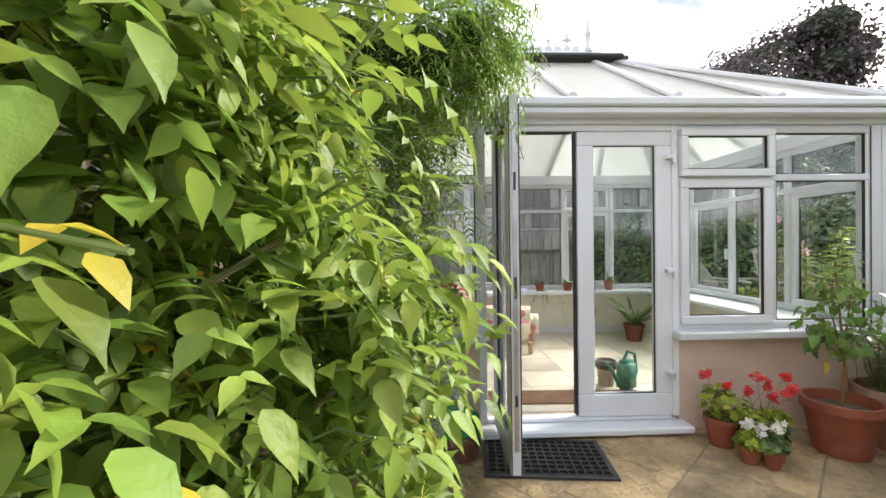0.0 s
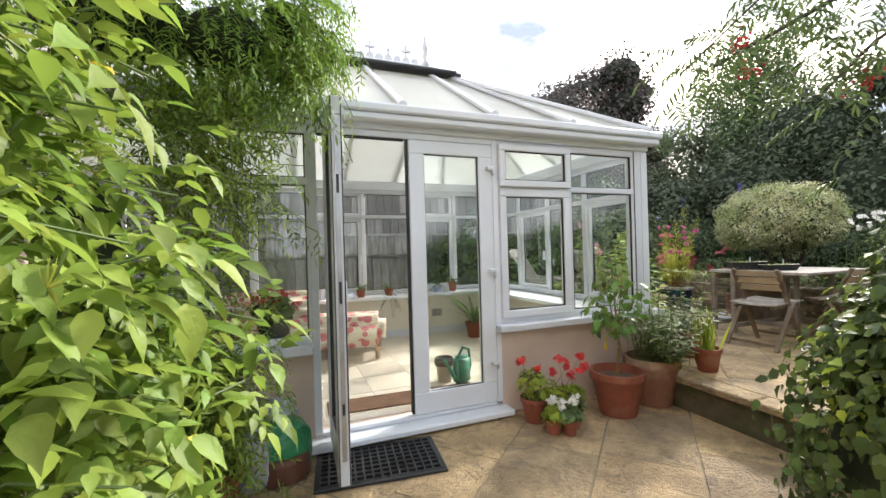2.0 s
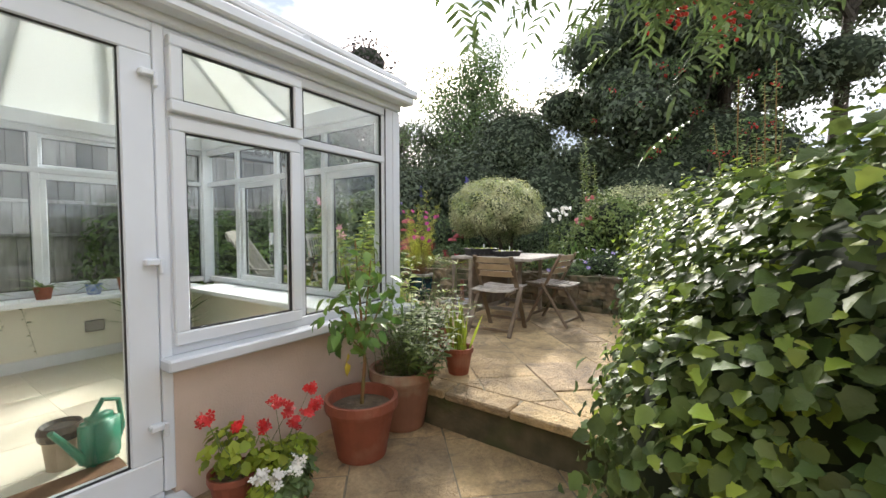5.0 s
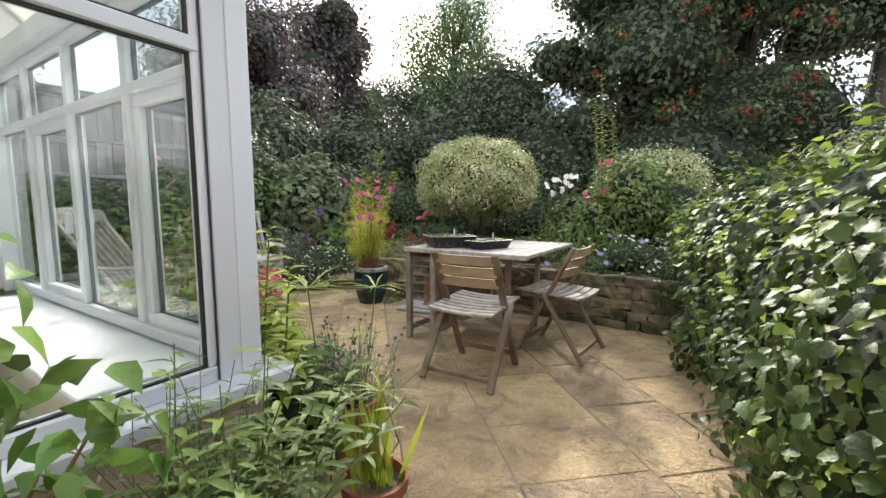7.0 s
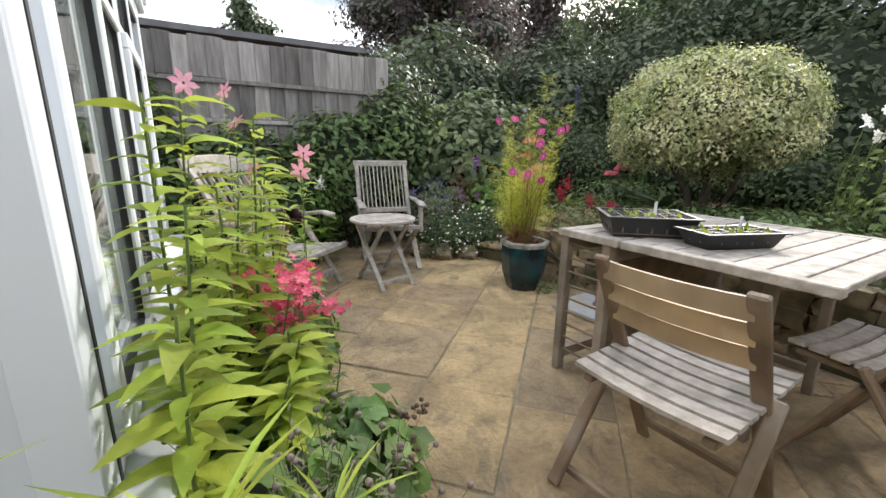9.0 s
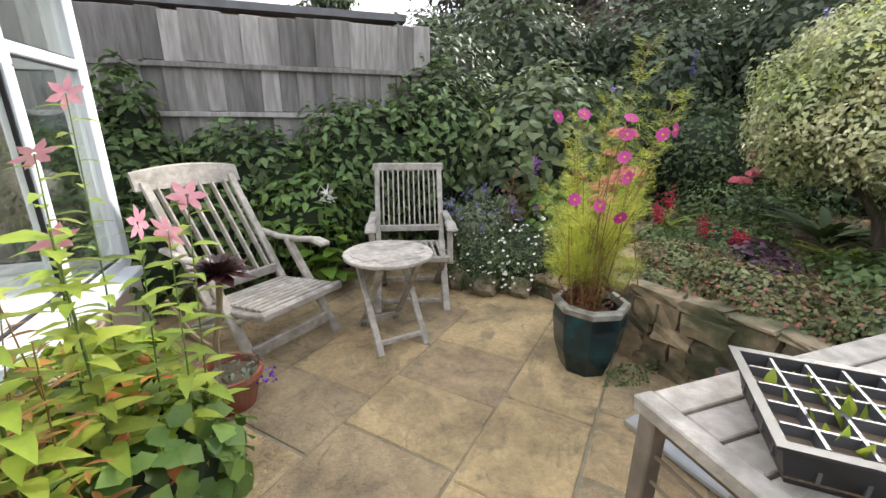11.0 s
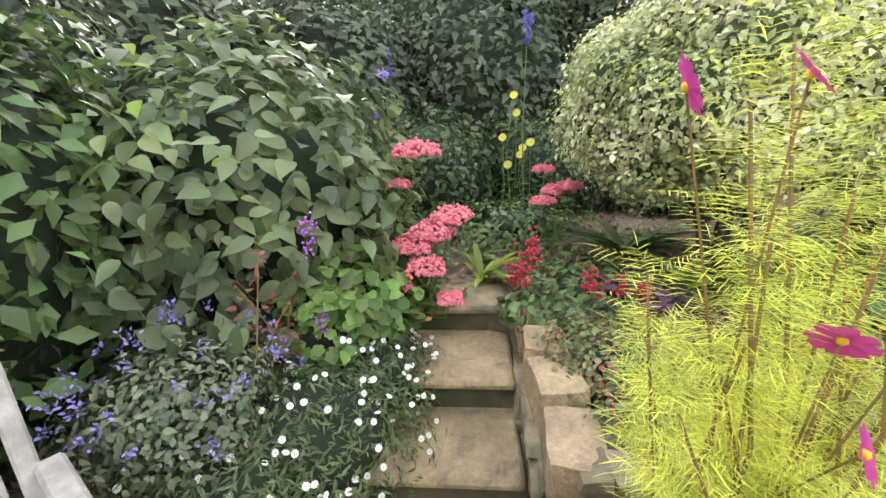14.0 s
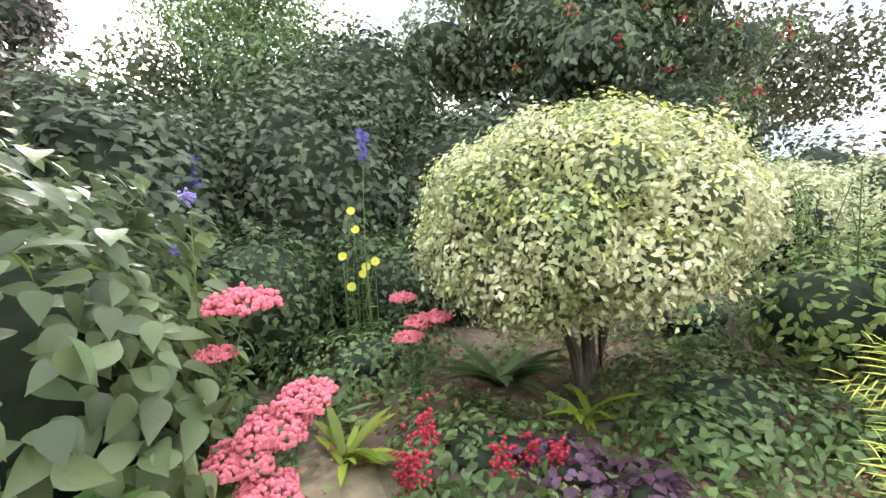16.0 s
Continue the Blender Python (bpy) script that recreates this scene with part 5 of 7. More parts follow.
def vine(p0, p1, sag, n, spread, down=0.2):
    p0, p1 = np.array(p0, float), np.array(p1, float)
    pts = [p0 + (p1 - p0) * u + np.array([0, 0, -sag * 4 * u * (1 - u)]) + 0.03 * g.normal(size=3) for u in np.linspace(0, 1, 7)]
    tube(stems, [tuple(p) for p in pts], [0.006, 0.005, 0.004, 0.003], 5)
    for _ in range(n):
        u = g.uniform(0, 0.999) * 6
        k = int(u)
        B.append(pts[k] + (pts[k + 1] - pts[k]) * (u - k) + spread * g.normal(size=3) * 0.35)
        Wd.append((p1 - p0) / np.linalg.norm(p1 - p0) * 0.5 + g.normal(size=3) * 0.7 + np.array([0.25, -0.15, -down]))


for k in range(120):
    z0 = g.uniform(0.55, 2.15)
    p0 = (-1.0 + g.uniform(-0.15, 0.25), g.uniform(0.05, 1.3), z0)
    reach = -0.10 - 0.22 * abs((z0 - 1.1)) * (1.0 if z0 > 1.1 else 0.1)
    y1 = g.uniform(0.42, 1.25)
    vine(p0, (reach + 0.13 * (y1 - 0.4) + g.uniform(-0.32, 0.0), y1, z0 + g.uniform(-0.35, 0.1)), g.uniform(-0.05, 0.15), 16, 0.18)
for k in range(60):
    p0 = (g.uniform(-0.95, -0.7), g.uniform(0.0, 0.5), g.uniform(0.6, 1.9))
    vine(p0, (g.uniform(-0.6, -0.36), g.uniform(0.12, 0.5), p0[2] + g.uniform(-0.3, 0.1)), 0.03, 14, 0.16)
for k in range(22):
    p0 = (-0.9 + g.uniform(-0.2, 0.2), g.uniform(0.25, 1.0), g.uniform(0.1, 1.0))
    vine(p0, (g.uniform(-0.5, -0.15), g.uniform(0.5, 1.1), p0[2] + g.uniform(-0.2, 0.25)), 0.05, 16, 0.2)
B, Wd = np.array(B), np.array(Wd)
keep = (np.hypot(B[:, 0] - 0.05, B[:, 1] + 0.15) > 0.56) & (B[:, 2] > 0.05) & (B[:, 0] < 0.10)
B, Wd = B[keep], Wd[keep]
tagged(part("stem_growth", stems, STEM, jas), kind="stuff")
pinnate(B, Wd, 0.12, 2, 0.056, "foliage", JASMINE, jas, 72, JASLEAF, curl=0.3, end=1.55)
yb = g.choice(len(B), 60)
pinnate(B[yb] + 0.02, Wd[yb], 0.10, 1, 0.05, "yellow_leaf", JASMINE_YELLOW, jas, 73, OVATE)
# flower bud sprays
fb_ = g.choice(len(B), 150)
P = np.repeat(B[fb_] + np.array([0.03, -0.03, 0.02]), 9, 0)
leaves("bud_spray", P, g.normal(size=(len(P), 3)) + np.array([0.5, 0, 0.4]), g.normal(size=(len(P), 3)), g.uniform(0.03, 0.05, len(P)), BLADE, leafy("yellow_green_bud", (0.42, 0.46, 0.08), (0.30, 0.36, 0.06)), jas, "yellow-green sprays of thin buds")
# dead canes
bm = bmesh.new()
for a, b in (((-0.75, 0.35, 1.15), (-0.42, 0.62, 1.42)), ((-0.6, 0.5, 0.9), (-0.35, 0.7, 1.1))):
    tube(bm, [a, tuple((np.array(a) + np.array(b)) / 2 + 0.01), b], [0.008, 0.007, 0.006], 6)
part("dead_cane", bm, HONEY, jas, "pale dead cane")

over = thing("jasmine_over_door", "finer jasmine hanging over the gutter and doorway", "climber")
blobs = [((-0.75, 2.25, 2.55), (0.75, 0.45, 0.42)), ((-0.25, 2.1, 2.45), (0.42, 0.40, 0.36)), ((-1.2, 1.6, 2.5), (0.6, 0.6, 0.6)), ((-0.55, 1.4, 2.75), (0.55, 0.5, 0.30)), ((-0.95, 2.3, 1.3), (0.42, 0.35, 1.1)), ((-0.62, 2.42, 0.75), (0.36, 0.30, 0.62)), ((0.02, 2.2, 2.62), (0.28, 0.25, 0.26))]
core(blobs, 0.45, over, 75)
P, D = [], []
for i, (c, r) in enumerate(blobs):
    p, d = shell(560, c, r, 0.55, 0.25, 80 + i)
    P.append(p), D.append(d)
P, D = np.concatenate(P), np.concatenate(D)
pinnate(P, D + 0.4 * g.normal(size=P.shape) + np.array([0.25, -0.1, -0.55]), 0.13, 4, 0.048, "foliage", JASFINE, over, 81, THIN, curl=0.5)
# long trailing shoots over the door
B, Wd = [], []
stems = bmesh.new()
for k in range(34):
    p0 = (g.uniform(-0.6, 0.15), g.uniform(2.0, 2.5), g.uniform(2.3, 2.75))
    p1 = (p0[0] + g.uniform(0.05, 0.42), p0[1] + g.uniform(-0.15, 0.1), p0[2] - g.uniform(0.1, 0.5))
    if p1[0] > 0.5:
        continue
    vine(p0, p1, -0.06, 9, 0.1, 0.7)
for k in range(22):
    p0 = (g.uniform(-0.75, -0.2), g.uniform(2.2, 2.6), g.uniform(1.5, 2.2))
    vine(p0, (p0[0] + g.uniform(0.1, 0.33), p0[1] + g.uniform(-0.1, 0.1), p0[2] - g.uniform(0.15, 0.5)), 0.02, 10, 0.12, 0.6)
for k in range(30):
    p0 = (g.uniform(-0.9, -0.45), g.uniform(2.15, 2.6), g.uniform(0.3, 1.3))
    vine(p0, (p0[0] + g.uniform(0.05, 0.38), p0[1] + g.uniform(-0.2, 0.1), p0[2] + g.uniform(-0.3, 0.15)), 0.05, 10, 0.12, 0.4)
for k in range(34):
    p0 = (g.uniform(-0.75, -0.3), g.uniform(2.05, 2.35), g.uniform(1.75, 2.6))
    vine(p0, (p0[0] + g.uniform(0.15, 0.5), p0[1] + g.uniform(-0.15, 0.15), p0[2] - g.uniform(0.05, 0.45)), 0.04, 14, 0.14, 0.5)
for k in range(44):
    p0 = (g.uniform(-0.8, -0.4), g.uniform(2.05, 2.4), g.uniform(0.25, 1.05))
    vine(p0, (p0[0] + g.uniform(0.15, 0.45), p0[1] + g.uniform(-0.2, 0.1), p0[2] + g.uniform(-0.25, 0.2)), 0.05, 14, 0.14, 0.4)
tagged(part("shoot_growth", stems, STEM, over), kind="stuff")
pinnate(np.array(B), np.array(Wd), 0.11, 3, 0.05, "shoot_foliage", JASMINE, over, 82, NARROW, curl=0.4)


# ---- smaller plants ----
def stems_mesh(bases, tops, r, material, parent, name="stem_growth", bend=0.05, seed=0):
    gg = np.random.default_rng(seed)
    bm = bmesh.new()
    for a, b in zip(bases, tops):
        a, b = np.array(a, float), np.array(b, float)
        m = (a + b) / 2 + gg.normal(size=3) * bend
        tube(bm, [tuple(a), tuple(m), tuple(b)], [r, r * 0.8, r * 0.5], 5)
    return tagged(part(name, bm, material, parent), kind="stuff")


def blooms(name, centres, ways, r, petals, material, parent, label="", eye=None, outline=PETAL, cup=0.25):
    """Flowers of flat petals round an eye."""
    P, A, N, S = [], [], [], []
    for c, w in zip(np.asarray(centres, float), unit(np.asarray(ways, float))):
        a = np.cross(w, [0.3, 0.9, 0.1])
        a /= np.linalg.norm(a)
        b = np.cross(w, a)
        for k in range(petals):
            t_ = 2 * math.pi * k / petals
            d = math.cos(t_) * a + math.sin(t_) * b
            P.append(c + 0.1 * r * d), A.append(d + cup * w), N.append(w), S.append(r)
    ob = leaves(name, P, A, N, S, outline, material, parent, label, fold=0.1, droop=0.12)
    if eye:
        balls("flower_eye", [tuple(np.asarray(c) + 0.05 * r * np.asarray(w)) for c, w in zip(centres, unit(np.asarray(ways, float)))], r * 0.24, eye, parent)
    return ob


PINK = mat("magenta_petal", (0.68, 0.08, 0.36), (0.52, 0.04, 0.28), rough=0.5, through_light=0.3)
PALEPINK = mat("pale_pink_petal", (0.82, 0.46, 0.54), (0.75, 0.30, 0.42), scale=30, rough=0.5, through_light=0.3)
WHITE = mat("white_petal", (0.80, 0.79, 0.74), (0.72, 0.70, 0.66), rough=0.5, through_light=0.2)
REDPETAL = mat("red_petal", (0.62, 0.03, 0.03), (0.50, 0.02, 0.02), rough=0.5, through_light=0.2)
YELLOWEYE = mat("yellow_flower_eye", (0.75, 0.45, 0.03), rough=0.7)
SEDUMRED = mat("dusky_red_floret", (0.55, 0.10, 0.12), (0.42, 0.07, 0.09), scale=40, rough=0.8, island=True)
SEDUMPINK = mat("rose_pink_floret", (0.72, 0.21, 0.25), (0.58, 0.13, 0.17), scale=60, rough=0.8, vary=(0.9, 1.1))
LILAC = mat("lilac_petal", (0.34, 0.28, 0.62), (0.26, 0.20, 0.52), rough=0.6)
FEATHER = leafy("feathery_lime_leaf", (0.66, 0.76, 0.16), (0.50, 0.64, 0.10), tl=0.5)

# cosmos in the glazed pot
cosmos = thing("cosmos_plant", "feathery cosmos with magenta flowers in the glazed pot", "plant")
g = np.random.default_rng(91)
foot = np.array([5.71, 4.76, UP + 0.33])
n = 36
th = g.uniform(0, 6.28, n)
rad = 0.24 * np.sqrt(g.random(n))
tops = foot + np.c_[rad * np.cos(th), rad * np.sin(th), g.uniform(0.40, 0.98, n) - 0.9 * rad]
tops[:5] = [(5.85, 4.70, 1.95), (5.62, 4.86, 1.62), (5.95, 4.60, 1.72), (5.75, 4.80, 1.70), (5.98, 4.72, 1.50)]
bases = foot + np.c_[g.normal(size=(n, 2)) * 0.05, np.zeros(n)]
stems_mesh(bases, tops, 0.0042, REDSTEM, cosmos, seed=92)
P, A = [], []
for a, b in zip(bases, tops):
    for k in range(19):
        u = 0.42 + 0.58 * k / 18
        p = a + (b - a) * u
        for j in range(3 if k < 3 else 4):
            t_ = g.uniform(0, 6.28)
            P.append(p + 0.012 * g.normal(size=3)), A.append((math.cos(t_), math.sin(t_), g.uniform(0.25, 1.3)))
pinnate(P, A, 0.078, 6, 0.034, "foliage", FEATHER, cosmos, 94, [(0.0, 0.012), (0.5, 0.026), (1.0, 0.0)], curl=0.12)
# dead brown growth at the base
P = foot + np.c_[g.normal(size=(900, 2)) * 0.06, np.abs(g.normal(size=900)) * 0.10 + 0.02]
leaves("dead_growth", P, g.normal(size=P.shape), g.normal(size=P.shape), g.uniform(0.02, 0.05, 900), THIN, leafy("russet_dead_leaf", (0.24, 0.09, 0.05), (0.14, 0.06, 0.03), tl=0.15), cosmos, "russet withered growth at the base")
tall = np.array([(5.55, 4.93, 1.63), (5.62, 4.81, 1.64), (5.75, 4.64, 1.62), (5.85, 4.54, 1.55), (5.9, 4.53, 1.57), (5.55, 4.72, 1.24), (5.6, 4.59, 1.23), (5.65, 4.51, 1.19), (5.6, 4.74, 1.35), (5.7, 4.59, 1.45), (5.7, 4.55, 1.36), (5.75, 4.65, 1.55), (5.72, 4.56, 1.41)])
stems_mesh(np.repeat(foot[None], len(tall), 0) + np.c_[g.normal(size=(len(tall), 2)) * 0.04, np.zeros(len(tall))], tall, 0.003, REDSTEM, cosmos, "flower_stalk", seed=93)
blooms("bloom", tall, g.normal(size=(len(tall), 3)) * 0.75 + np.array([-0.5, -0.5, 0.6]), 0.030, 8, PINK, cosmos, "magenta daisy flowers", YELLOWEYE)

# erigeron daisies and catmint over rocks
daisy = thing("daisy_mound", "trailing mound of small white daisies over rocks", "plant")
dblobs = [((6.0, 6.02, 0.50), (0.45, 0.42, 0.30)), ((5.68, 6.12, 0.48), (0.38, 0.38, 0.30)), ((6.32, 5.98, 0.55), (0.35, 0.30, 0.25))]
core(dblobs, 0.7, daisy, 95)
crown("foliage", dblobs, 4600, 0.04, THIN, leafy("grey_green_leaf", (0.13, 0.19, 0.08), (0.08, 0.13, 0.05)), daisy, seed=96, inner=0.75, lump=0.25)
P = np.concatenate([shell(k, c, np.array(r) * 1.06, 0.92, 0.2, 97 + i, -0.55)[0] for i, ((c, r), k) in enumerate(zip(dblobs, (200, 130, 110)))])
P = P[(P[:, 1] < 6.25) & (P[:, 2] > UP + 0.02)]
blooms("daisy_bloom", P, np.c_[g.normal(size=(len(P), 2)) * 0.3 - 0.35, 0.6 + 0 * P[:, 0]], 0.0105, 8, WHITE, daisy, "many small white daisies", YELLOWEYE)
cat = thing("catmint", "grey-leaved catmint with lilac flower spikes", "plant")
cb = [((5.68, 6.26, 0.76), (0.33, 0.30, 0.22))]
crown("foliage", cb, 3600, 0.03, OVATE, leafy("catmint_leaf", (0.22, 0.28, 0.17), (0.14, 0.19, 0.11)), cat, seed=99, inner=0.35)
P, D = shell(70, (5.70, 6.24, 0.76), (0.36, 0.32, 0.28), 0.9, 0.1, 100, 0.1)
leaves("flower_spike", np.repeat(P, 10, 0) + g.normal(size=(700, 3)) * 0.012, np.repeat(D, 10, 0) + g.normal(size=(700, 3)), g.normal(size=(700, 3)), np.full(700, 0.016), OVATE, LILAC, cat, "lilac flower spikes")
for (x, y, r) in ((5.58, 5.88, 0.12), (5.84, 5.76, 0.10), (5.42, 6.06, 0.11)):
    bm = bmesh.new()
    bmesh.ops.create_icosphere(bm, subdivisions=3, radius=r)
    for v in bm.verts:
        v.co = v.co * (1 + 0.45 * noise.noise(v.co * 13 + Vector((x, y, 0))))
        v.co.z *= 0.8
    rk = part("rock", bm, WALLSTONE)
    rk.location = (x, y, UP + r * 0.55)
    tagged(rk, "rough brown stone at the edge of the bed", "rock", group="edging rocks")

# bright geranium mound, left of the steps
shrub("mound of bright green lobed geranium leaves", [((6.50, 6.14, 0.84), (0.36, 0.27, 0.25)), ((6.28, 6.14, 0.84), (0.24, 0.22, 0.22)), ((6.75, 6.10, 0.76), (0.24, 0.2, 0.18))], [1000, 460, 380], 0.065, ROUND, leafy("geranium_leaf", (0.22, 0.37, 0.11), (0.14, 0.27, 0.07), tl=0.35), "plant", "hardy_geranium", seed=110, f=0.7, hang=0.15, up=1.0)
shrub("hardy geranium leaves under the broad shrub", [((7.2, 6.3, 0.8), (0.35, 0.3, 0.2))], 500, 0.06, ROUND, MIDLEAF, "plant", "hardy_geranium", seed=111, f=0.6, up=1.0)


def sedum(label, heads, foot, material, seed):
    t = thing("sedum", label, "plant")
    gg = np.random.default_rng(seed)
    heads = np.array(heads, float)
    f_ = np.array(foot, float)
    b = f_ + np.c_[gg.normal(size=(len(heads), 2)) * 0.05, np.zeros(len(heads))]
    stems_mesh(b, heads[:, :3] - np.array([0, 0, 0.02]), 0.005, STEM, t, seed=seed)
    P, A, N = [], [], []
    for h, b0 in zip(heads, b):
        for u in np.linspace(0.15, 0.92, 9):
            for k in range(3):
                P.append(b0 + (h[:3] - b0) * u), A.append(np.r_[gg.normal(size=2), 0.4]), N.append(np.r_[gg.normal(size=2) * 0.3, 1])
    leaves("foliage", P, A, N, gg.uniform(0.045, 0.075, len(P)), OVATE, leafy("sedum_leaf", (0.16, 0.25, 0.11), (0.10, 0.17, 0.07)), t)
    for h in heads:
        k = 420
        q = gg.normal(size=(k, 3))
        q /= np.linalg.norm(q, axis=1)[:, None]
        q[:, 2] = np.abs(q[:, 2]) * 0.55 + 0.05 * gg.normal(size=k)
        lob = 1 + 0.22 * np.sin(4 * np.arctan2(q[:, 1], q[:, 0]) + h[0] * 9)
        c = h[:3] + q * 1.2 * h[3] * lob[:, None]
        bm = bmesh.new()
        for p in c:
            bmesh.ops.create_icosphere(bm, subdivisions=1, radius=h[3] * gg.uniform(0.09, 0.14), matrix=Matrix.Translation(p))
        part("flower_head", bm, material, t)
    return t


sedum("tall sedum with flat rose-pink flower heads", [(6.86, 5.98, 1.50, 0.085), (6.83, 6.08, 1.34, 0.05)], (6.95, 6.1, 0.65), SEDUMPINK, 120)
sedum("sedum with clustered salmon-pink flower heads", [(6.72, 5.84, 1.13, 0.085), (6.66, 5.92, 1.07, 0.08), (6.60, 5.82, 0.99, 0.075), (6.78, 5.76, 1.20, 0.075), (6.55, 5.95, 0.92, 0.06), (6.60, 5.70, 0.86, 0.05)], (6.80, 5.98, 0.66), SEDUMPINK, 121)
sedum("sedum with rose heads below the bush", [(7.80, 5.44, 1.20, 0.075), (7.72, 5.36, 1.24, 0.06), (7.88, 5.56, 1.33, 0.055), (7.70, 5.52, 1.14, 0.06)], (7.85, 5.5, 0.72), SEDUMPINK, 122)
astilbe = thing("crimson_flower", "crimson flower spikes beside the steps", "plant")
c0 = np.array([(6.78, 5.42, 0.98), (6.85, 5.38, 1.06), (6.84, 5.46, 0.90), (6.92, 5.12, 0.90), (7.0, 4.9, 0.86), (7.05, 5.0, 0.84)])
stems_mesh(c0 * np.array([1, 1, 0]) + np.array([0.02, 0, 0.72]), c0, 0.004, STEM, astilbe, seed=123)
balls("flower_spike", [tuple(c + g.normal(size=3) * np.array([0.022, 0.022, 0.04])) for c in c0 for _ in range(45)], 0.009, mat("crimson_floret", (0.42, 0.02, 0.05), (0.30, 0.015, 0.035), rough=0.7), astilbe, "crimson spikes")
crown("foliage", [((6.82, 5.40, 0.78), (0.16, 0.14, 0.08))], 160, 0.06, OVATE, MIDLEAF, astilbe, seed=124)


def strap_fern(at, n, length, label, seed, material=None):
    t = thing("fern", label, "fern")
    gg = np.random.default_rng(seed)
    a = gg.uniform(0, 6.28, n)
    leaves("frond", np.tile(np.array(at, float), (n, 1)) + gg.normal(size=(n, 3)) * 0.015, np.c_[np.cos(a), np.sin(a), gg.uniform(0.5, 1.4, n)], np.c_[-np.cos(a) * 0.8, -np.sin(a) * 0.8, np.ones(n)], gg.uniform(0.7, 1.15, n) * length, [(0.0, 0.04), (0.2, 0.075), (0.5, 0.085), (0.8, 0.06), (1.0, 0.0)], material or BRIGHTLEAF, t, droop=0.5)
    return t


strap_fern((7.5, 4.63, 0.74), 16, 0.30, "hart's tongue fern with wavy yellow-green fronds", 130)
strap_fern((7.25, 5.78, 0.72), 15, 0.28, "strap-leaved fern at the top of the steps", 131)
strap_fern((7.6, 5.95, 0.72), 12, 0.24, "small strap-leaved fern in the border", 132, MIDLEAF)
strap_fern((8.0, 5.0, 0.74), 26, 0.45, "arching fern under the bush", 133, MIDLEAF)
shrub("purple-leaved heuchera clump in the border", [((7.05, 4.85, 0.79), (0.20, 0.17, 0.08)), ((6.88, 4.62, 0.78), (0.16, 0.15, 0.08)), ((7.2, 5.02, 0.78), (0.13, 0.12, 0.06))], [190, 130, 70], 0.048, ROUND, leafy("purple_leaf", (0.13, 0.075, 0.12), (0.075, 0.04, 0.065), rough=0.45), "plant", "heuchera", seed=140, f=0.6, up=1.2, hang=0.1)
shrub("low variegated ground cover over the wall", [((6.55, 4.95, 0.74), (0.26, 0.3, 0.14)), ((6.5, 4.4, 0.74), (0.26, 0.45, 0.16)), ((6.6, 3.8, 0.76), (0.3, 0.5, 0.18)), ((6.24, 4.75, 0.66), (0.16, 0.30, 0.15)), ((6.36, 4.25, 0.69), (0.17, 0.35, 0.15)), ((6.42, 3.75, 0.70), (0.17, 0.35, 0.14))], [2800, 3400, 3000, 2600, 2600, 2200], 0.023, ROUND, leafy("pale_ground_cover_leaf", (0.25, 0.30, 0.14), (0.11, 0.16, 0.055), c3=(0.20, 0.15, 0.08)), "plant", "ground_cover", seed=143, f=0.5, lump=0.35, inner=0.6, tip=leafy("russet_tip_leaf", (0.30, 0.13, 0.09), (0.20, 0.10, 0.06)), tips=150)
shrub("green ground cover leaves in the bed", [((7.3, 5.2, 0.76), (0.5, 0.35, 0.12)), ((7.6, 3.9, 0.8), (0.7, 0.6, 0.18)), ((7.0, 3.4, 0.82), (0.5, 0.7, 0.2)), ((8.4, 5.9, 0.85), (0.7, 0.6, 0.22)), ((7.2, 4.25, 0.8), (0.35, 0.3, 0.14)), ((8.9, 3.3, 0.9), (0.7, 0.7, 0.3))], [1200, 1900, 1500, 1700, 800, 1500], 0.052, OVATE, MIDLEAF, "plant", "ground_cover", seed=146, f=0.4, up=0.9, lump=0.35, inner=0.55)

# leaf litter and scattered seedlings over the bare earth of the bed
litter = thing("leaf_litter", "fallen brown leaves and bits of twig on the dark soil", "leaf litter", kind="stuff")
g = np.random.default_rng(150)
n = 2600
P = np.c_[g.uniform(6.55, 9.4, n), g.uniform(3.2, 6.4, n), BED + 0.012 + 0.02 * g.random(n)]
P = P[~((P[:, 0] < 7.12) & (P[:, 1] > 5.0) & (P[:, 1] < 5.75))]
n = len(P)
leaves("fallen_leaf", P, np.c_[g.normal(size=(n, 2)), 0.25 * g.normal(size=n)], np.c_[0.5 * g.normal(size=(n, 2)), np.ones(n)], g.uniform(0.02, 0.055, n), OVAL, leafy("dead_leaf", (0.30, 0.17, 0.08), (0.16, 0.10, 0.05), tl=0.1), litter)["kind"] = "stuff"
seed_leaves = thing("seedlings", "low seedlings and creeping leaves among the litter", "plant", kind="stuff")
n = 3000
P = np.c_[g.uniform(6.5, 9.0, n), g.uniform(3.2, 6.3, n), BED + 0.01 + 0.05 * g.random(n)]
m = np.sin(P[:, 0] * 5.3 + 1.0) * np.sin(P[:, 1] * 4.1) + 0.5 * np.sin(P[:, 0] * 11 + P[:, 1] * 9) > -0.1
P = P[m & ~((P[:, 0] < 7.12) & (P[:, 1] > 5.0) & (P[:, 1] < 5.75))]
n = len(P)
leaves("foliage", P, np.c_[g.normal(size=(n, 2)), 0.3 + 0.3 * g.random(n)], np.c_[0.4 * g.normal(size=(n, 2)), np.ones(n)], g.uniform(0.03, 0.065, n), ROUND, leafy("seedling_leaf", (0.17, 0.26, 0.08), (0.10, 0.16, 0.05)), seed_leaves)["kind"] = "stuff"
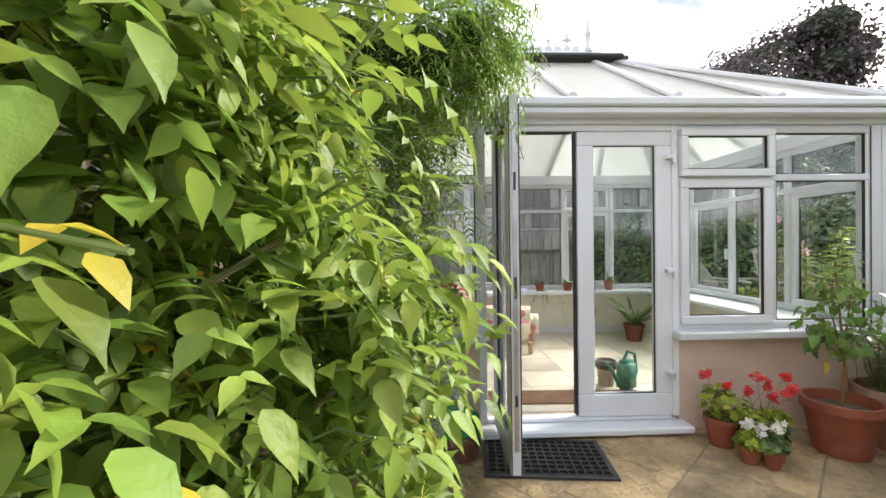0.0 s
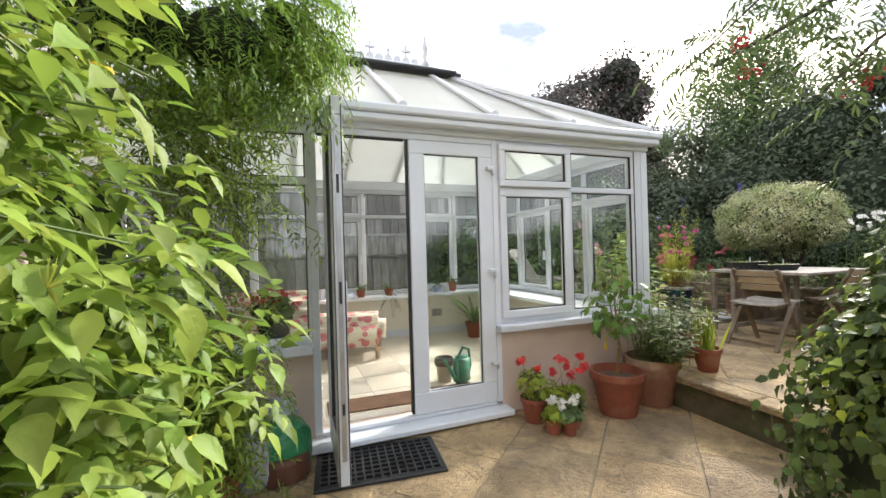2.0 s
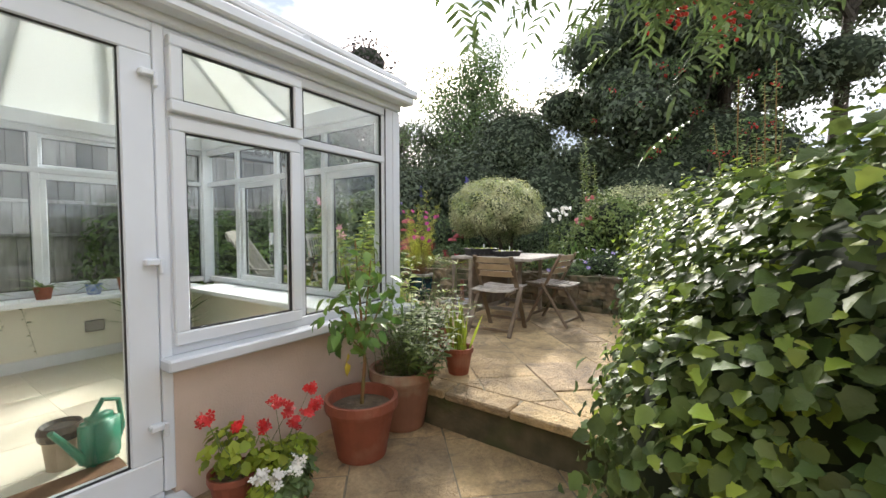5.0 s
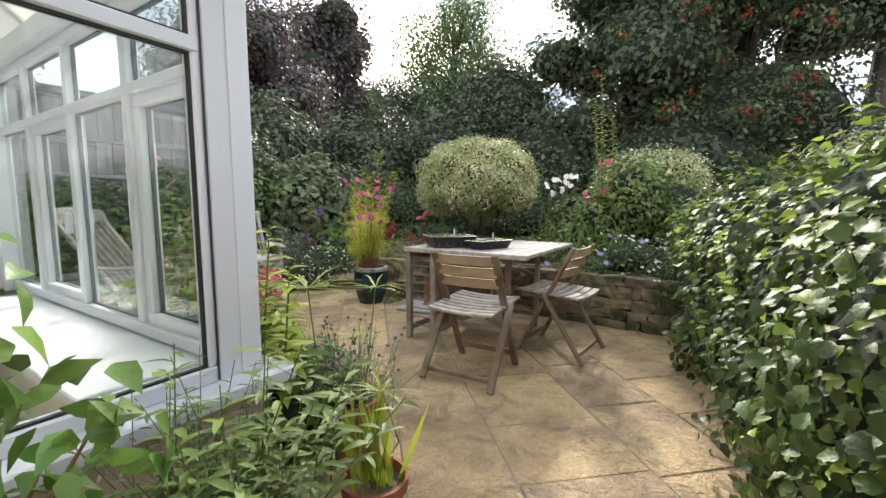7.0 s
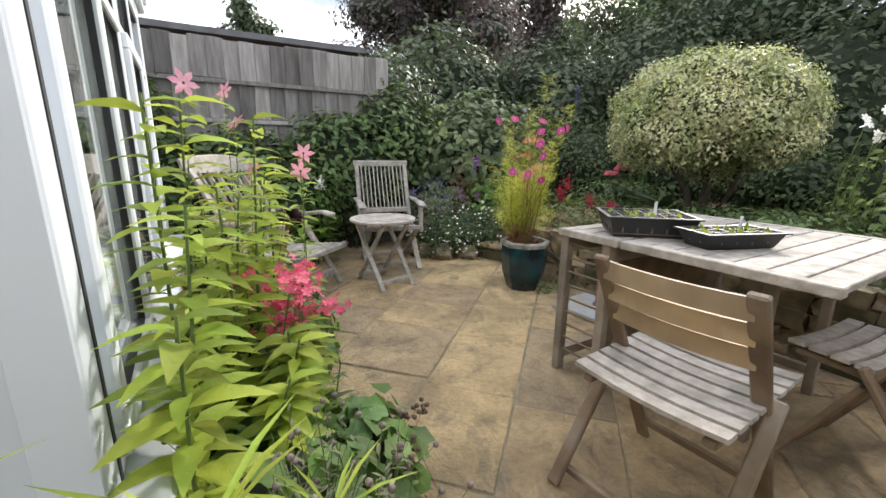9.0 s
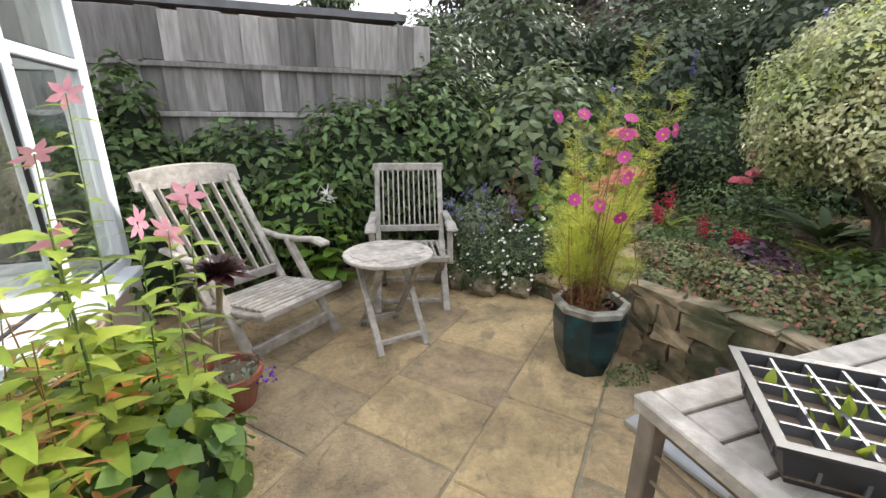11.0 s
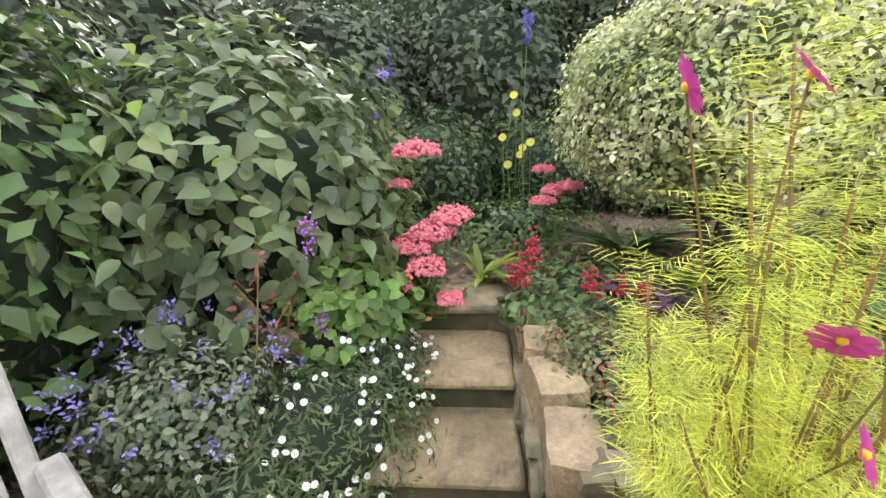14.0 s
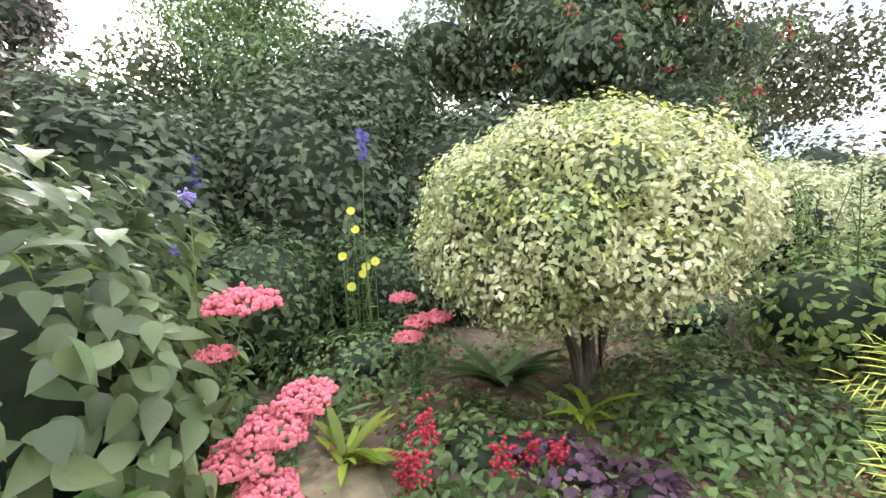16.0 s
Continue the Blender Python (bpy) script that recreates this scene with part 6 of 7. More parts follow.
# withered stems in front of the broad-leaved shrub
dry = thing("withered_plant", "withered plant with curled pinkish-brown leaves", "plant")
b = np.array([(5.98, 6.20, 0.62), (5.92, 6.22, 0.62), (6.04, 6.2, 0.62), (6.0, 6.15, 0.62)])
e = np.array([(5.93, 6.08, 1.25), (5.84, 6.1, 1.15), (6.02, 6.06, 1.12), (5.96, 6.02, 1.05)])
stems_mesh(b, e, 0.004, REDSTEM, dry, seed=151)
P = np.concatenate([a + (c - a) * u + 0.025 * g.normal(size=(5, 3)) for a, c in zip(b, e) for u in np.linspace(0.5, 1, 5)])
leaves("foliage", P, g.normal(size=P.shape) + np.array([0, 0, -0.6]), g.normal(size=P.shape), g.uniform(0.018, 0.04, len(P)), OVATE, leafy("withered_leaf", (0.28, 0.14, 0.10), (0.15, 0.08, 0.05)), dry, droop=0.7)


def leafy_stems(t, bases, tops, per, size, outline, material, seed, r=0.004, stem=STEM, lift=0.35, name="foliage", droop=0.35, u0=0.15):
    """Upright stems set with leaves all the way up."""
    gg = np.random.default_rng(seed)
    stems_mesh(bases, tops, r, stem, t, seed=seed, bend=0.02)
    P, A, N, S = [], [], [], []
    for a, b in zip(np.asarray(bases, float), np.asarray(tops, float)):
        for k in range(per):
            u = u0 + (1.0 - u0) * k / per
            th = k * 2.4 + gg.uniform(-0.4, 0.4)
            d = np.array([math.cos(th), math.sin(th), lift])
            P.append(a + (b - a) * u), A.append(d), N.append(np.array([-0.4 * d[0], -0.4 * d[1], 1.0]) + 0.2 * gg.normal(size=3)), S.append(size * gg.uniform(0.75, 1.2) * (1.1 - 0.45 * u))
    leaves(name, P, A, N, S, outline, material, t, droop=droop)


def around(c, n, rad, z0, z1, seed, spread=1.6):
    gg = np.random.default_rng(seed)
    b = np.c_[gg.normal(size=(n, 2)) * rad * 0.5, np.zeros(n)] + np.array(c)
    d = np.c_[gg.normal(size=(n, 2)) * rad * spread * 0.5, gg.uniform(z0, z1, n)]
    return b, b + d


# geraniums in the small pots
ger = [((1.79, 2.66, 0.17), 0.13, BRIGHTLEAF, [(1.66, 2.62, 0.50), (1.78, 2.58, 0.44)], REDPETAL), ((1.93, 2.56, 0.12), 0.10, BRIGHTLEAF, [(1.93, 2.52, 0.50), (1.99, 2.5, 0.46), (2.02, 2.5, 0.38), (1.86, 2.5, 0.42)], REDPETAL),
       ((2.06, 2.56, 0.12), 0.09, BRIGHTLEAF, [(2.10, 2.5, 0.40), (2.16, 2.52, 0.42), (2.18, 2.6, 0.48)], REDPETAL), ((1.80, 2.42, 0.09), 0.06, BRIGHTLEAF, [(1.84, 2.38, 0.22), (1.79, 2.42, 0.24)], WHITE), ((1.90, 2.36, 0.09), 0.06, MIDLEAF, [(1.95, 2.38, 0.25), (1.92, 2.36, 0.22)], WHITE), ((1.99, 2.44, 0.1), 0.07, MIDLEAF, [], WHITE)]
for i, (c, r, m_, heads, pm) in enumerate(ger):
    t = thing("geranium", "potted geranium with round leaves" + (" and red flowers" if pm is REDPETAL else " and white flowers" if heads else ""), "plant", group="potted geraniums")
    b, e = around(c, 9, r * 0.5, r * 0.8, r * 1.9, 200 + i)
    stems_mesh(b, e, 0.003, STEM, t, seed=200 + i)
    crown("foliage", [((c[0], c[1], c[2] + r * 0.9), (r, r, r * 0.9))], 120, 0.056, ROUND, m_, t, seed=210 + i, inner=0.5, up=0.8, hang=0.1)
    if heads:
        stems_mesh([c] * len(heads), heads, 0.0025, STEM, t, "flower_stalk", seed=220 + i)
        gg = np.random.default_rng(230 + i)
        q = np.concatenate([np.array(h) + gg.normal(size=(12, 3)) * 0.014 for h in heads])
        blooms("bloom", q, gg.normal(size=(len(q), 3)) + np.array([-0.4, -0.8, 0.6]), 0.019, 5, pm, t, "red flower heads" if pm is REDPETAL else "white flower heads")

# lemon tree and its neighbours
t = thing("lemon_tree", "young lemon tree in the large terracotta pot", "plant")
bm = bmesh.new()
tube(bm, [(2.50, 2.54, 0.3), (2.52, 2.53, 0.55), (2.50, 2.54, 0.85), (2.47, 2.55, 1.28)], [0.012, 0.010, 0.008, 0.004], 7)
for e in ((2.28, 2.46, 0.92), (2.70, 2.50, 0.98), (2.34, 2.60, 0.78), (2.62, 2.62, 0.85), (2.40, 2.45, 0.72), (2.55, 2.5, 1.2), (2.38, 2.55, 1.15)):
    tube(bm, [(2.51, 2.535, 0.62), ((2.51 + e[0]) / 2, (2.535 + e[1]) / 2, (0.60 + e[2]) / 2 + 0.03), e], [0.006, 0.005, 0.002], 6)
part("stem", bm, REDSTEM, t)
crown("foliage", [((2.30, 2.47, 0.88), (0.16, 0.12, 0.16)), ((2.68, 2.52, 0.93), (0.15, 0.13, 0.17)), ((2.49, 2.54, 1.12), (0.16, 0.14, 0.22)), ((2.45, 2.5, 0.74), (0.22, 0.12, 0.12))], 40, 0.088, OVATE, leafy("lemon_leaf", (0.14, 0.27, 0.06), (0.08, 0.18, 0.04), rough=0.35), t, seed=240, inner=0.2, hang=0.5)
leaves("yellow_leaf", [(2.30, 2.44, 0.62), (2.33, 2.46, 0.66)], [(0.1, -0.2, -1), (0, 0, -1)], [(0, -1, 0), (0.3, -1, 0)], [0.08, 0.06], OVATE, JASMINE_YELLOW, t)
t = thing("lavender_pot_plant", "bushy grey-green lavender in the pale pot", "plant")
b, e = around((2.93, 2.60, 0.32), 60, 0.17, 0.25, 0.62, 241)
leafy_stems(t, b, e, 16, 0.05, NARROW, leafy("lavender_leaf", (0.16, 0.21, 0.11), (0.10, 0.14, 0.07)), 242, 0.0025)
t = thing("bamboo_like_plant", "upright plant with lance-shaped leaves behind the pots", "plant")
b, e = around((2.98, 2.56, 0.33), 26, 0.17, 0.35, 0.74, 243)
leafy_stems(t, b, e, 24, 0.10, [(0.0, 0.03), (0.4, 0.14), (0.75, 0.10), (1.0, 0.0)], leafy("willowy_leaf", (0.17, 0.27, 0.07), (0.10, 0.18, 0.05)), 244, 0.003)
t = thing("iris", "bright green sword-shaped leaves in the small pot", "plant")
gg = np.random.default_rng(245)
n = 26
leaves("foliage", np.array([3.36, 2.42, UP + 0.16]) + np.c_[gg.normal(size=(n, 2)) * 0.03, np.zeros(n)], np.c_[gg.normal(size=(n, 2)) * 0.18, np.ones(n)], gg.normal(size=(n, 3)), gg.uniform(0.25, 0.42, n), [(0, 0.02), (0.5, 0.032), (1, 0)], BRIGHTLEAF, t, droop=0.08)
t = thing("lavender", "lavender with spent flower spikes", "plant")
b, e = around((3.62, 2.85, UP + 0.2), 120, 0.14, 0.18, 0.38, 246, 1.7)
leafy_stems(t, b, e, 8, 0.04, NARROW, leafy("lavender_grey_leaf", (0.20, 0.22, 0.13), (0.13, 0.15, 0.09)), 247, 0.0016)
balls("seed_head", [tuple(p) for p in e[::2]], 0.008, mat("dry_lavender", (0.20, 0.15, 0.13), (0.13, 0.10, 0.10)), t, "spent brown flower spikes")
t = thing("papyrus", "papyrus with umbrella-like tufts on tall stems", "plant")
hub = np.array([(3.20, 2.53, 1.12), (3.47, 2.51, 1.08), (3.62, 2.74, 0.82), (3.38, 2.40, 0.76)])
stems_mesh(np.tile([3.40, 2.55, UP], (4, 1)), hub, 0.004, STEM, t, seed=248)
gg = np.random.default_rng(249)
th = gg.uniform(0, 6.28, 60)
leaves("foliage", np.repeat(hub, 15, 0), np.c_[np.cos(th), np.sin(th), gg.uniform(0.1, 0.6, 60)], np.tile([0, 0, 1.0], (60, 1)), gg.uniform(0.11, 0.19, 60), [(0, 0.012), (0.5, 0.022), (1, 0)], BRIGHTLEAF, t, droop=0.3)

# lilies, phlox and pots along the side wall
t = thing("lily", "tall lilies with whorled leaves and pink flowers", "plant")
hb = np.array([(3.40, 3.35), (3.46, 3.62), (3.52, 3.55), (3.58, 3.75), (3.62, 4.05), (3.44, 3.9), (3.7, 4.25), (3.66, 3.45), (3.42, 3.05), (3.52, 3.2), (3.60, 3.35), (3.45, 3.48), (3.72, 3.6), (3.5, 3.8), (3.38, 3.2)])
zt = np.array([1.50, 1.52, 1.25, 1.50, 1.30, 1.20, 1.36, 0.85, 1.12, 0.80, 0.85, 1.30, 0.80, 1.22, 1.28])
b = np.c_[hb, np.full(15, UP + 0.1)]
e = np.c_[hb + np.random.default_rng(250).normal(size=(15, 2)) * 0.05 + np.array([0.04, -0.02]), zt]
leafy_stems(t, b, e, 48, 0.15, [(0.0, 0.03), (0.2, 0.15), (0.42, 0.2), (0.72, 0.13), (1.0, 0.0)], leafy("lily_leaf", (0.36, 0.48, 0.08), (0.23, 0.36, 0.05), tl=0.45), 251, 0.006, lift=0.45, droop=0.5)
fl_ = np.array([(3.45, 4.20, 1.64), (3.61, 4.70, 1.68), (3.63, 4.42, 1.51), (3.80, 4.50, 1.29), (3.91, 4.40, 1.28), (3.95, 4.50, 1.37), (3.68, 4.30, 1.30)])
leafy_stems(t, np.c_[fl_[:, :2] - 0.05, np.full(7, UP + 0.1)], fl_, 26, 0.12, [(0.0, 0.03), (0.2, 0.14), (0.42, 0.18), (0.72, 0.12), (1.0, 0.0)], leafy("lily_stalk_leaf", (0.28, 0.40, 0.07), (0.17, 0.28, 0.045), tl=0.4), 252, 0.004, lift=0.4, name="stalk_foliage", droop=0.5)
blooms("bloom", fl_, np.random.default_rng(253).normal(size=(7, 3)) * 0.4 + np.array([0.3, -0.6, -0.2]), 0.056, 6, PALEPINK, t, "nodding pink lily flowers", outline=[(0, 0.08), (0.3, 0.22), (0.6, 0.24), (1, 0.0)], cup=0.15)
t = thing("phlox", "phlox with domed heads of hot pink flowers", "plant")
b, e = around((3.75, 3.66, UP + 0.1), 11, 0.12, 0.40, 0.62, 254, 0.8)
leafy_stems(t, b, e, 18, 0.10, NARROW, MIDLEAF, 255, 0.004)
gg = np.random.default_rng(256)
hp = np.concatenate([p + gg.normal(size=(20, 3)) * np.array([0.034, 0.034, 0.02]) for p in e])
blooms("bloom", hp, gg.normal(size=(len(hp), 3)) + np.array([0, -0.6, 0.8]), 0.016, 5, mat("hot_pink_petal", (0.85, 0.16, 0.26), (0.72, 0.09, 0.20), rough=0.5, through_light=0.3), t, "hot pink flower heads")
shrub("low leafy clump of mixed plants in pots by the side wall", [((3.55, 3.1, 0.45), (0.32, 0.35, 0.26)), ((3.75, 3.25, 0.42), (0.25, 0.28, 0.22)), ((3.5, 3.9, 0.5), (0.3, 0.5, 0.3)), ((3.75, 4.35, 0.45), (0.28, 0.35, 0.26))], [420, 330, 420, 330], 0.085, ROUND, leafy("pot_plant_leaf", (0.14, 0.26, 0.06), (0.08, 0.17, 0.04)), "plant", "pot_plants", seed=257, f=0.7, up=0.7)
shrub("bright low foliage with orange leaves beside the chair", [((3.50, 4.88, 0.50), (0.20, 0.25, 0.24)), ((3.66, 4.68, 0.44), (0.2, 0.2, 0.2)), ((3.44, 4.60, 0.58), (0.18, 0.25, 0.27)), ((3.74, 4.40, 0.52), (0.18, 0.2, 0.24))], [340, 260, 300, 220], 0.10, OVATE, BRIGHTLEAF, "plant", "pot_plants", seed=266, f=0.5, tip=leafy("orange_leaf", (0.60, 0.26, 0.06), (0.45, 0.20, 0.05)), tips=16)
t = thing("rust_foliage_plant", "plant with rusty brown and orange dry leaves", "plant")
b, e = around((3.58, 4.1, UP + 0.15), 14, 0.18, 0.5, 0.9, 258)
leafy_stems(t, b, e, 20, 0.08, NARROW, leafy("rusty_leaf", (0.36, 0.20, 0.06), (0.24, 0.16, 0.05)), 259, 0.003, REDSTEM)
t = thing("dry_seedheads", "dark dry seed heads on thin wiry stems", "plant")
gg = np.random.default_rng(260)
hd = np.array([(3.98, 3.18, 0.62), (4.02, 3.22, 0.58), (3.95, 3.12, 0.55), (4.0, 3.3, 0.52), (3.92, 3.2, 0.5), (3.88, 3.05, 0.6)])
stems_mesh(np.tile([3.85, 3.1, UP], (6, 1)), hd, 0.002, REDSTEM, t, seed=261)
balls("seed_head", [tuple(h + gg.normal(size=3) * 0.012) for h in hd for _ in range(5)], 0.009, mat("dry_brown_seed", (0.14, 0.09, 0.06), (0.09, 0.06, 0.04)), t)
plant_pot((3.52, 3.15, UP), 0.16, 0.26, label="terracotta pot by the side wall", group="pots by the side wall")
plant_pot((3.60, 3.70, UP), 0.18, 0.30, label="terracotta pot by the side wall", group="pots by the side wall")
plant_pot((3.72, 4.30, UP), 0.17, 0.28, label="terracotta pot by the side wall", group="pots by the side wall")
# tree aeonium
t = thing("aeonium", "tree aeonium with a dark purple rosette on a bare stem", "plant")
bm = bmesh.new()
tube(bm, [(3.80, 5.0, UP), (3.83, 4.98, 0.6), (3.88, 4.93, 0.78), (3.91, 4.91, 0.97)], [0.016, 0.014, 0.013, 0.016], 8)
tube(bm, [(3.82, 4.99, 0.55), (3.74, 4.97, 0.66), (3.68, 4.94, 0.85)], [0.014, 0.012, 0.008], 7)
part("stem", bm, mat("pale_brown_stem", (0.32, 0.24, 0.16), (0.24, 0.18, 0.12), rough=0.8), t)
k = np.arange(70)
th = k * 2.39996
up_ = 1.2 - 1.6 * k / 70
leaves("rosette", np.tile([3.91, 4.91, 0.97], (70, 1)), np.c_[np.cos(th), np.sin(th), up_], np.c_[-np.cos(th) * up_, -np.sin(th) * up_, np.ones(70)], 0.07 + 0.10 * k / 70, [(0, 0.07), (0.6, 0.17), (1, 0)], mat("aubergine_leaf", (0.045, 0.014, 0.02), (0.07, 0.03, 0.025), rough=0.35, island=True), t, "dark purple rosette", droop=-0.1)
crown("viola_bloom", [((4.02, 4.95, 0.40), (0.07, 0.06, 0.06))], 22, 0.02, ROUND, mat("violet_petal", (0.16, 0.05, 0.50), rough=0.5), t)
crown("succulent_growth", [((3.92, 4.92, UP + 0.21), (0.11, 0.11, 0.03))], 60, 0.035, OVATE, leafy("glaucous_leaf", (0.22, 0.26, 0.20), (0.14, 0.18, 0.13)), t)
# nicotiana by the armchair
t = thing("nicotiana", "tobacco plant with broad leaves and white trumpets", "plant")
b = np.array([(4.36, 6.25, UP), (4.30, 6.3, UP), (4.42, 6.3, UP)])
e = np.array([(4.40, 6.22, 1.02), (4.26, 6.25, 0.85), (4.48, 6.25, 0.85)])
leafy_stems(t, b, e, 13, 0.21, [(0.0, 0.05), (0.35, 0.26), (0.7, 0.22), (1.0, 0.0)], leafy("tobacco_leaf", (0.20, 0.36, 0.06), (0.13, 0.26, 0.04), tl=0.4), 262, 0.007, lift=0.3)
gg = np.random.default_rng(263)
hub = np.array([4.42, 6.22, 1.08])
en = hub + np.c_[gg.normal(size=(9, 2)) * 0.07, gg.uniform(-0.08, 0.03, 9)]
stems_mesh(np.tile(hub, (9, 1)), en, 0.004, WHITE, t, "trumpet", seed=264)
blooms("bloom", en, gg.normal(size=(9, 3)) + np.array([0, -0.5, -0.5]), 0.022, 5, WHITE, t)
shrub("leafy plants beside the reclining chair", [((3.6, 6.5, 0.75), (0.5, 0.25, 0.4)), ((4.2, 6.55, 0.8), (0.45, 0.22, 0.45)), ((3.1, 6.3, 0.6), (0.35, 0.4, 0.4))], [900, 900, 600], 0.085, OVATE, leafy("fresh_leaf", (0.15, 0.27, 0.07), (0.09, 0.17, 0.045)), "plant", "fence_plant", seed=265, f=0.7)

# border behind the table
t = thing("tall_rose", "climbing rose shoots with pink flowers", "plant")
b, e = around((8.5, 2.5, 0.74), 16, 0.5, 0.7, 1.25, 270, 1.4)
leafy_stems(t, b, e, 34, 0.085, OVATE, MIDLEAF, 271, 0.006)
b2 = np.array([(7.1, 2.5, 0.74), (7.2, 2.45, 0.74), (7.05, 2.6, 0.74)])
e2 = np.array([(6.98, 2.62, 2.72), (7.1, 2.52, 2.35), (7.0, 2.68, 2.5)])
leafy_stems(t, b2, e2, 70, 0.075, OVATE, leafy("rose_leaf", (0.32, 0.42, 0.14), (0.20, 0.30, 0.09)), 272, 0.008, u0=0.3, name="tall_shoot_foliage")
gg = np.random.default_rng(273)
q = np.array([(7.13, 2.60, 1.82), (7.0, 2.55, 1.55), (7.1, 2.75, 1.45)])
blooms("bloom", np.repeat(q, 4, 0) + gg.normal(size=(12, 3)) * 0.03, gg.normal(size=(12, 3)) + np.array([-1, 0, 0.5]), 0.034, 6, mat("rose_pink_petal", (0.75, 0.20, 0.26), (0.62, 0.10, 0.16), rough=0.5, through_light=0.25), t)
shrub("leafy border shrubs behind the table", [((8.0, 2.1, 1.25), (0.6, 0.7, 0.55)), ((7.38, 2.35, 1.42), (0.42, 0.42, 0.52)), ((7.15, 2.62, 1.15), (0.3, 0.3, 0.42)), ((7.6, 1.9, 1.0), (0.55, 0.6, 0.45)), ((7.3, 2.8, 0.95), (0.45, 0.5, 0.3)), ((7.9, 3.1, 1.1), (0.4, 0.4, 0.4)), ((7.1, 1.5, 1.05), (0.6, 0.5, 0.5))], [1900, 2200, 1100, 1700, 1100, 900, 1500], 0.062, OVATE, leafy("rose_bush_leaf", (0.20, 0.30, 0.085), (0.11, 0.18, 0.055)), "shrub", "border_shrub", seed=274, f=0.7)
t = thing("white_rose", "white flowers in the border behind the table", "plant")
q = np.array([(7.0, 3.05, 1.66), (7.08, 2.96, 1.70), (6.95, 3.16, 1.60), (7.05, 3.0, 1.56), (7.15, 2.88, 1.68), (7.0, 3.12, 1.50), (7.2, 3.0, 1.62)])
stems_mesh(np.c_[q[:, :2] + 0.1, np.full(7, 0.8)], q, 0.004, STEM, t, seed=275)
blooms("bloom", np.repeat(q, 3, 0) + gg.normal(size=(21, 3)) * 0.02, gg.normal(size=(21, 3)) + np.array([-1, -0.4, 0.5]), 0.03, 6, WHITE, t, "white flowers")
t = thing("aster", "lilac-blue asters spilling over the wall", "plant")
ab = [((6.75, 2.2, 0.85), (0.35, 0.45, 0.22)), ((6.6, 1.8, 0.75), (0.35, 0.4, 0.25)), ((6.5, 2.6, 0.75), (0.2, 0.3, 0.15))]
core(ab, 0.7, t, 276)
crown("foliage", ab, 1500, 0.045, NARROW, MIDLEAF, t, seed=277, inner=0.7)
P = np.concatenate([shell(26, c, np.array(r) * 1.1, 0.95, 0.15, 278 + i, 0.0)[0] for i, (c, r) in enumerate(ab)])
blooms("bloom", P[::3], np.c_[gg.normal(size=(len(P[::3]), 2)) * 0.3 - 0.4, np.ones(len(P[::3]))], 0.035, 12, LILAC, t, "lilac daisy flowers", YELLOWEYE, outline=NARROW)
P = np.concatenate([shell(60, c, np.array(r) * 1.08, 0.95, 0.15, 284 + i, -0.3)[0] for i, (c, r) in enumerate(ab[:2])])
blooms("white_bloom", P, np.c_[gg.normal(size=(len(P), 2)) * 0.3 - 0.4, np.ones(len(P))], 0.014, 8, WHITE, t, "tiny white daisies")
strap_fern((6.9, 3.35, 0.74), 22, 0.38, "bright shuttlecock of lance-shaped leaves", 290)
t = thing("rust_sedum", "rusty orange sedum heads behind the table", "plant")
b, e = around((7.1, 2.95, 0.74), 26, 0.5, 0.12, 0.26, 291, 0.6)
leafy_stems(t, b, e, 10, 0.05, OVATE, leafy("rusty_sedum_leaf", (0.32, 0.15, 0.05), (0.22, 0.13, 0.05)), 292, 0.004, REDSTEM)
t = thing("daylily", "clump of long arching strap leaves", "plant")
n = 90
leaves("foliage", np.array([6.85, 2.55, 0.74]) + np.c_[gg.normal(size=(n, 2)) * 0.12, np.zeros(n)], np.c_[gg.normal(size=(n, 2)) * 0.35, np.ones(n)], gg.normal(size=(n, 3)), gg.uniform(0.3, 0.6, n), [(0, 0.018), (0.5, 0.022), (1, 0)], leafy("daylily_leaf", (0.17, 0.30, 0.07), (0.10, 0.20, 0.05)), t, droop=0.3)
t = thing("verbena", "tall thin stem with a lilac flower tuft", "plant")
vs_ = np.array([(6.80, 6.10, 1.88), (7.0, 6.3, 1.7)])
stems_mesh(np.array([(6.85, 6.15, 0.65), (7.02, 6.35, 0.65)]), vs_, 0.003, STEM, t, seed=293, bend=0.01)
balls("flower_tuft", [tuple(v + gg.normal(size=3) * 0.012) for v in vs_ for _ in range(30)], 0.006, LILAC, t, "lilac flower tuft")
t = thing("buddleia_flower", "small purple flower spikes among the broad leaves", "plant")
q = np.array([(6.05, 5.98, 1.28), (6.12, 6.02, 0.92), (6.45, 6.12, 0.95)])
stems_mesh(q + np.array([0.15, 0.3, -0.2]), q, 0.003, STEM, t, seed=294)
balls("flower_spike", [tuple(v + gg.normal(size=3) * np.array([0.018, 0.012, 0.034])) for v in q for _ in range(46)], 0.0055, mat("violet_floret", (0.40, 0.14, 0.50), (0.28, 0.09, 0.40), rough=0.7), t)
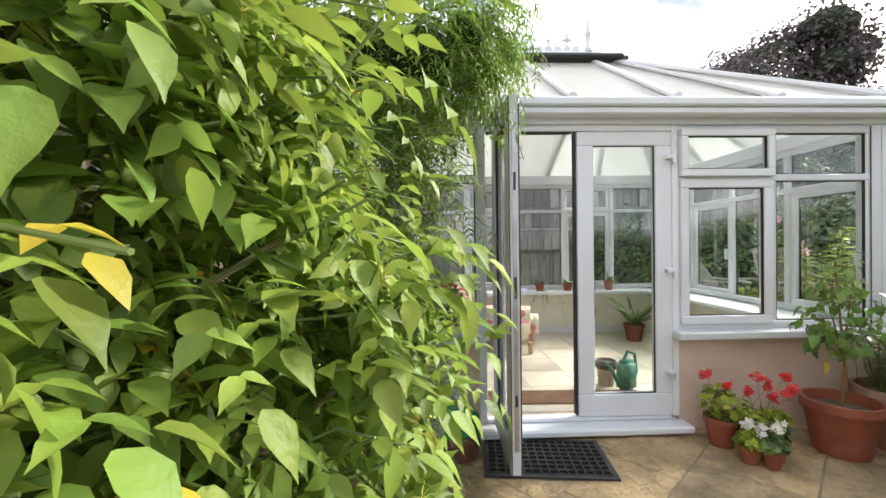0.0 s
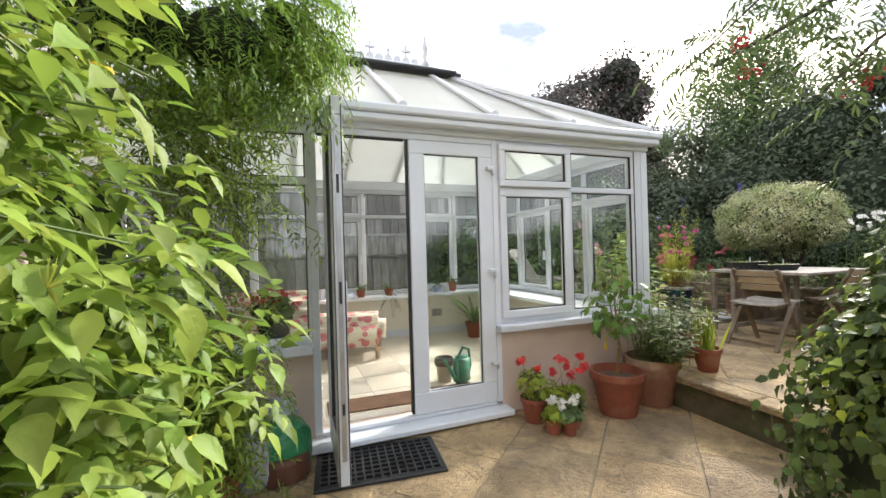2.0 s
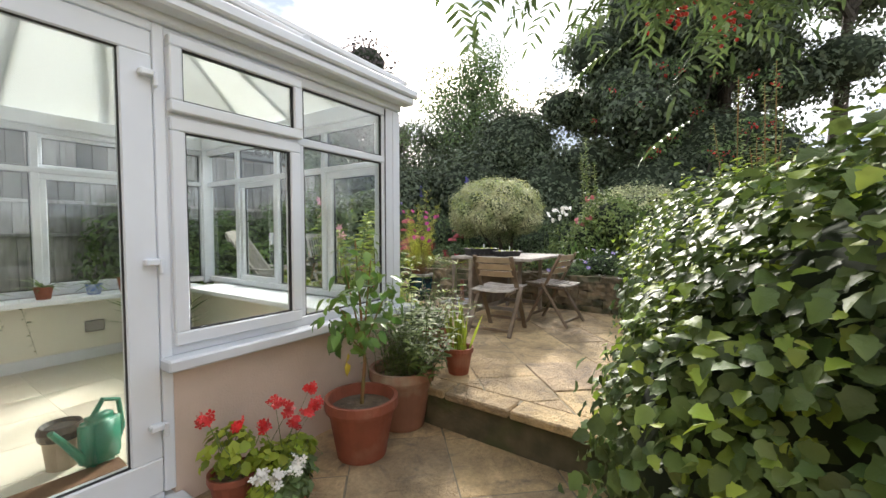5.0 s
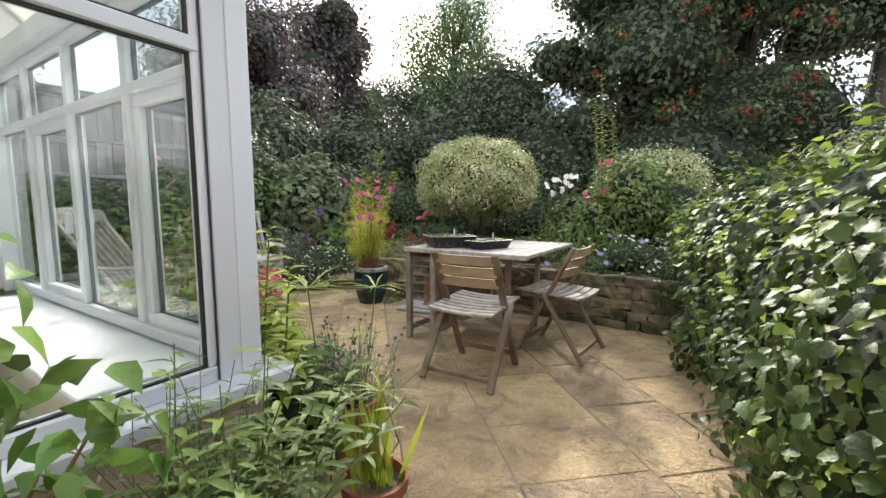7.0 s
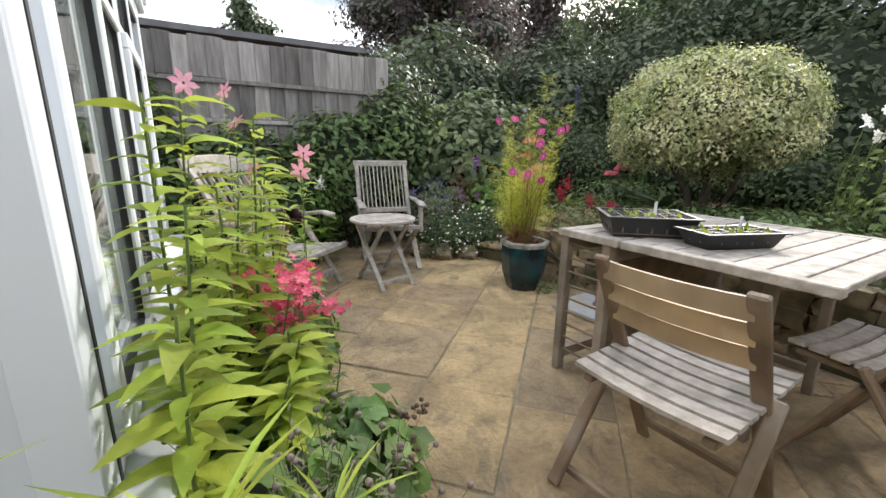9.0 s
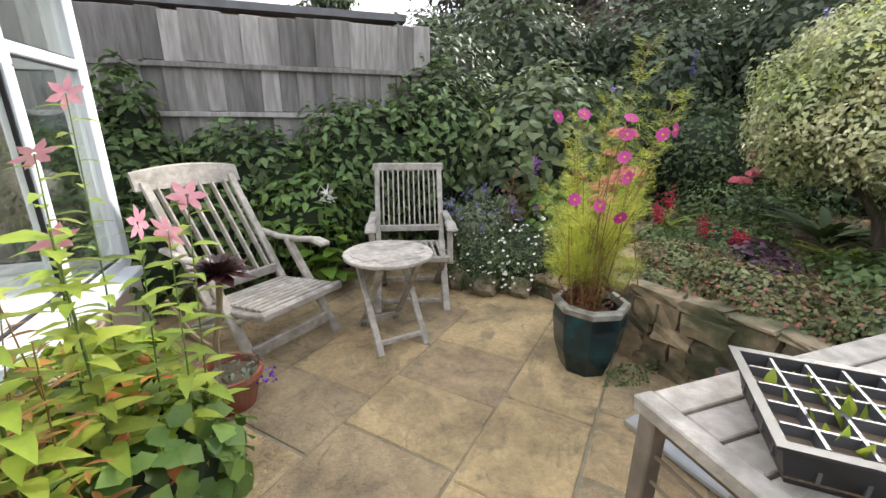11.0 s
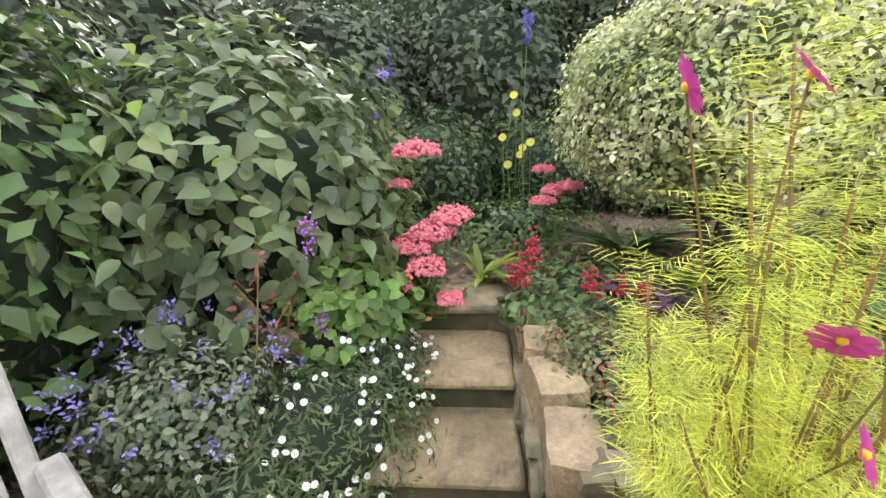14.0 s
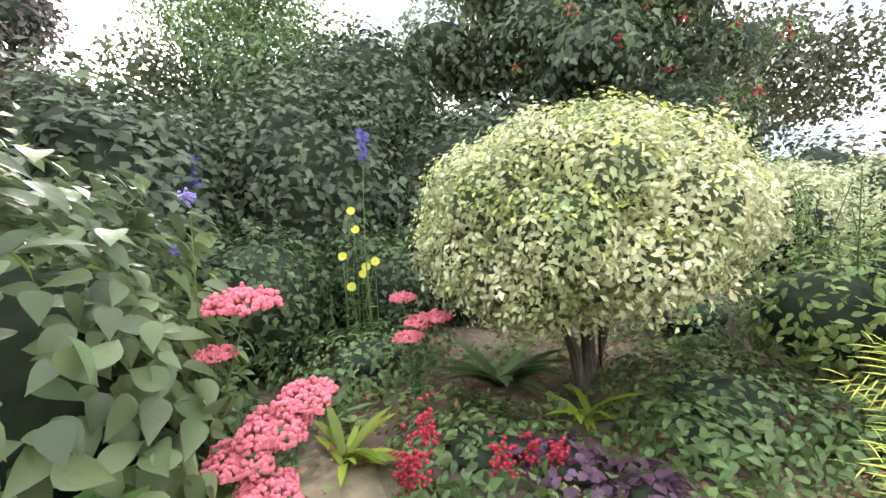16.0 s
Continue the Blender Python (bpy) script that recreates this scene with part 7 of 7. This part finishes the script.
# violet-blue flower spikes added to stand in for spots of lens flare
for (x, y, z) in ((8.9, 5.95, 2.60), (9.1, 7.5, 2.5)):
    t = thing("flare_flower", "tall violet-blue flower spike standing in for lens flare", "plant", group="delphiniums in the back border")
    stems_mesh([(x + 0.03, y, 0.7)], [(x, y, z - 0.1)], 0.006, STEM, t, seed=280, bend=0.02)
    q = np.array([(x, y, z - 0.26 * k / 44) for k in range(44)]) + gg.normal(size=(44, 3)) * np.array([0.018, 0.018, 0.004])
    blooms("flower_spike", q, np.c_[gg.normal(size=(44, 2)), 0.2 * gg.normal(size=44)], 0.018, 5, mat("violet_flare_petal", (0.12, 0.10, 0.38), (0.08, 0.07, 0.28), rough=0.6, through_light=0.25), t, "violet-blue spike")
t = thing("yellow_daisies", "yellow flowers at the back of the border", "plant")
q = np.array([(9.2, 6.15, 1.95), (9.2, 6.12, 1.78), (9.0, 6.2, 1.55), (9.0, 6.0, 1.45), (8.9, 5.9, 1.5), (9.1, 6.05, 1.38), (8.85, 6.1, 1.3)])
stems_mesh(np.c_[q[:, :2], np.full(7, 0.7)], q, 0.005, STEM, t, seed=295)
blooms("bloom", q, np.tile([-1, -0.1, 0.4], (7, 1)), 0.036, 9, mat("yellow_petal", (0.65, 0.60, 0.06), (0.5, 0.5, 0.05), rough=0.5, through_light=0.3), t)
leafy_stems(t, np.c_[q[:, :2], np.full(7, 0.7)], q, 14, 0.09, NARROW, MIDLEAF, 296, 0.004)
# thin shoots standing up out of the hedge
t = thing("hedge_sapling", "thin airy sapling rising above the hedge", "sapling")
gg = np.random.default_rng(297)
b = np.tile([4.72, 0.62, 0.35], (11, 1)) + np.c_[gg.normal(size=(11, 2)) * 0.05, np.zeros(11)]
e = np.c_[4.70 + gg.normal(size=11) * 0.22, 0.72 + gg.normal(size=11) * 0.16, gg.uniform(1.9, 2.55, 11)]
leafy_stems(t, b, e, 60, 0.055, OVATE, leafy("sapling_leaf", (0.24, 0.33, 0.13), (0.15, 0.23, 0.09)), 298, 0.007, REDSTEM, u0=0.6)
# marginal greenery at the foot of the glazed pot and the steps
shrub("creeping green leaves at the foot of the pot", [((5.86, 4.53, UP + 0.04), (0.15, 0.07, 0.06))], 170, 0.026, OVATE, MIDLEAF, "plant", "creeping_plant", seed=300, f=0)

# plants on the inner sill
standing = set(bpy.data.objects)
for i, (x, h, c) in enumerate(((0.40, 0.15, "white"), (0.95, 0.11, "brown"), (1.35, 0.10, "brown"), (1.75, 0.11, "brown"), (2.1, 0.10, "blue"), (2.35, 0.14, "brown"), (-0.2, 0.12, "brown"))):
    m_ = {"white": UPVC, "brown": TERRA, "blue": mat("blue_patterned_china", (0.08, 0.14, 0.42), (0.45, 0.50, 0.62), scale=30, rough=0.2)}[c]
    plant_pot((x, BY - 0.14, SILL + 0.015), 0.07, h, m_, {"white": "white pot on the inner window sill", "brown": "terracotta pot on the inner window sill", "blue": "blue patterned china pot on the sill"}[c], 18, "pots on the sill", rim=False)
    t = thing("house_plant", "green trailing house plant on the window sill", "plant", group="plants on the sill")
    gg = np.random.default_rng(310 + i)
    n = 30
    th = gg.uniform(0, 6.28, n)
    leaves("foliage", np.tile([x, BY - 0.14, SILL + h], (n, 1)), np.c_[np.cos(th), np.sin(th) - 0.3, gg.uniform(0.2, 1.6, n)], np.c_[-np.cos(th), -np.sin(th), np.ones(n)], gg.uniform(0.09, 0.24, n), [(0, 0.03), (0.5, 0.05), (1, 0)], MIDLEAF, t, droop=0.55)

# tall plant on the floor, trailing plant from the sill
plant_pot((2.50, 5.22, 0.10), 0.13, 0.22, label="terracotta pot on the conservatory floor")
t = thing("house_plant", "arching green house plant in a terracotta pot", "plant")
gg = np.random.default_rng(330)
n = 34
th = gg.uniform(0, 6.28, n)
leaves("foliage", np.tile([2.50, 5.22, 0.28], (n, 1)), np.c_[np.cos(th), np.sin(th), gg.uniform(0.9, 2.6, n)], np.c_[-np.cos(th), -np.sin(th), np.full(n, 0.6)], gg.uniform(0.3, 0.6, n), [(0, 0.02), (0.4, 0.045), (0.8, 0.03), (1, 0)], MIDLEAF, t, droop=0.4)
t = thing("trailing_plant", "trailing plant hanging down from the window sill", "plant")
b = np.tile([1.42, BY - 0.24, SILL + 0.06], (7, 1)) + np.c_[gg.normal(size=7) * 0.09, np.zeros((7, 2))]
e = b + np.c_[gg.normal(size=7) * 0.12, -0.06 - 0.05 * gg.random(7), -gg.uniform(0.15, 0.5, 7)]
leafy_stems(t, b, e, 15, 0.045, OVATE, MIDLEAF, 331, 0.0015)

# teal planter with red flowers just inside the front window
planter = thing("glazed_planter", "round teal glazed planter on the inner ledge", "pot", (-0.12, 3.03, SILL + 0.004))
part("pot", lathe(bmesh.new(), [(0.06, 0.0), (0.10, 0.05), (0.115, 0.16), (0.12, 0.19), (0.105, 0.19), (0.095, 0.15)], 24), TEAL, planter)
t = thing("window_plant", "leafy plant with red flowers in the teal planter", "plant")
crown("foliage", [((-0.12, 3.03, SILL + 0.27), (0.16, 0.10, 0.10))], 150, 0.06, ROUND, MIDLEAF, t, seed=320, inner=0.3)
gg = np.random.default_rng(321)
blooms("bloom", np.array([-0.12, 2.99, SILL + 0.36]) + gg.normal(size=(26, 3)) * np.array([0.09, 0.02, 0.03]), gg.normal(size=(26, 3)) + np.array([0.3, -1, 0.3]), 0.018, 5, REDPETAL, t, "red flowers")
set_askew()

# ---- pieces of paving, walls, fence and floor ----
def clip(poly, rect):
    x0, x1, y0, y1 = rect
    for ax, lim, sgn in ((0, x0, 1), (0, x1, -1), (1, y0, 1), (1, y1, -1)):
        out = []
        for p, q in zip(poly, poly[1:] + poly[:1]):
            a, b = sgn * (p[ax] - lim), sgn * (q[ax] - lim)
            if a >= 0:
                out.append(p)
            if a * b < 0:
                u = a / (a - b)
                out.append((p[0] + (q[0] - p[0]) * u, p[1] + (q[1] - p[1]) * u))
        poly = out
        if not poly:
            return []
    return poly


def flags(parent, rect, z, angle, origin, seed, lip=0.035):
    """Riven flagstones of mixed sizes in rows, cut to a rectangle."""
    gg = np.random.default_rng(seed)
    ca, sa = math.cos(radians(angle)), math.sin(radians(angle))
    v = -9.0
    while v < 9.0:
        h = gg.choice([0.44, 0.58, 0.58])
        u = -9.0 + gg.uniform(0, 0.6)
        while u < 9.0:
            w = gg.choice([0.44, 0.58, 0.58, 0.88])
            gap = 0.004
            jig = lambda: gg.uniform(-0.004, 0.004)
            pts = []
            for a, b in ((u + gap, v + gap), (u + w - gap, v + gap), (u + w - gap, v + h - gap), (u + gap, v + h - gap)):
                a, b = a + jig(), b + jig()
                pts.append((origin[0] + a * ca - b * sa, origin[1] + a * sa + b * ca))
            poly = clip(pts, rect)
            if len(poly) > 2:
                area = abs(sum(p[0] * q[1] - p[1] * q[0] for p, q in zip(poly, poly[1:] + poly[:1]))) / 2
                if area > 0.004:
                    dz = gg.uniform(-0.004, 0.003)
                    cx, cy = sum(p[0] for p in poly) / len(poly), sum(p[1] for p in poly) / len(poly)
                    bm = bmesh.new()
                    lo = [bm.verts.new((p[0] - cx, p[1] - cy, -lip)) for p in poly]
                    mi = [bm.verts.new((p[0] - cx, p[1] - cy, -0.006)) for p in poly]
                    f_ = 1 - 0.008 / max(0.1, math.sqrt(area))
                    hi = [bm.verts.new(((p[0] - cx) * f_, (p[1] - cy) * f_, 0.0)) for p in poly]
                    for r0, r1 in ((lo, mi), (mi, hi)):
                        for k in range(len(poly)):
                            kk = (k + 1) % len(poly)
                            bm.faces.new((r0[k], r0[kk], r1[kk], r1[k]))
                    bm.faces.new(hi)
                    ob = part("flagstone", bm, STONE, parent)
                    ob.location = (cx, cy, z + dz)
                    ob.rotation_euler = (radians(gg.uniform(-0.25, 0.25)), radians(gg.uniform(-0.25, 0.25)), 0)
            u += w
        v += h


flags(lower, (-1.05, 3.10, -1.2, 2.99), 0.0, 44, (2.63, 2.14), 401)
flags(upper, (3.19, 6.31, 1.0, 6.9), UP, 44, (4.457, 3.287), 402)
# kerb stones of the step
y = 0.75
gg = np.random.default_rng(403)
while y < 2.62:
    w = gg.uniform(0.42, 0.62)
    y1 = min(y + w, 2.63)
    part("kerb_stone", boxes((2.985, 3.18, y + 0.006, y1 - 0.006, UP - 0.05, UP + 0.002), bevel=0.01), STONE, upper)
    y = y1
part("riser", boxes((3.03, 3.12, 0.75, 2.64, -0.02, UP - 0.052)), MOSSY, upper)
# feather-edged fence boards
board = {}
for k, (z0, z1) in enumerate(((1.68, 2.04), (2.05, 2.42), (1.31, 1.67), (0.3, 1.30))):
    bm = boxes((-0.078, 0.078, -0.009, 0.009, z0 - (z0 + z1) / 2, z1 - (z0 + z1) / 2), bevel=0.004)
    me = bpy.data.meshes.new("board")
    bm.to_mesh(me)
    bm.free()
    me.materials.append(FENCEWOOD)
    x = -2.9 + 0.03 * k
    while x < 5.42:
        ob = new("board", me)
        ob.parent = fence
        ob.location = (x, 6.975 + gg.uniform(-0.004, 0.004), (z0 + z1) / 2 + gg.uniform(-0.012, 0.012))
        ob.rotation_euler = (0, radians(gg.uniform(-0.8, 0.8)), radians(10))
        x += 0.142
# stones of the garden wall
variants = []
for k in range(10):
    bm = bmesh.new()
    bmesh.ops.create_cube(bm, size=1.0)
    bmesh.ops.subdivide_edges(bm, edges=bm.edges, cuts=1, use_grid_fill=True)
    for v in bm.verts:
        d = Vector(v.co)
        v.co = d * (0.90 + 0.1 / max(0.5, d.length * 1.25)) + Vector([gg.uniform(-0.085, 0.085) for _ in range(3)])
    me = bpy.data.meshes.new("stone")
    bm.to_mesh(me)
    bm.free()
    me.materials.append(WALLSTONE)
    variants.append(me)


def stones(x0, y0, x1, y1, z0, z1, out, big=1.0):
    ln = math.hypot(x1 - x0, y1 - y0)
    ux, uy = (x1 - x0) / ln, (y1 - y0) / ln
    z = z0
    while z < z1 - 0.02:
        h = min(big * gg.uniform(0.055, 0.10), z1 - z)
        s = gg.uniform(-0.1, 0)
        while s < ln:
            w = big * gg.uniform(0.06, 0.19)
            ob = new("stone", variants[gg.integers(10)])
            ob.parent = garden_wall
            c = s + w / 2
            ob.location = (x0 + ux * c + out[0] * 0.03, y0 + uy * c + out[1] * 0.02, z + h / 2)
            ob.scale = (w * 0.97, 0.125 + gg.uniform(-0.01, 0.03), h * 0.97)
            ob.rotation_euler = (radians(gg.uniform(-4, 4)), radians(gg.uniform(-6, 6)), math.atan2(uy, ux) + radians(gg.uniform(-3, 3)))
            s += w
        z += h


stones(6.36, 1.3, 6.36, 3.45, UP - 0.01, BED, (-1, 0), 1.4)
stones(6.34, 3.40, 6.25, 4.32, UP - 0.01, BED, (-1, 0), 1.45)
stones(6.25, 4.30, 6.03, 4.98, UP - 0.01, BED - 0.01, (-1, 0), 1.45)
stones(5.99, 5.06, 6.93, 5.42, UP - 0.01, BED - 0.13, (0, 1), 1.9)


def edging(at, size, turn, name="edging_stone"):
    """A heavy split block along the side of the steps."""
    bm = boxes((-size[0] / 2, size[0] / 2, -size[1] / 2, size[1] / 2, -size[2] / 2, size[2] / 2))
    bmesh.ops.subdivide_edges(bm, edges=bm.edges, cuts=2, use_grid_fill=True)
    for v in bm.verts:
        k = noise.noise_vector(v.co * 9 + Vector(at) * 3)
        v.co += Vector((k.x * 0.016, k.y * 0.016, k.z * 0.012))
        v.co *= 1 - 0.12 * max(0.0, v.co.length / (0.5 * math.hypot(*size)) - 0.75)
    ob = part(name, bm, STONE, garden_wall)
    ob.matrix_basis = pose(*at, 0, 0, turn)


for d, ln, h in ((-0.075, 0.27, 0.14), (0.20, 0.24, 0.17), (0.44, 0.22, 0.18), (0.69, 0.25, 0.15)):
    c, w = math.cos(radians(21)), math.sin(radians(21))
    edging((6.12 + d * c + 0.105 * w, 5.20 + d * w - 0.105 * c, BED - 0.15 + h / 2), (ln, 0.17, h), 21 + 6 * math.sin(d * 9))
# floor tiles inside
bm0 = boxes((-0.222, 0.222, -0.222, 0.222, -0.01, 0.0), bevel=0.002)
tile = bpy.data.meshes.new("tile")
bm0.to_mesh(tile)
bm0.free()
tile.materials.append(FLOORTILE)
for i in range(11):
    for j in range(6):
        ob = new("tile", tile)
        ob.parent = floor
        ob.location = (LX + 0.35 + i * 0.45, FY + 0.25 + 0.224 + j * 0.45, 0.10)
